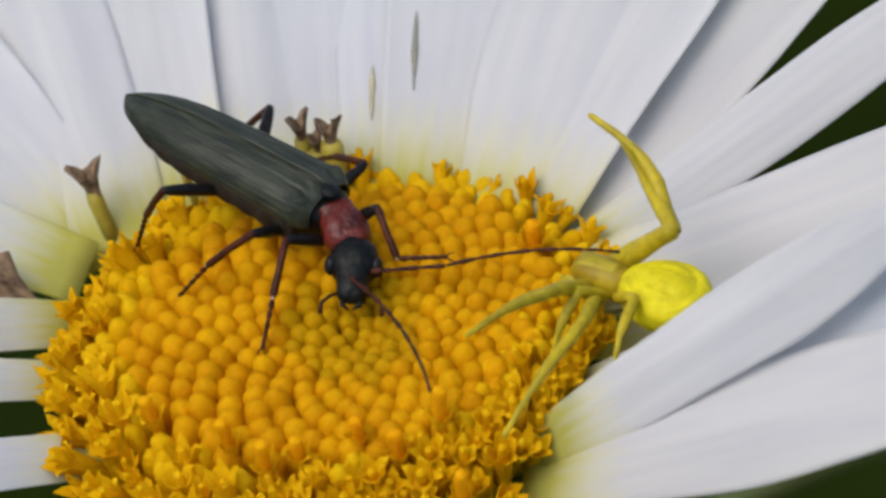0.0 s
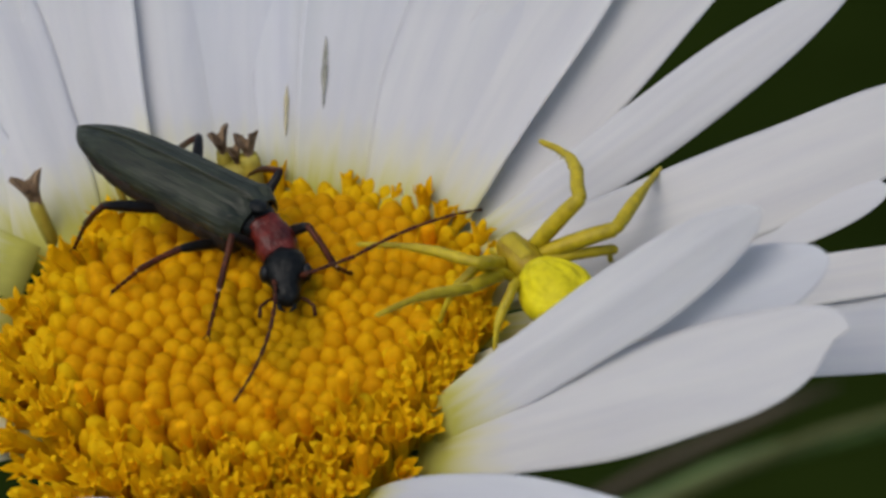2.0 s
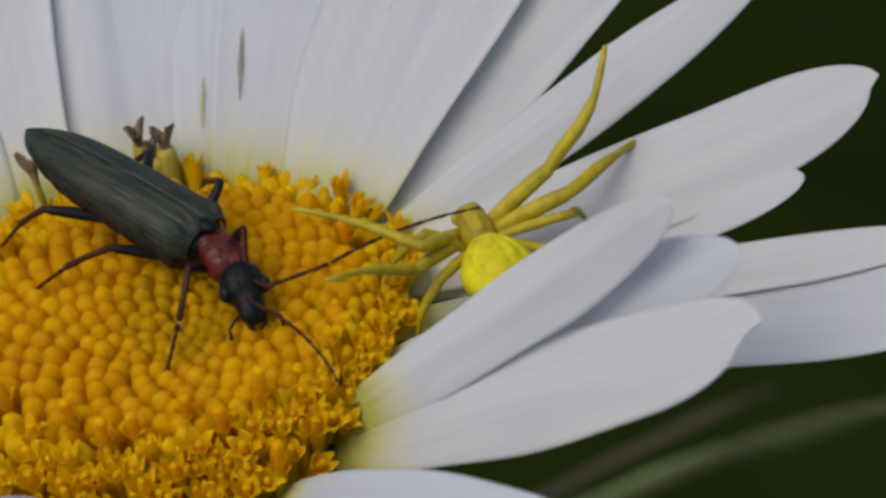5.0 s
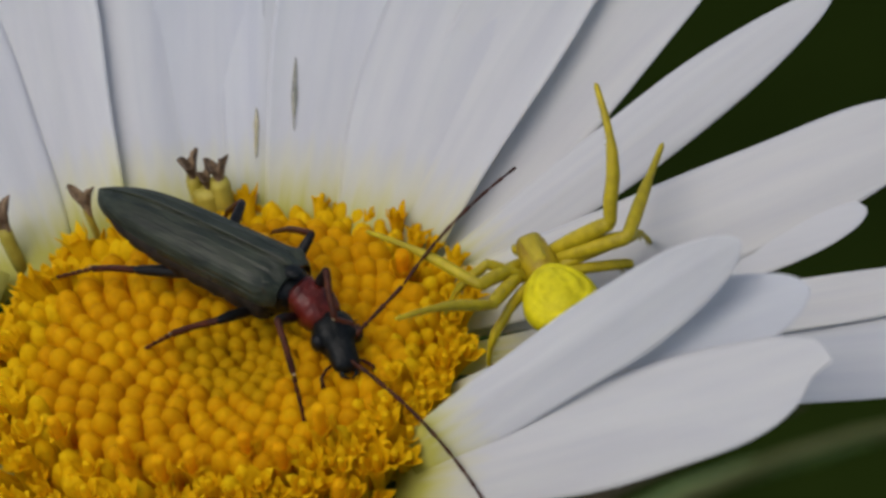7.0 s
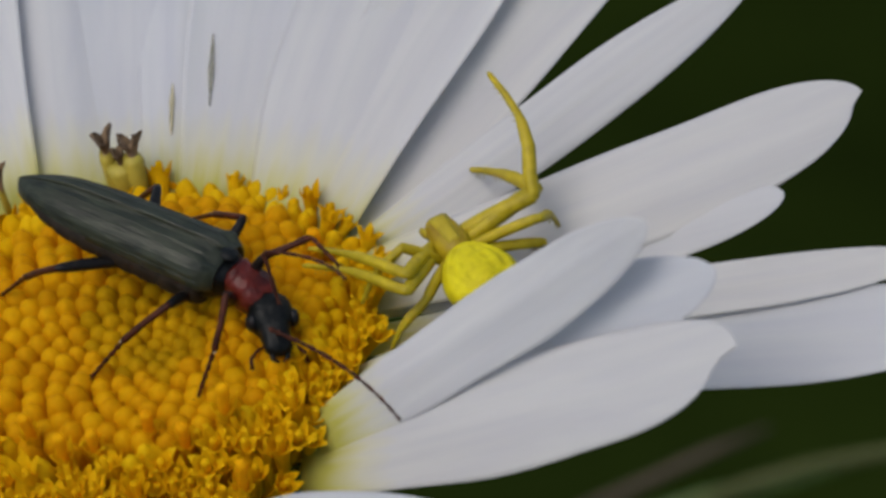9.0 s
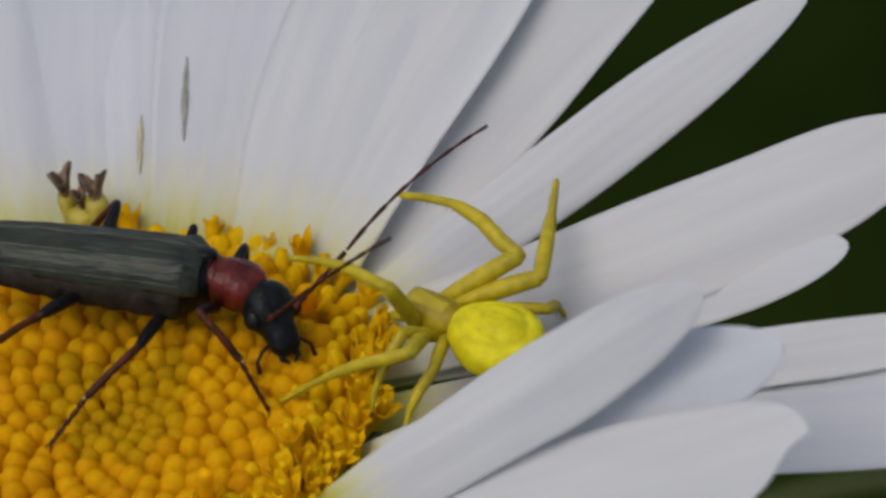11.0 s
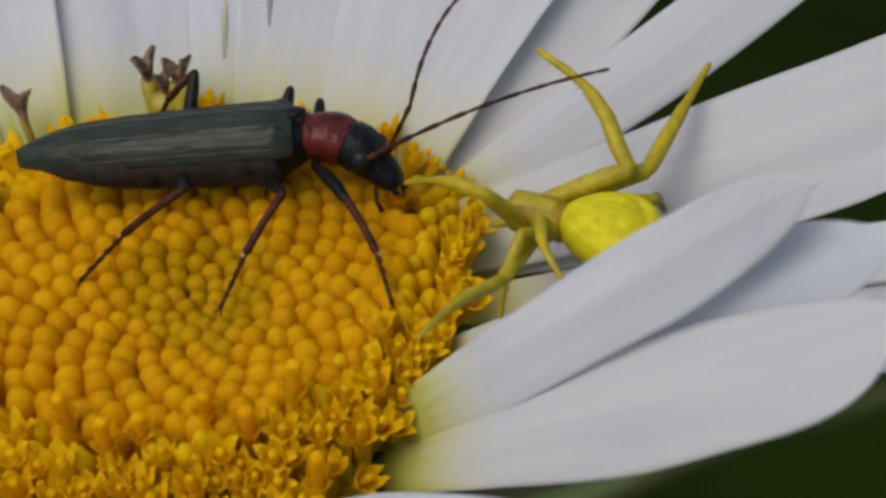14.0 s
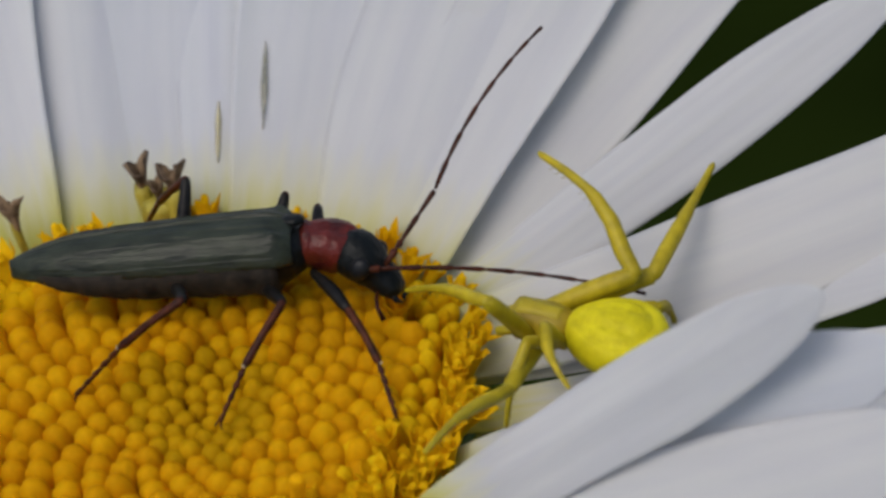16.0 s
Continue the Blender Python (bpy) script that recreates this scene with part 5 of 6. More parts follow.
    leg, shin = beetle_legs["left", "front"]
    walk(leg, [
        (0, mm(0.25, 0.38, -0.60, -0.0, -51.1, -8.8)),
        (1, mm(0.25, 0.38, -0.60, -0.0, -61.0, -0.9)),
        (2, mm(0.25, 0.38, -0.60, -0.0, -42.1, -3.3)),
        (2.5, mm(0.25, 0.38, -0.60, -0.0, -53.4, -8.0)),
        (3, mm(0.25, 0.38, -0.60, -0.0, -44.4, -17.4)),
        (3.5, mm(0.25, 0.38, -0.60, 0.0, -47.7, 1.9)),
        (6, mm(0.25, 0.38, -0.60, -0.0, -72.5, -6.1)),
        (7.5, mm(0.25, 0.38, -0.60, -0.0, -69.2, -7.2)),
        (8, mm(0.25, 0.38, -0.60, -0.0, -49.5, -33.4)),
        (8.5, mm(0.25, 0.38, -0.60, 0.0, -70.4, 11.6)),
        (9, mm(0.25, 0.38, -0.60, -0.0, -66.6, -19.2)),
        (11.5, mm(0.25, 0.38, -0.60, 0.0, -21.7, 91.1)),
        (12.5, mm(0.25, 0.38, -0.60, 0.0, -26.6, 89.9)),
        (13, mm(0.25, 0.38, -0.60, 0.0, -26.7, 91.9)),
        (16, mm(0.25, 0.38, -0.60, 0.0, -26.7, 91.9)),
    ])
    walk(shin, [
        (0, mm(1.50, 0.00, 0.00, -14.1, 75.3, -73.4)),
        (1, mm(1.50, 0.00, 0.00, -41.7, 54.6, -113.2)),
        (2, mm(1.50, 0.00, 0.00, -46.0, 73.7, -24.7)),
        (2.5, mm(1.50, 0.00, 0.00, -45.2, 68.6, -95.0)),
        (3, mm(1.50, 0.00, 0.00, -15.1, 70.6, -71.6)),
        (3.5, mm(1.50, 0.00, 0.00, -1.7, 54.2, -97.8)),
        (6, mm(1.50, 0.00, 0.00, -27.5, 52.0, -126.6)),
        (7.5, mm(1.50, 0.00, 0.00, -15.3, 55.3, -122.4)),
        (8, mm(1.50, 0.00, 0.00, -66.2, -19.0, 76.2)),
        (8.5, mm(1.50, 0.00, 0.00, -77.0, 41.1, 20.3)),
        (9, mm(1.50, 0.00, 0.00, -99.6, 15.3, 54.9)),
        (11.5, mm(1.50, 0.00, 0.00, -85.2, 79.4, 40.9)),
        (12.5, mm(1.50, 0.00, 0.00, -59.7, 80.2, 62.0)),
        (13, mm(1.50, 0.00, 0.00, -80.7, 80.8, 36.8)),
        (16, mm(1.50, 0.00, 0.00, -80.7, 80.8, 36.8)),
    ])
    leg, shin = beetle_legs["left", "middle"]
    walk(leg, [
        (0, mm(-0.90, 0.50, -0.80, 8.9, -18.2, 81.6)),
        (0.5, mm(-0.90, 0.50, -0.80, 9.1, -17.9, 80.8)),
        (1, mm(-0.90, 0.50, -0.80, 8.0, -23.7, 84.0)),
        (1.5, mm(-0.90, 0.50, -0.80, 7.7, -25.3, 84.6)),
        (2, mm(-0.90, 0.50, -0.80, 4.7, -34.6, 90.5)),
        (2.5, mm(-0.90, 0.50, -0.80, 5.1, -33.4, 90.0)),
        (3, mm(-0.90, 0.50, -0.80, 5.2, -33.7, 89.7)),
        (3.5, mm(-0.90, 0.50, -0.80, 5.8, -33.3, 88.6)),
        (5.8, mm(-0.90, 0.50, -0.80, -5.0, -40.4, 106.5)),
        (6, mm(-0.90, 0.50, -0.80, -4.8, -40.3, 106.2)),
        (6.5, mm(-0.90, 0.50, -0.80, -9.1, -48.1, 112.4)),
        (7, mm(-0.90, 0.50, -0.80, 6.6, -34.9, 89.1)),
        (7.5, mm(-0.90, 0.50, -0.80, 7.3, -32.2, 87.8)),
        (8, mm(-0.90, 0.50, -0.80, 8.5, -31.2, 85.4)),
        (8.5, mm(-0.90, 0.50, -0.80, 7.7, -31.3, 87.0)),
        (9, mm(-0.90, 0.50, -0.80, 7.8, -32.5, 86.7)),
        (9.2, mm(-0.90, 0.50, -0.80, 7.2, -31.9, 87.9)),
        (11.3, mm(-0.90, 0.50, -0.80, 0.0, -39.8, 86.2)),
        (11.5, mm(-0.90, 0.50, -0.80, 0.0, -39.8, 86.2)),
        (12.5, mm(-0.90, 0.50, -0.80, 0.0, -44.8, 86.5)),
        (13, mm(-0.90, 0.50, -0.80, 0.0, -47.8, 72.6)),
        (13.5, mm(-0.90, 0.50, -0.80, 0.0, -57.4, 49.0)),
        (14.5, mm(-0.90, 0.50, -0.80, 0.0, -58.8, 53.1)),
        (15, mm(-0.90, 0.50, -0.80, 0.0, -58.8, 52.3)),
        (15.5, mm(-0.90, 0.50, -0.80, 0.0, -59.7, 54.0)),
        (16, mm(-0.90, 0.50, -0.80, 0.0, -59.7, 54.0)),
    ])
    walk(shin, [
        (0, mm(1.70, 0.00, 0.00, 15.4, 40.2, 88.6)),
        (0.5, mm(1.70, 0.00, 0.00, 15.7, 38.0, 88.9)),
        (1, mm(1.70, 0.00, 0.00, 16.1, 42.7, 89.6)),
        (1.5, mm(1.70, 0.00, 0.00, 16.3, 42.5, 89.9)),
        (2, mm(1.70, 0.00, 0.00, 17.0, 46.0, 90.9)),
        (2.5, mm(1.70, 0.00, 0.00, 16.9, 46.3, 90.8)),
        (3, mm(1.70, 0.00, 0.00, 17.1, 45.8, 91.0)),
        (3.5, mm(1.70, 0.00, 0.00, 17.4, 44.9, 91.5)),
        (5.8, mm(1.70, 0.00, 0.00, 16.1, 57.6, 89.8)),
        (6, mm(1.70, 0.00, 0.00, 16.0, 57.3, 89.6)),
        (6.5, mm(1.70, 0.00, 0.00, 17.9, 58.1, 92.0)),
        (7, mm(1.70, 0.00, 0.00, 17.8, 46.1, 91.8)),
        (7.5, mm(1.70, 0.00, 0.00, 17.7, 46.5, 91.6)),
        (8, mm(1.70, 0.00, 0.00, 17.9, 43.8, 92.0)),
        (8.5, mm(1.70, 0.00, 0.00, 17.8, 46.8, 91.8)),
        (9, mm(1.70, 0.00, 0.00, 17.9, 45.0, 91.9)),
        (9.2, mm(1.70, 0.00, 0.00, 17.6, 47.2, 91.5)),
        (11.3, mm(1.70, 0.00, 0.00, -57.7, 106.5, -39.3)),
        (11.5, mm(1.70, 0.00, 0.00, -57.7, 106.5, -39.3)),
        (12.5, mm(1.70, 0.00, 0.00, -56.0, 110.4, -36.5)),
        (13, mm(1.70, 0.00, 0.00, -69.0, 116.2, -42.5)),
        (13.5, mm(1.70, 0.00, 0.00, 40.3, 151.9, -15.7)),
        (14.5, mm(1.70, 0.00, 0.00, 45.4, 153.7, -14.8)),
        (15, mm(1.70, 0.00, 0.00, -86.2, 137.2, -43.9)),
        (15.5, mm(1.70, 0.00, 0.00, -84.4, 137.2, -43.1)),
        (16, mm(1.70, 0.00, 0.00, -84.4, 137.2, -43.1)),
    ])
    leg, shin = beetle_legs["left", "hind"]
    walk(leg, [
        (0, mm(-2.85, 0.50, -0.60, 0.0, -11.9, 118.3)),
        (1, mm(-2.85, 0.50, -0.60, 0.0, -19.6, 119.8)),
        (2, mm(-2.85, 0.50, -0.60, 0.0, -10.1, 126.0)),
        (3, mm(-2.85, 0.50, -0.60, 0.0, -5.9, 127.6)),
        (6, mm(-2.85, 0.50, -0.60, 0.0, -2.6, 116.3)),
        (6.5, mm(-2.85, 0.50, -0.60, 0.0, -5.3, 110.2)),
        (7.5, mm(-2.85, 0.50, -0.60, 0.0, -6.2, 111.2)),
        (8, mm(-2.85, 0.50, -0.60, 0.0, -7.0, 112.1)),
        (9, mm(-2.85, 0.50, -0.60, 0.0, -5.9, 115.3)),
        (11.5, mm(-2.85, 0.50, -0.60, 0.0, -39.1, 81.7)),
        (12.5, mm(-2.85, 0.50, -0.60, 0.0, -45.8, 86.2)),
        (13.5, mm(-2.85, 0.50, -0.60, 0.0, -63.4, 63.6)),
        (14.5, mm(-2.85, 0.50, -0.60, 0.0, -64.3, 68.9)),
        (15.5, mm(-2.85, 0.50, -0.60, 0.0, -65.1, 71.1)),
        (16, mm(-2.85, 0.50, -0.60, 0.0, -65.1, 71.1)),
    ])
    walk(shin, [
        (0, mm(2.00, 0.00, 0.00, 4.0, 60.3, 63.8)),
        (1, mm(2.00, 0.00, 0.00, 30.6, 65.8, 86.9)),
        (2, mm(2.00, 0.00, 0.00, -19.9, 53.5, 35.4)),
        (3, mm(2.00, 0.00, 0.00, -34.2, 48.5, 21.5)),
        (6, mm(2.00, 0.00, 0.00, -8.2, 58.4, 55.5)),
        (6.5, mm(2.00, 0.00, 0.00, -36.9, 47.1, 35.9)),
        (7.5, mm(2.00, 0.00, 0.00, -24.4, 56.1, 45.0)),
        (8, mm(2.00, 0.00, 0.00, -35.3, 52.7, 34.2)),
        (9, mm(2.00, 0.00, 0.00, -28.3, 54.7, 37.5)),
        (11.5, mm(2.00, 0.00, 0.00, 6.7, 55.5, 95.7)),
        (12.5, mm(2.00, 0.00, 0.00, 14.4, 56.9, 98.0)),
        (13.5, mm(2.00, 0.00, 0.00, 24.9, 34.2, 117.5)),
        (14.5, mm(2.00, 0.00, 0.00, 28.0, 36.9, 116.5)),
        (15.5, mm(2.00, 0.00, 0.00, 26.2, 40.4, 113.2)),
        (16, mm(2.00, 0.00, 0.00, 26.2, 40.4, 113.2)),
    ])
    walk(spider, [
        (0, mm(7.15, -1.93, 1.23, 0.0, -0.0, 138.1)),
        (0.5, mm(7.23, -1.99, 1.23, 0.0, -0.0, 130.4)),
        (1, mm(7.51, -1.90, 1.23, 0.0, -0.0, 121.8)),
        (1.5, mm(7.79, -1.69, 1.23, 0.0, 0.0, 116.3)),
        (2, mm(7.82, -1.77, 1.23, 0.0, 0.0, 112.7)),
        (2.5, mm(7.96, -1.66, 1.23, 0.0, -0.0, 111.9)),
        (3, mm(8.40, -1.63, 1.23, 0.0, -0.0, 102.3)),
        (3.5, mm(8.75, -1.44, 1.23, 0.0, -0.0, 100.0)),
        (5.8, mm(8.90, -1.35, 1.23, 0.0, -0.0, 98.1)),
        (6, mm(8.91, -1.32, 1.23, 0.0, 0.0, 97.0)),
        (6.5, mm(8.84, -1.36, 1.23, 0.0, -0.0, 99.9)),
        (7, mm(8.93, -1.25, 1.23, 0.0, -0.0, 99.6)),
        (7.5, mm(8.95, -1.23, 1.23, 0.0, -0.0, 103.9)),
        (8, mm(9.09, -1.41, 1.23, 0.0, -0.0, 106.0)),
        (8.5, mm(9.04, -1.34, 1.23, 0.0, -0.0, 109.1)),
        (9, mm(9.01, -1.23, 1.23, 0.0, -0.0, 108.7)),
        (9.2, mm(9.05, -1.28, 1.23, 0.0, -0.0, 107.9)),
        (11.3, mm(8.45, -1.38, 1.23, 0.0, -0.0, 135.1)),
        (11.5, mm(8.46, -1.45, 1.23, 0.0, -0.0, 133.3)),
        (12, mm(8.45, -1.55, 1.23, 0.0, -0.0, 137.2)),
        (12.5, mm(8.75, -1.71, 1.23, 0.0, -0.0, 136.6)),
        (13, mm(8.80, -1.72, 1.23, 0.0, -0.0, 142.3)),
        (13.5, mm(8.74, -1.61, 1.23, 0.0, -0.0, 141.1)),
        (14, mm(8.78, -1.66, 1.23, 0.0, -0.0, 146.4)),
        (16, mm(8.78, -1.66, 1.23, 0.0, -0.0, 146.4)),
    ])
    leg, shin = spider_legs["right", 1]
    walk(leg, [
        (0, mm(0.70, -0.42, -0.02, 0.0, -32.0, -159.1)),
        (0.5, mm(0.70, -0.42, -0.02, -0.3, -40.4, -158.6)),
        (1, mm(0.70, -0.42, -0.02, -5.8, -26.0, -148.6)),
        (1.5, mm(0.70, -0.42, -0.02, -5.9, -34.0, -148.3)),
        (2, mm(0.70, -0.42, -0.02, -25.0, -42.6, -118.2)),
        (2.5, mm(0.70, -0.42, -0.02, -14.5, -40.8, -133.8)),
        (3, mm(0.70, -0.42, -0.02, -40.2, -29.2, -90.6)),
        (3.5, mm(0.70, -0.42, -0.02, -30.8, -26.8, -110.5)),
        (5.8, mm(0.70, -0.42, -0.02, -48.7, -28.0, -72.7)),
        (6, mm(0.70, -0.42, -0.02, -49.6, -28.7, -70.9)),
        (6.5, mm(0.70, -0.42, -0.02, -47.2, -26.8, -75.9)),
        (7, mm(0.70, -0.42, -0.02, -22.9, -31.9, -123.4)),
        (7.5, mm(0.70, -0.42, -0.02, -20.1, -26.7, -129.1)),
        (8, mm(0.70, -0.42, -0.02, -31.4, -12.4, -96.5)),
        (8.5, mm(0.70, -0.42, -0.02, -24.2, -19.2, -122.5)),
        (9, mm(0.70, -0.42, -0.02, -28.9, -16.8, -107.3)),
        (9.2, mm(0.70, -0.42, -0.02, -31.0, -11.5, -98.6)),
        (11.3, mm(0.70, -0.42, -0.02, -15.8, -26.2, -143.3)),
        (11.5, mm(0.70, -0.42, -0.02, -14.5, -26.8, -146.1)),
        (12, mm(0.70, -0.42, -0.02, -14.4, -25.9, -146.5)),
        (12.5, mm(0.70, -0.42, -0.02, -11.6, -22.4, -153.2)),
        (13, mm(0.70, -0.42, -0.02, -11.6, -21.0, -153.3)),
        (13.5, mm(0.70, -0.42, -0.02, -11.0, -20.0, -154.9)),
        (14, mm(0.70, -0.42, -0.02, -11.6, -16.6, -152.9)),
        (16, mm(0.70, -0.42, -0.02, -11.6, -16.6, -152.9)),
    ])
    walk(shin, [
        (0, mm(2.20, 0.00, 0.00, 103.6, -44.5, 115.9)),
        (0.5, mm(2.20, 0.00, 0.00, 99.7, -49.6, 121.3)),
        (1, mm(2.20, 0.00, 0.00, 99.9, -41.4, 120.9)),
        (1.5, mm(2.20, 0.00, 0.00, 106.5, -26.1, 109.1)),
        (2, mm(2.20, 0.00, 0.00, 105.6, -26.4, 111.3)),
        (2.5, mm(2.20, 0.00, 0.00, 113.1, -12.9, 89.3)),
        (3, mm(2.20, 0.00, 0.00, 117.4, -9.5, 67.9)),
        (3.5, mm(2.20, 0.00, 0.00, 116.6, -17.3, 71.3)),
        (5.8, mm(2.20, 0.00, 0.00, 144.4, -21.3, -2.4)),
        (6, mm(2.20, 0.00, 0.00, 144.4, -24.7, -2.4)),
        (6.5, mm(2.20, 0.00, 0.00, 127.7, -33.3, 31.0)),
        (7, mm(2.20, 0.00, 0.00, 116.8, -64.8, 44.9)),
        (7.5, mm(2.20, 0.00, 0.00, 107.6, -65.7, 55.1)),
        (8, mm(2.20, 0.00, 0.00, 87.0, -59.8, 78.2)),
        (8.5, mm(2.20, 0.00, 0.00, 80.8, -77.9, 84.7)),
        (9, mm(2.20, 0.00, 0.00, 80.8, -57.8, 84.7)),
        (9.2, mm(2.20, 0.00, 0.00, 89.7, -62.5, 74.5)),
        (11.3, mm(2.20, 0.00, 0.00, 40.3, -30.1, 137.3)),
        (11.5, mm(2.20, 0.00, 0.00, 38.2, -32.6, 141.3)),
        (12, mm(2.20, 0.00, 0.00, 40.2, -33.0, 137.6)),
        (12.5, mm(2.20, 0.00, 0.00, 43.8, -42.8, 131.7)),
        (13, mm(2.20, 0.00, 0.00, 50.9, -40.2, 121.0)),
        (13.5, mm(2.20, 0.00, 0.00, 49.5, -41.7, 123.2)),
        (14, mm(2.20, 0.00, 0.00, 53.8, -38.6, 116.6)),
        (16, mm(2.20, 0.00, 0.00, 53.8, -38.6, 116.6)),
    ])
    leg, shin = spider_legs["right", 2]
    walk(leg, [
        (0, mm(0.40, -0.52, -0.04, 0.0, -42.8, -168.8)),
        (0.5, mm(0.40, -0.52, -0.04, -12.2, -50.6, -165.0)),
        (1, mm(0.40, -0.52, -0.04, -24.2, -37.3, -147.9)),
        (1.5, mm(0.40, -0.52, -0.04, -19.9, -25.0, -156.0)),
        (2, mm(0.40, -0.52, -0.04, -31.8, -12.9, -120.6)),
        (2.5, mm(0.40, -0.52, -0.04, -26.4, -22.4, -138.3)),
        (3, mm(0.40, -0.52, -0.04, -30.8, -17.6, -125.5)),
        (3.5, mm(0.40, -0.52, -0.04, -29.2, -17.6, -130.8)),
        (5.8, mm(0.40, -0.52, -0.04, -42.8, -15.7, -85.6)),
        (6, mm(0.40, -0.52, -0.04, -43.0, -15.9, -84.7)),
        (6.5, mm(0.40, -0.52, -0.04, -36.5, -19.1, -106.3)),
        (7, mm(0.40, -0.52, -0.04, -31.2, -21.4, -121.3)),
        (7.5, mm(0.40, -0.52, -0.04, -34.4, -14.3, -111.1)),
        (8, mm(0.40, -0.52, -0.04, -40.2, -18.4, -90.7)),
        (8.5, mm(0.40, -0.52, -0.04, -38.7, -16.5, -95.6)),
        (9, mm(0.40, -0.52, -0.04, -39.2, -17.3, -94.0)),
        (9.2, mm(0.40, -0.52, -0.04, -39.8, -18.6, -92.0)),
        (11.3, mm(0.40, -0.52, -0.04, -21.8, -15.3, -149.0)),
        (11.5, mm(0.40, -0.52, -0.04, -22.5, -16.3, -146.5)),
        (12, mm(0.40, -0.52, -0.04, -23.6, -6.3, -140.8)),
        (12.5, mm(0.40, -0.52, -0.04, -20.6, -19.5, -154.1)),
        (13, mm(0.40, -0.52, -0.04, -22.5, -10.1, -146.7)),
        (13.5, mm(0.40, -0.52, -0.04, -20.0, -19.6, -156.3)),
        (14, mm(0.40, -0.52, -0.04, -23.0, -6.6, -143.3)),
        (16, mm(0.40, -0.52, -0.04, -23.0, -6.6, -143.3)),
    ])
    walk(shin, [
        (0, mm(2.20, 0.00, 0.00, 35.6, -27.7, 121.3)),
        (0.5, mm(2.20, 0.00, 0.00, 9.5, -48.8, 160.0)),
        (1, mm(2.20, 0.00, 0.00, 20.8, -24.3, 141.5)),
        (1.5, mm(2.20, 0.00, 0.00, 40.3, -18.7, 91.4)),
        (2, mm(2.20, 0.00, 0.00, 44.7, -11.9, 74.7)),
        (2.5, mm(2.20, 0.00, 0.00, 40.9, -12.5, 92.8)),
        (3, mm(2.20, 0.00, 0.00, 39.4, -17.8, 98.5)),
        (3.5, mm(2.20, 0.00, 0.00, 45.6, -18.7, 78.8)),
        (5.8, mm(2.20, 0.00, 0.00, 50.5, -5.2, 55.7)),
        (6, mm(2.20, 0.00, 0.00, 50.4, -5.3, 56.6)),
        (6.5, mm(2.20, 0.00, 0.00, 47.8, -12.0, 73.7)),
        (7, mm(2.20, 0.00, 0.00, 43.4, -29.7, 85.8)),
        (7.5, mm(2.20, 0.00, 0.00, 38.9, -25.1, 95.6)),
        (8, mm(2.20, 0.00, 0.00, 32.4, -21.0, 112.0)),
        (8.5, mm(2.20, 0.00, 0.00, 33.0, -20.5, 110.5)),
        (9, mm(2.20, 0.00, 0.00, 33.4, -20.0, 109.3)),
        (9.2, mm(2.20, 0.00, 0.00, 33.7, -20.1, 108.3)),
        (11.3, mm(2.20, 0.00, 0.00, 42.7, -13.8, 78.4)),
        (11.5, mm(2.20, 0.00, 0.00, 46.1, -14.4, 64.3)),
        (12, mm(2.20, 0.00, 0.00, 48.5, -18.6, 55.8)),
        (12.5, mm(2.20, 0.00, 0.00, 43.7, -16.4, 71.6)),
        (13, mm(2.20, 0.00, 0.00, 47.0, -16.9, 60.2)),
        (13.5, mm(2.20, 0.00, 0.00, 44.3, -13.2, 70.8)),
        (14, mm(2.20, 0.00, 0.00, 48.4, -14.0, 53.3)),
        (16, mm(2.20, 0.00, 0.00, 48.4, -14.0, 53.3)),
    ])
    leg, shin = spider_legs["right", 3]
    walk(leg, [
        (0, mm(0.12, -0.50, -0.06, 0.0, 22.0, 172.0)),
        (1, mm(0.12, -0.50, -0.06, 0.0, 22.0, 172.0)),
        (2, mm(0.12, -0.50, -0.06, 0.0, 9.0, -108.8)),
        (2.5, mm(0.12, -0.50, -0.06, 0.0, 9.0, -108.8)),
        (3.5, mm(0.12, -0.50, -0.06, 0.0, 9.0, -108.8)),
        (5.8, mm(0.12, -0.50, -0.06, 0.0, -11.7, -99.1)),
        (6.5, mm(0.12, -0.50, -0.06, 0.0, -11.7, -99.1)),
        (9, mm(0.12, -0.50, -0.06, 0.0, -15.7, -114.0)),
        (9.2, mm(0.12, -0.50, -0.06, 0.0, -15.7, -114.0)),
        (11.3, mm(0.12, -0.50, -0.06, 0.0, 5.2, -150.1)),
        (13, mm(0.12, -0.50, -0.06, 0.0, 5.2, -150.1)),
        (15, mm(0.12, -0.50, -0.06, 0.0, 4.4, -154.7)),
        (16, mm(0.12, -0.50, -0.06, 0.0, 4.4, -154.7)),
    ])
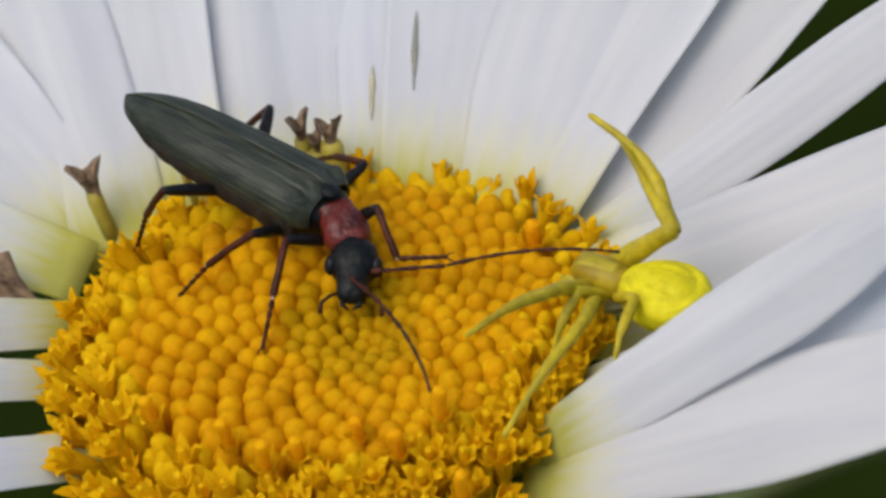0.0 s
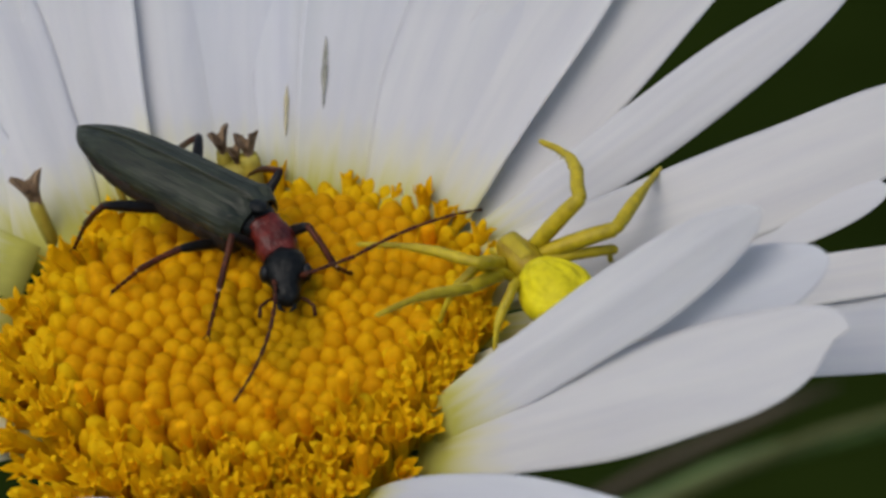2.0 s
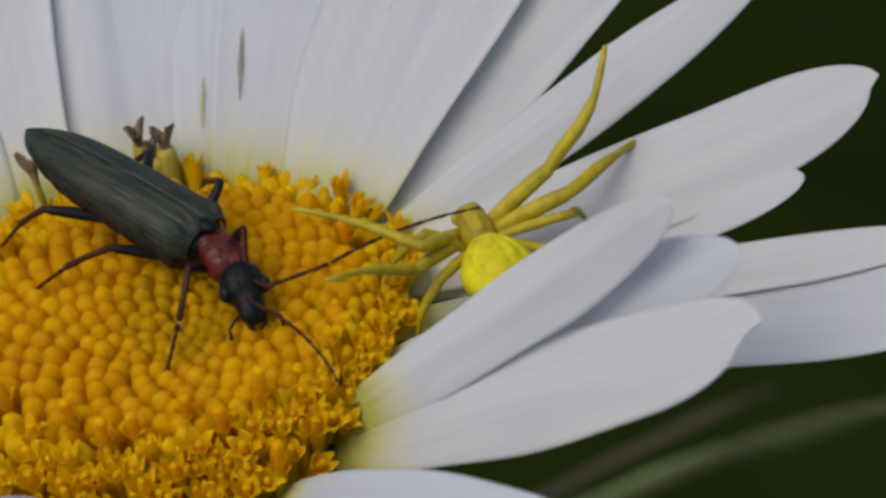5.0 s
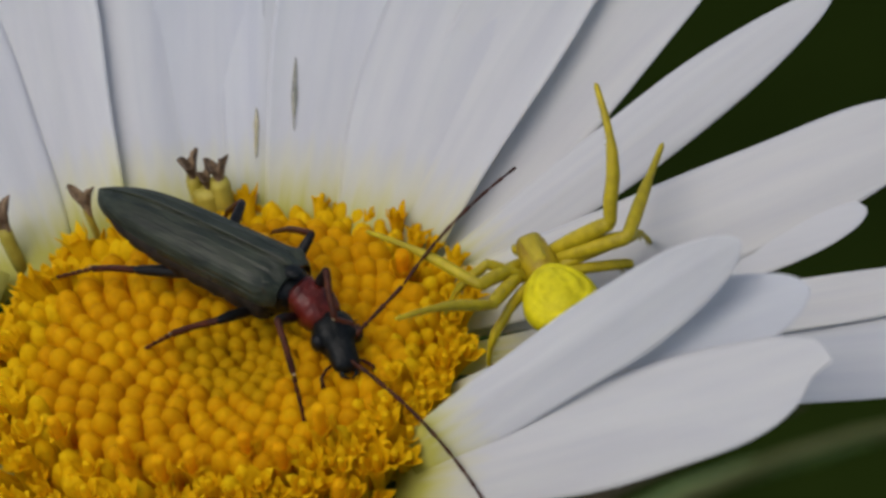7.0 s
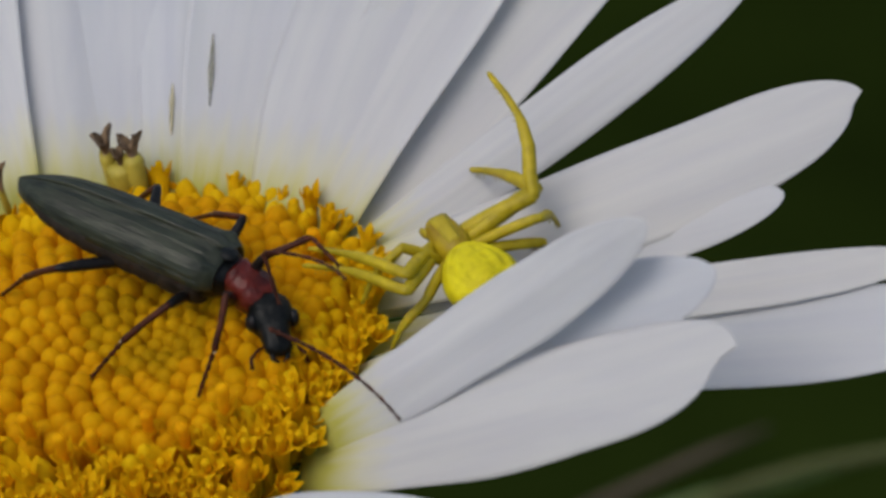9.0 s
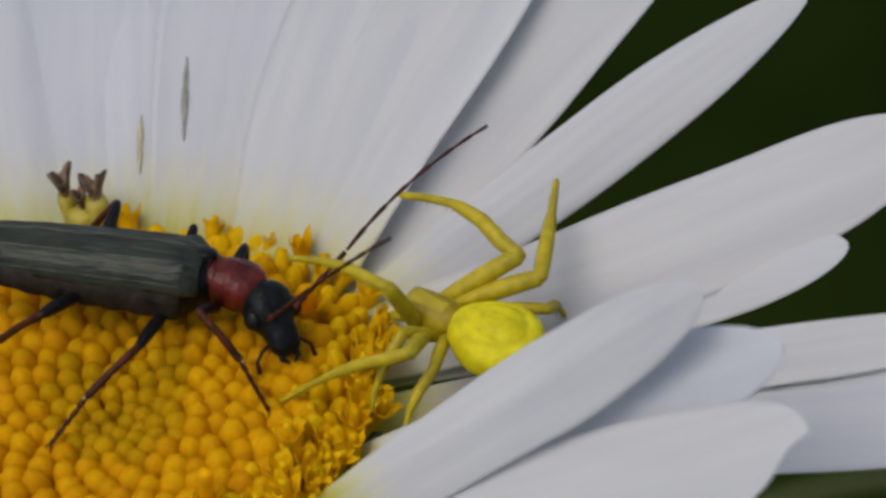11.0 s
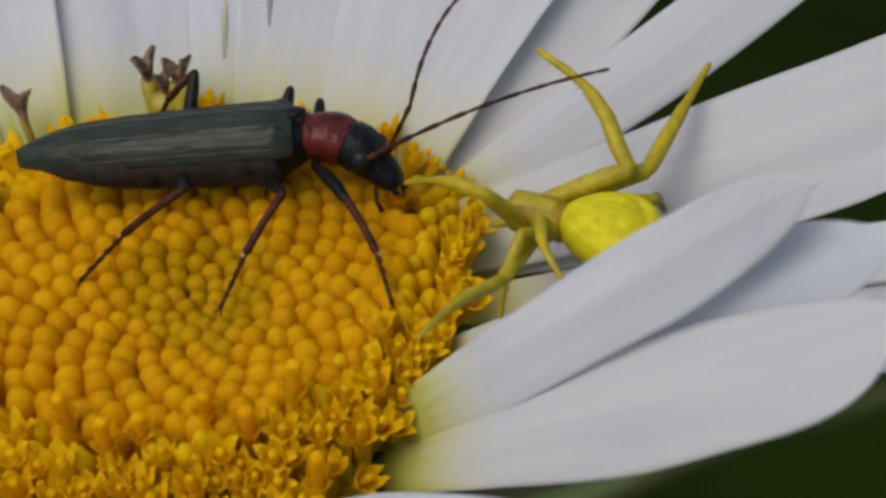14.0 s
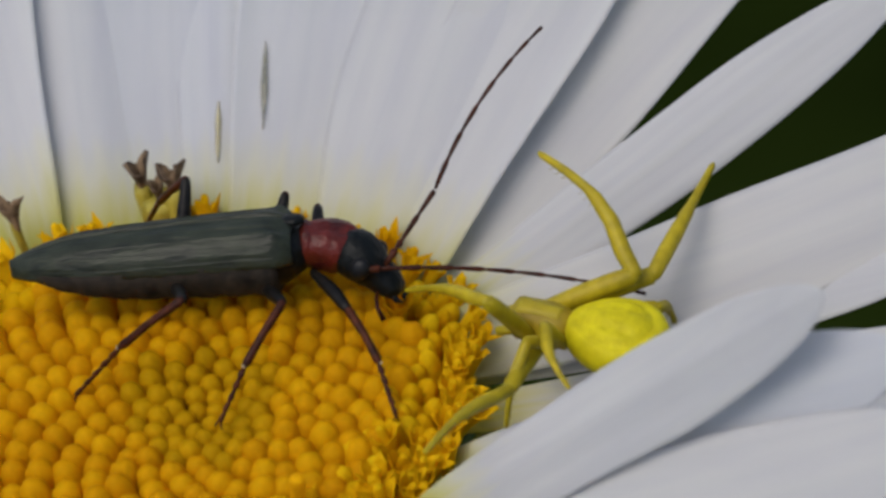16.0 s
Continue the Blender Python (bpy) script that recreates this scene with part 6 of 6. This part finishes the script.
    walk(shin, [
        (0, mm(1.90, 0.00, 0.00, 0.0, -20.0, 0.0)),
        (1, mm(1.90, 0.00, 0.00, 0.0, -20.0, 0.0)),
        (2, mm(1.90, 0.00, 0.00, -14.8, 52.2, 81.9)),
        (2.5, mm(1.90, 0.00, 0.00, -14.8, 52.2, 81.9)),
        (3.5, mm(1.90, 0.00, 0.00, -14.8, 52.2, 81.9)),
        (5.8, mm(1.90, 0.00, 0.00, 16.1, 51.3, 70.9)),
        (6.5, mm(1.90, 0.00, 0.00, 16.1, 51.3, 70.9)),
        (9, mm(1.90, 0.00, 0.00, 24.4, 51.6, 91.2)),
        (9.2, mm(1.90, 0.00, 0.00, 24.4, 51.6, 91.2)),
        (11.3, mm(1.90, 0.00, 0.00, -8.2, 51.2, 76.5)),
        (13, mm(1.90, 0.00, 0.00, -8.2, 51.2, 76.5)),
        (15, mm(1.90, 0.00, 0.00, -7.7, 56.8, 68.9)),
        (16, mm(1.90, 0.00, 0.00, -7.7, 56.8, 68.9)),
    ])
    leg, shin = spider_legs["right", 4]
    walk(leg, [
        (0, mm(-0.08, -0.42, -0.08, 0.0, 22.0, 172.0)),
        (3.5, mm(-0.08, -0.42, -0.08, 0.0, 22.0, 172.0)),
        (5.8, mm(-0.08, -0.42, -0.08, 0.0, 13.0, -94.5)),
        (6.5, mm(-0.08, -0.42, -0.08, 0.0, 13.0, -94.5)),
        (9, mm(-0.08, -0.42, -0.08, 0.0, 16.4, -99.3)),
        (9.2, mm(-0.08, -0.42, -0.08, 0.0, 16.4, -99.3)),
        (11.3, mm(-0.08, -0.42, -0.08, 0.0, 22.0, 172.0)),
        (16, mm(-0.08, -0.42, -0.08, 0.0, 22.0, 172.0)),
    ])
    walk(shin, [
        (0, mm(1.90, 0.00, 0.00, 0.0, -20.0, 0.0)),
        (3.5, mm(1.90, 0.00, 0.00, 0.0, -20.0, 0.0)),
        (5.8, mm(1.90, 0.00, 0.00, -21.2, 52.1, 82.0)),
        (6.5, mm(1.90, 0.00, 0.00, -21.2, 52.1, 82.0)),
        (9, mm(1.90, 0.00, 0.00, -26.1, 51.2, 82.1)),
        (9.2, mm(1.90, 0.00, 0.00, -26.1, 51.2, 82.1)),
        (11.3, mm(1.90, 0.00, 0.00, 0.0, -20.0, 0.0)),
        (16, mm(1.90, 0.00, 0.00, 0.0, -20.0, 0.0)),
    ])
    leg, shin = spider_legs["left", 1]
    walk(leg, [
        (0, mm(0.70, 0.42, -0.02, 0.0, -41.3, 104.4)),
        (0.5, mm(0.70, 0.42, -0.02, -5.8, -30.6, 114.2)),
        (1, mm(0.70, 0.42, -0.02, -13.3, -36.1, 127.8)),
        (1.5, mm(0.70, 0.42, -0.02, -11.5, -37.2, 124.7)),
        (2, mm(0.70, 0.42, -0.02, -18.0, -43.1, 134.8)),
        (2.5, mm(0.70, 0.42, -0.02, -24.5, -41.1, 144.4)),
        (3, mm(0.70, 0.42, -0.02, -18.2, -40.4, 134.8)),
        (3.5, mm(0.70, 0.42, -0.02, -10.6, -36.0, 122.6)),
        (5.8, mm(0.70, 0.42, -0.02, -21.2, -29.3, 142.1)),
        (6, mm(0.70, 0.42, -0.02, -10.0, -27.7, 118.9)),
        (6.5, mm(0.70, 0.42, -0.02, -20.5, -30.1, 140.4)),
        (7, mm(0.70, 0.42, -0.02, -17.0, -27.1, 133.1)),
        (7.5, mm(0.70, 0.42, -0.02, -25.6, -28.6, 151.5)),
        (8, mm(0.70, 0.42, -0.02, -21.0, -27.6, 141.6)),
        (8.5, mm(0.70, 0.42, -0.02, -17.6, -28.0, 134.3)),
        (9, mm(0.70, 0.42, -0.02, -19.3, -23.8, 138.3)),
        (9.2, mm(0.70, 0.42, -0.02, -19.8, -27.5, 139.5)),
        (11.3, mm(0.70, 0.42, -0.02, 12.2, -68.0, 99.5)),
        (11.5, mm(0.70, 0.42, -0.02, 5.8, -66.0, 106.4)),
        (12, mm(0.70, 0.42, -0.02, 14.4, -69.3, 97.1)),
        (12.5, mm(0.70, 0.42, -0.02, -6.9, -62.6, 120.4)),
        (13, mm(0.70, 0.42, -0.02, 28.7, -62.9, 80.7)),
        (13.5, mm(0.70, 0.42, -0.02, 27.3, -60.9, 82.2)),
        (14, mm(0.70, 0.42, -0.02, 33.1, -62.6, 75.6)),
        (16, mm(0.70, 0.42, -0.02, 33.1, -62.6, 75.6)),
    ])
    walk(shin, [
        (0, mm(2.20, 0.00, 0.00, -9.9, 17.3, -13.9)),
        (0.5, mm(2.20, 0.00, 0.00, -9.1, -0.9, -8.1)),
        (0.75, mm(2.20, 0.00, 0.00, -14.8, 13.1, -58.1)),
        (1, mm(2.20, 0.00, 0.00, -29.9, 17.4, -111.4)),
        (1.5, mm(2.20, 0.00, 0.00, -28.7, 15.4, -107.1)),
        (2, mm(2.20, 0.00, 0.00, -26.8, 11.4, -99.0)),
        (2.5, mm(2.20, 0.00, 0.00, -26.7, 8.2, -98.5)),
        (3, mm(2.20, 0.00, 0.00, -26.3, 8.8, -95.6)),
        (3.5, mm(2.20, 0.00, 0.00, -25.7, 11.3, -92.4)),
        (5.8, mm(2.20, 0.00, 0.00, -22.3, 5.5, -69.1)),
        (6, mm(2.20, 0.00, 0.00, -22.5, 14.5, -70.4)),
        (6.5, mm(2.20, 0.00, 0.00, -22.2, 6.2, -68.8)),
        (7, mm(2.20, 0.00, 0.00, -24.7, 5.7, -92.8)),
        (7.5, mm(2.20, 0.00, 0.00, -29.0, 4.7, -137.9)),
        (8, mm(2.20, 0.00, 0.00, -24.9, 20.7, -119.4)),
        (8.5, mm(2.20, 0.00, 0.00, -23.0, 19.4, -113.8)),
        (9, mm(2.20, 0.00, 0.00, -24.5, 17.1, -118.7)),
        (9.2, mm(2.20, 0.00, 0.00, -25.3, 18.5, -121.2)),
        (11.3, mm(2.20, 0.00, 0.00, -25.5, -23.2, -115.3)),
        (11.5, mm(2.20, 0.00, 0.00, -24.1, -19.9, -119.3)),
        (12, mm(2.20, 0.00, 0.00, -23.2, -24.3, -121.6)),
        (12.5, mm(2.20, 0.00, 0.00, -20.6, -18.6, -128.6)),
        (13, mm(2.20, 0.00, 0.00, -25.6, -20.3, -113.7)),
        (13.5, mm(2.20, 0.00, 0.00, -23.2, -21.0, -120.7)),
        (14, mm(2.20, 0.00, 0.00, -22.2, -25.1, -123.2)),
        (16, mm(2.20, 0.00, 0.00, -22.2, -25.1, -123.2)),
    ])
    leg, shin = spider_legs["left", 2]
    walk(leg, [
        (0, mm(0.40, 0.52, -0.04, 0.0, -26.8, 119.1)),
        (0.5, mm(0.40, 0.52, -0.04, -2.9, -21.3, 126.0)),
        (1, mm(0.40, 0.52, -0.04, -1.8, -29.4, 123.6)),
        (1.5, mm(0.40, 0.52, -0.04, -2.3, -25.9, 124.6)),
        (2, mm(0.40, 0.52, -0.04, -1.3, -30.0, 122.6)),
        (2.5, mm(0.40, 0.52, -0.04, -1.0, -28.2, 121.8)),
        (3, mm(0.40, 0.52, -0.04, -1.3, -26.3, 122.5)),
        (3.5, mm(0.40, 0.52, -0.04, -4.3, -22.4, 129.9)),
        (5.8, mm(0.40, 0.52, -0.04, -4.4, -19.1, 130.1)),
        (6, mm(0.40, 0.52, -0.04, -4.7, -16.6, 131.2)),
        (6.5, mm(0.40, 0.52, -0.04, -6.0, -19.2, 135.3)),
        (7, mm(0.40, 0.52, -0.04, -8.3, -20.1, 142.1)),
        (7.5, mm(0.40, 0.52, -0.04, -7.8, -16.4, 140.6)),
        (8, mm(0.40, 0.52, -0.04, -8.7, -16.4, 143.7)),
        (8.5, mm(0.40, 0.52, -0.04, -5.3, -17.5, 132.1)),
        (9, mm(0.40, 0.52, -0.04, -6.5, -17.4, 136.3)),
        (9.2, mm(0.40, 0.52, -0.04, -7.5, -19.1, 139.4)),
        (11.3, mm(0.40, 0.52, -0.04, 3.0, -32.9, 115.8)),
        (11.5, mm(0.40, 0.52, -0.04, 5.4, -29.9, 111.2)),
        (12, mm(0.40, 0.52, -0.04, 8.0, -25.3, 105.7)),
        (12.5, mm(0.40, 0.52, -0.04, 5.9, -21.9, 110.9)),
        (13, mm(0.40, 0.52, -0.04, 9.2, -19.0, 101.5)),
        (13.5, mm(0.40, 0.52, -0.04, 8.9, -20.4, 102.2)),
        (14, mm(0.40, 0.52, -0.04, 10.7, -17.6, 96.7)),
        (16, mm(0.40, 0.52, -0.04, 10.7, -17.6, 96.7)),
    ])
    walk(shin, [
        (0, mm(2.20, 0.00, 0.00, -15.7, 32.8, -36.3)),
        (0.5, mm(2.20, 0.00, 0.00, -10.9, 20.8, -25.6)),
        (1, mm(2.20, 0.00, 0.00, -12.0, 18.4, -28.9)),
        (1.5, mm(2.20, 0.00, 0.00, -9.8, 0.3, -15.5)),
        (2, mm(2.20, 0.00, 0.00, -9.7, 2.9, -12.7)),
        (2.5, mm(2.20, 0.00, 0.00, -9.6, -0.2, -9.2)),
        (3, mm(2.20, 0.00, 0.00, -10.5, -11.6, -0.3)),
        (3.5, mm(2.20, 0.00, 0.00, -8.7, -13.4, -8.7)),
        (5.8, mm(2.20, 0.00, 0.00, -8.9, -13.9, -7.8)),
        (6, mm(2.20, 0.00, 0.00, -9.1, -17.6, -7.4)),
        (6.5, mm(2.20, 0.00, 0.00, -6.5, -13.7, -16.8)),
        (7, mm(2.20, 0.00, 0.00, -5.2, -11.0, -23.0)),
        (7.5, mm(2.20, 0.00, 0.00, -3.2, -14.5, -32.0)),
        (7.75, mm(2.20, 0.00, 0.00, 4.4, -4.2, -76.0)),
        (8, mm(2.20, 0.00, 0.00, 2.7, 8.4, -118.8)),
        (8.5, mm(2.20, 0.00, 0.00, 3.2, 12.2, -116.4)),
        (9, mm(2.20, 0.00, 0.00, 3.9, 8.4, -112.4)),
        (9.2, mm(2.20, 0.00, 0.00, 4.2, 7.6, -110.4)),
        (11.3, mm(2.20, 0.00, 0.00, 4.6, 20.9, -108.8)),
        (11.5, mm(2.20, 0.00, 0.00, 3.4, 25.6, -111.7)),
        (11.75, mm(2.20, 0.00, 0.00, 26.2, 20.0, -56.8)),
        (12, mm(2.20, 0.00, 0.00, 35.2, 0.2, -9.3)),
        (12.5, mm(2.20, 0.00, 0.00, 35.2, -2.6, -11.8)),
        (13, mm(2.20, 0.00, 0.00, 35.2, -7.1, -12.1)),
        (13.5, mm(2.20, 0.00, 0.00, 34.9, -3.1, -8.6)),
        (14, mm(2.20, 0.00, 0.00, 34.9, -6.9, -8.4)),
        (16, mm(2.20, 0.00, 0.00, 34.9, -6.9, -8.4)),
    ])
    leg, shin = spider_legs["left", 3]
    walk(leg, [
        (0, mm(0.12, 0.50, -0.06, 0.0, -45.8, 85.1)),
        (0.5, mm(0.12, 0.50, -0.06, -0.6, -45.8, 85.9)),
        (1, mm(0.12, 0.50, -0.06, 0.8, -45.8, 83.9)),
        (1.5, mm(0.12, 0.50, -0.06, -0.6, -45.8, 85.9)),
        (2, mm(0.12, 0.50, -0.06, 0.6, -45.8, 84.2)),
        (2.5, mm(0.12, 0.50, -0.06, -0.8, -45.8, 86.1)),
        (3, mm(0.12, 0.50, -0.06, 0.7, -45.8, 84.1)),
        (3.5, mm(0.12, 0.50, -0.06, -0.3, -45.8, 85.5)),
        (5.8, mm(0.12, 0.50, -0.06, 0.3, -45.8, 84.7)),
        (6, mm(0.12, 0.50, -0.06, 0.6, -45.8, 84.3)),
        (6.5, mm(0.12, 0.50, -0.06, -0.3, -45.8, 85.5)),
        (7, mm(0.12, 0.50, -0.06, -0.2, -45.8, 85.3)),
        (7.5, mm(0.12, 0.50, -0.06, 0.2, -45.8, 84.8)),
        (8, mm(0.12, 0.50, -0.06, -0.5, -45.8, 85.7)),
        (8.5, mm(0.12, 0.50, -0.06, 0.2, -45.8, 84.8)),
        (9, mm(0.12, 0.50, -0.06, 0.3, -45.8, 84.6)),
        (9.2, mm(0.12, 0.50, -0.06, 0.6, -45.8, 84.3)),
        (11.3, mm(0.12, 0.50, -0.06, -0.6, -45.8, 85.9)),
        (11.5, mm(0.12, 0.50, -0.06, 0.0, -45.8, 85.1)),
        (12, mm(0.12, 0.50, -0.06, 0.3, -45.8, 84.6)),
        (12.5, mm(0.12, 0.50, -0.06, 0.5, -45.8, 84.4)),
        (13, mm(0.12, 0.50, -0.06, 0.2, -45.8, 84.8)),
        (13.5, mm(0.12, 0.50, -0.06, 0.6, -45.8, 84.2)),
        (14, mm(0.12, 0.50, -0.06, 0.5, -45.8, 84.4)),
        (16, mm(0.12, 0.50, -0.06, 0.5, -45.8, 84.4)),
    ])
    walk(shin, [
        (0, mm(1.30, 0.00, 0.00, -1.7, 88.2, -1.8)),
        (0.5, mm(1.30, 0.00, 0.00, -15.1, 88.2, -15.1)),
        (1, mm(1.30, 0.00, 0.00, 16.1, 88.2, 16.1)),
        (1.5, mm(1.30, 0.00, 0.00, -14.6, 88.2, -14.7)),
        (2, mm(1.30, 0.00, 0.00, 12.6, 88.2, 12.6)),
        (2.5, mm(1.30, 0.00, 0.00, -18.1, 88.1, -18.2)),
        (3, mm(1.30, 0.00, 0.00, 13.2, 88.2, 13.1)),
        (3.5, mm(1.30, 0.00, 0.00, -8.2, 88.2, -8.2)),
        (5.8, mm(1.30, 0.00, 0.00, 4.3, 88.2, 4.2)),
        (6, mm(1.30, 0.00, 0.00, 10.7, 88.2, 10.6)),
        (6.5, mm(1.30, 0.00, 0.00, -7.9, 88.2, -8.0)),
        (7, mm(1.30, 0.00, 0.00, -6.0, 88.2, -6.0)),
        (7.5, mm(1.30, 0.00, 0.00, 2.3, 88.2, 2.2)),
        (8, mm(1.30, 0.00, 0.00, -12.3, 88.2, -12.4)),
        (8.5, mm(1.30, 0.00, 0.00, 2.8, 88.2, 2.7)),
        (9, mm(1.30, 0.00, 0.00, 5.3, 88.2, 5.2)),
        (9.2, mm(1.30, 0.00, 0.00, 11.0, 88.2, 10.9)),
        (11.3, mm(1.30, 0.00, 0.00, -15.0, 88.2, -15.1)),
        (11.5, mm(1.30, 0.00, 0.00, -1.3, 88.2, -1.4)),
        (12, mm(1.30, 0.00, 0.00, 5.4, 88.2, 5.4)),
        (12.5, mm(1.30, 0.00, 0.00, 9.9, 88.2, 9.8)),
        (13, mm(1.30, 0.00, 0.00, 2.8, 88.2, 2.7)),
        (13.5, mm(1.30, 0.00, 0.00, 12.0, 88.2, 12.0)),
        (14, mm(1.30, 0.00, 0.00, 8.8, 88.2, 8.7)),
        (16, mm(1.30, 0.00, 0.00, 8.8, 88.2, 8.7)),
    ])
    leg, shin = spider_legs["left", 4]
    walk(leg, [
        (0, mm(-0.08, 0.42, -0.08, 0.0, -33.5, 153.5)),
        (0.5, mm(-0.08, 0.42, -0.08, -6.6, -37.8, 164.8)),
        (1, mm(-0.08, 0.42, -0.08, -0.1, -34.2, 153.7)),
        (1.5, mm(-0.08, 0.42, -0.08, 4.6, -31.7, 145.2)),
        (2, mm(-0.08, 0.42, -0.08, 5.4, -31.3, 143.7)),
        (2.5, mm(-0.08, 0.42, -0.08, 9.1, -22.3, 135.5)),
        (3, mm(-0.08, 0.42, -0.08, 10.5, -4.4, 129.3)),
        (3.5, mm(-0.08, 0.42, -0.08, 9.6, 12.4, 117.0)),
        (5.8, mm(-0.08, 0.42, -0.08, 10.6, -5.3, 132.7)),
        (6, mm(-0.08, 0.42, -0.08, 10.4, -4.4, 135.7)),
        (6.5, mm(-0.08, 0.42, -0.08, 10.6, -5.8, 132.7)),
        (7, mm(-0.08, 0.42, -0.08, 10.6, -6.5, 133.1)),
        (7.5, mm(-0.08, 0.42, -0.08, 10.9, -1.1, 129.1)),
        (8, mm(-0.08, 0.42, -0.08, 10.9, -1.7, 126.6)),
        (8.5, mm(-0.08, 0.42, -0.08, 10.9, 1.2, 124.6)),
        (9, mm(-0.08, 0.42, -0.08, 11.1, 3.7, 128.3)),
        (9.2, mm(-0.08, 0.42, -0.08, 11.1, 2.2, 127.3)),
        (11.3, mm(-0.08, 0.42, -0.08, 13.5, -27.1, 116.2)),
        (11.5, mm(-0.08, 0.42, -0.08, 14.4, -54.0, 114.9)),
        (12, mm(-0.08, 0.42, -0.08, 22.2, -59.4, 105.6)),
        (12.5, mm(-0.08, 0.42, -0.08, 31.0, -57.7, 95.3)),
        (13, mm(-0.08, 0.42, -0.08, 36.2, -57.9, 89.1)),
        (13.5, mm(-0.08, 0.42, -0.08, 29.5, -63.2, 96.8)),
        (14, mm(-0.08, 0.42, -0.08, 34.1, -61.9, 91.7)),
        (16, mm(-0.08, 0.42, -0.08, 34.1, -61.9, 91.7)),
    ])
    walk(shin, [
        (0, mm(1.30, 0.00, 0.00, -33.1, 37.7, -68.1)),
        (0.5, mm(1.30, 0.00, 0.00, -32.0, 42.7, -66.3)),
        (1, mm(1.30, 0.00, 0.00, -29.4, 49.9, -62.7)),
        (1.5, mm(1.30, 0.00, 0.00, -24.9, 57.0, -57.1)),
        (2, mm(1.30, 0.00, 0.00, -21.2, 60.7, -52.8)),
        (2.5, mm(1.30, 0.00, 0.00, -21.2, 60.7, -52.8)),
        (3, mm(1.30, 0.00, 0.00, -16.8, 54.5, -47.6)),
        (3.5, mm(1.30, 0.00, 0.00, 11.4, 33.5, -8.5)),
        (5.8, mm(1.30, 0.00, 0.00, -17.3, 56.2, -47.6)),
        (6, mm(1.30, 0.00, 0.00, -18.2, 54.8, -48.8)),
        (6.5, mm(1.30, 0.00, 0.00, -20.4, 55.6, -51.4)),
        (7, mm(1.30, 0.00, 0.00, -21.6, 57.6, -52.8)),
        (7.5, mm(1.30, 0.00, 0.00, -15.6, 48.0, -45.4)),
        (8, mm(1.30, 0.00, 0.00, -18.2, 43.9, -48.9)),
        (8.5, mm(1.30, 0.00, 0.00, -16.3, 40.7, -46.1)),
        (9, mm(1.30, 0.00, 0.00, -18.0, 35.6, -48.9)),
        (9.2, mm(1.30, 0.00, 0.00, -17.1, 37.9, -47.4)),
        (11.3, mm(1.30, 0.00, 0.00, -27.8, 49.9, -62.7)),
        (11.5, mm(1.30, 0.00, 0.00, 30.2, 72.8, 0.8)),
        (12, mm(1.30, 0.00, 0.00, 69.5, 66.4, 42.5)),
        (12.5, mm(1.30, 0.00, 0.00, 77.5, 61.7, 51.4)),
        (13, mm(1.30, 0.00, 0.00, 71.6, 65.4, 44.7)),
        (13.5, mm(1.30, 0.00, 0.00, 58.2, 70.0, 30.3)),
        (14, mm(1.30, 0.00, 0.00, 44.0, 72.2, 15.3)),
        (16, mm(1.30, 0.00, 0.00, 44.0, 72.2, 15.3)),
    ])
    for blade in blades:
        walk(blade, [
            (0, mm(0.12, 0.32, 0.36)),
            (1.5, mm(0.14, 0.38, 0.44)),
            (2.5, mm(-0.00, -0.00, -0.00)),
            (3.5, mm(-0.00, -0.00, -0.00)),
            (6, mm(-0.44, -1.22, -1.39)),
            (6.5, mm(-0.28, -0.77, -0.88)),
            (8.5, mm(-0.71, -1.98, -2.26)),
            (9, mm(-0.71, -1.98, -2.26)),
            (12.5, mm(-0.78, -2.18, -2.48)),
            (16, mm(-0.78, -2.18, -2.48)),
        ])


motions()
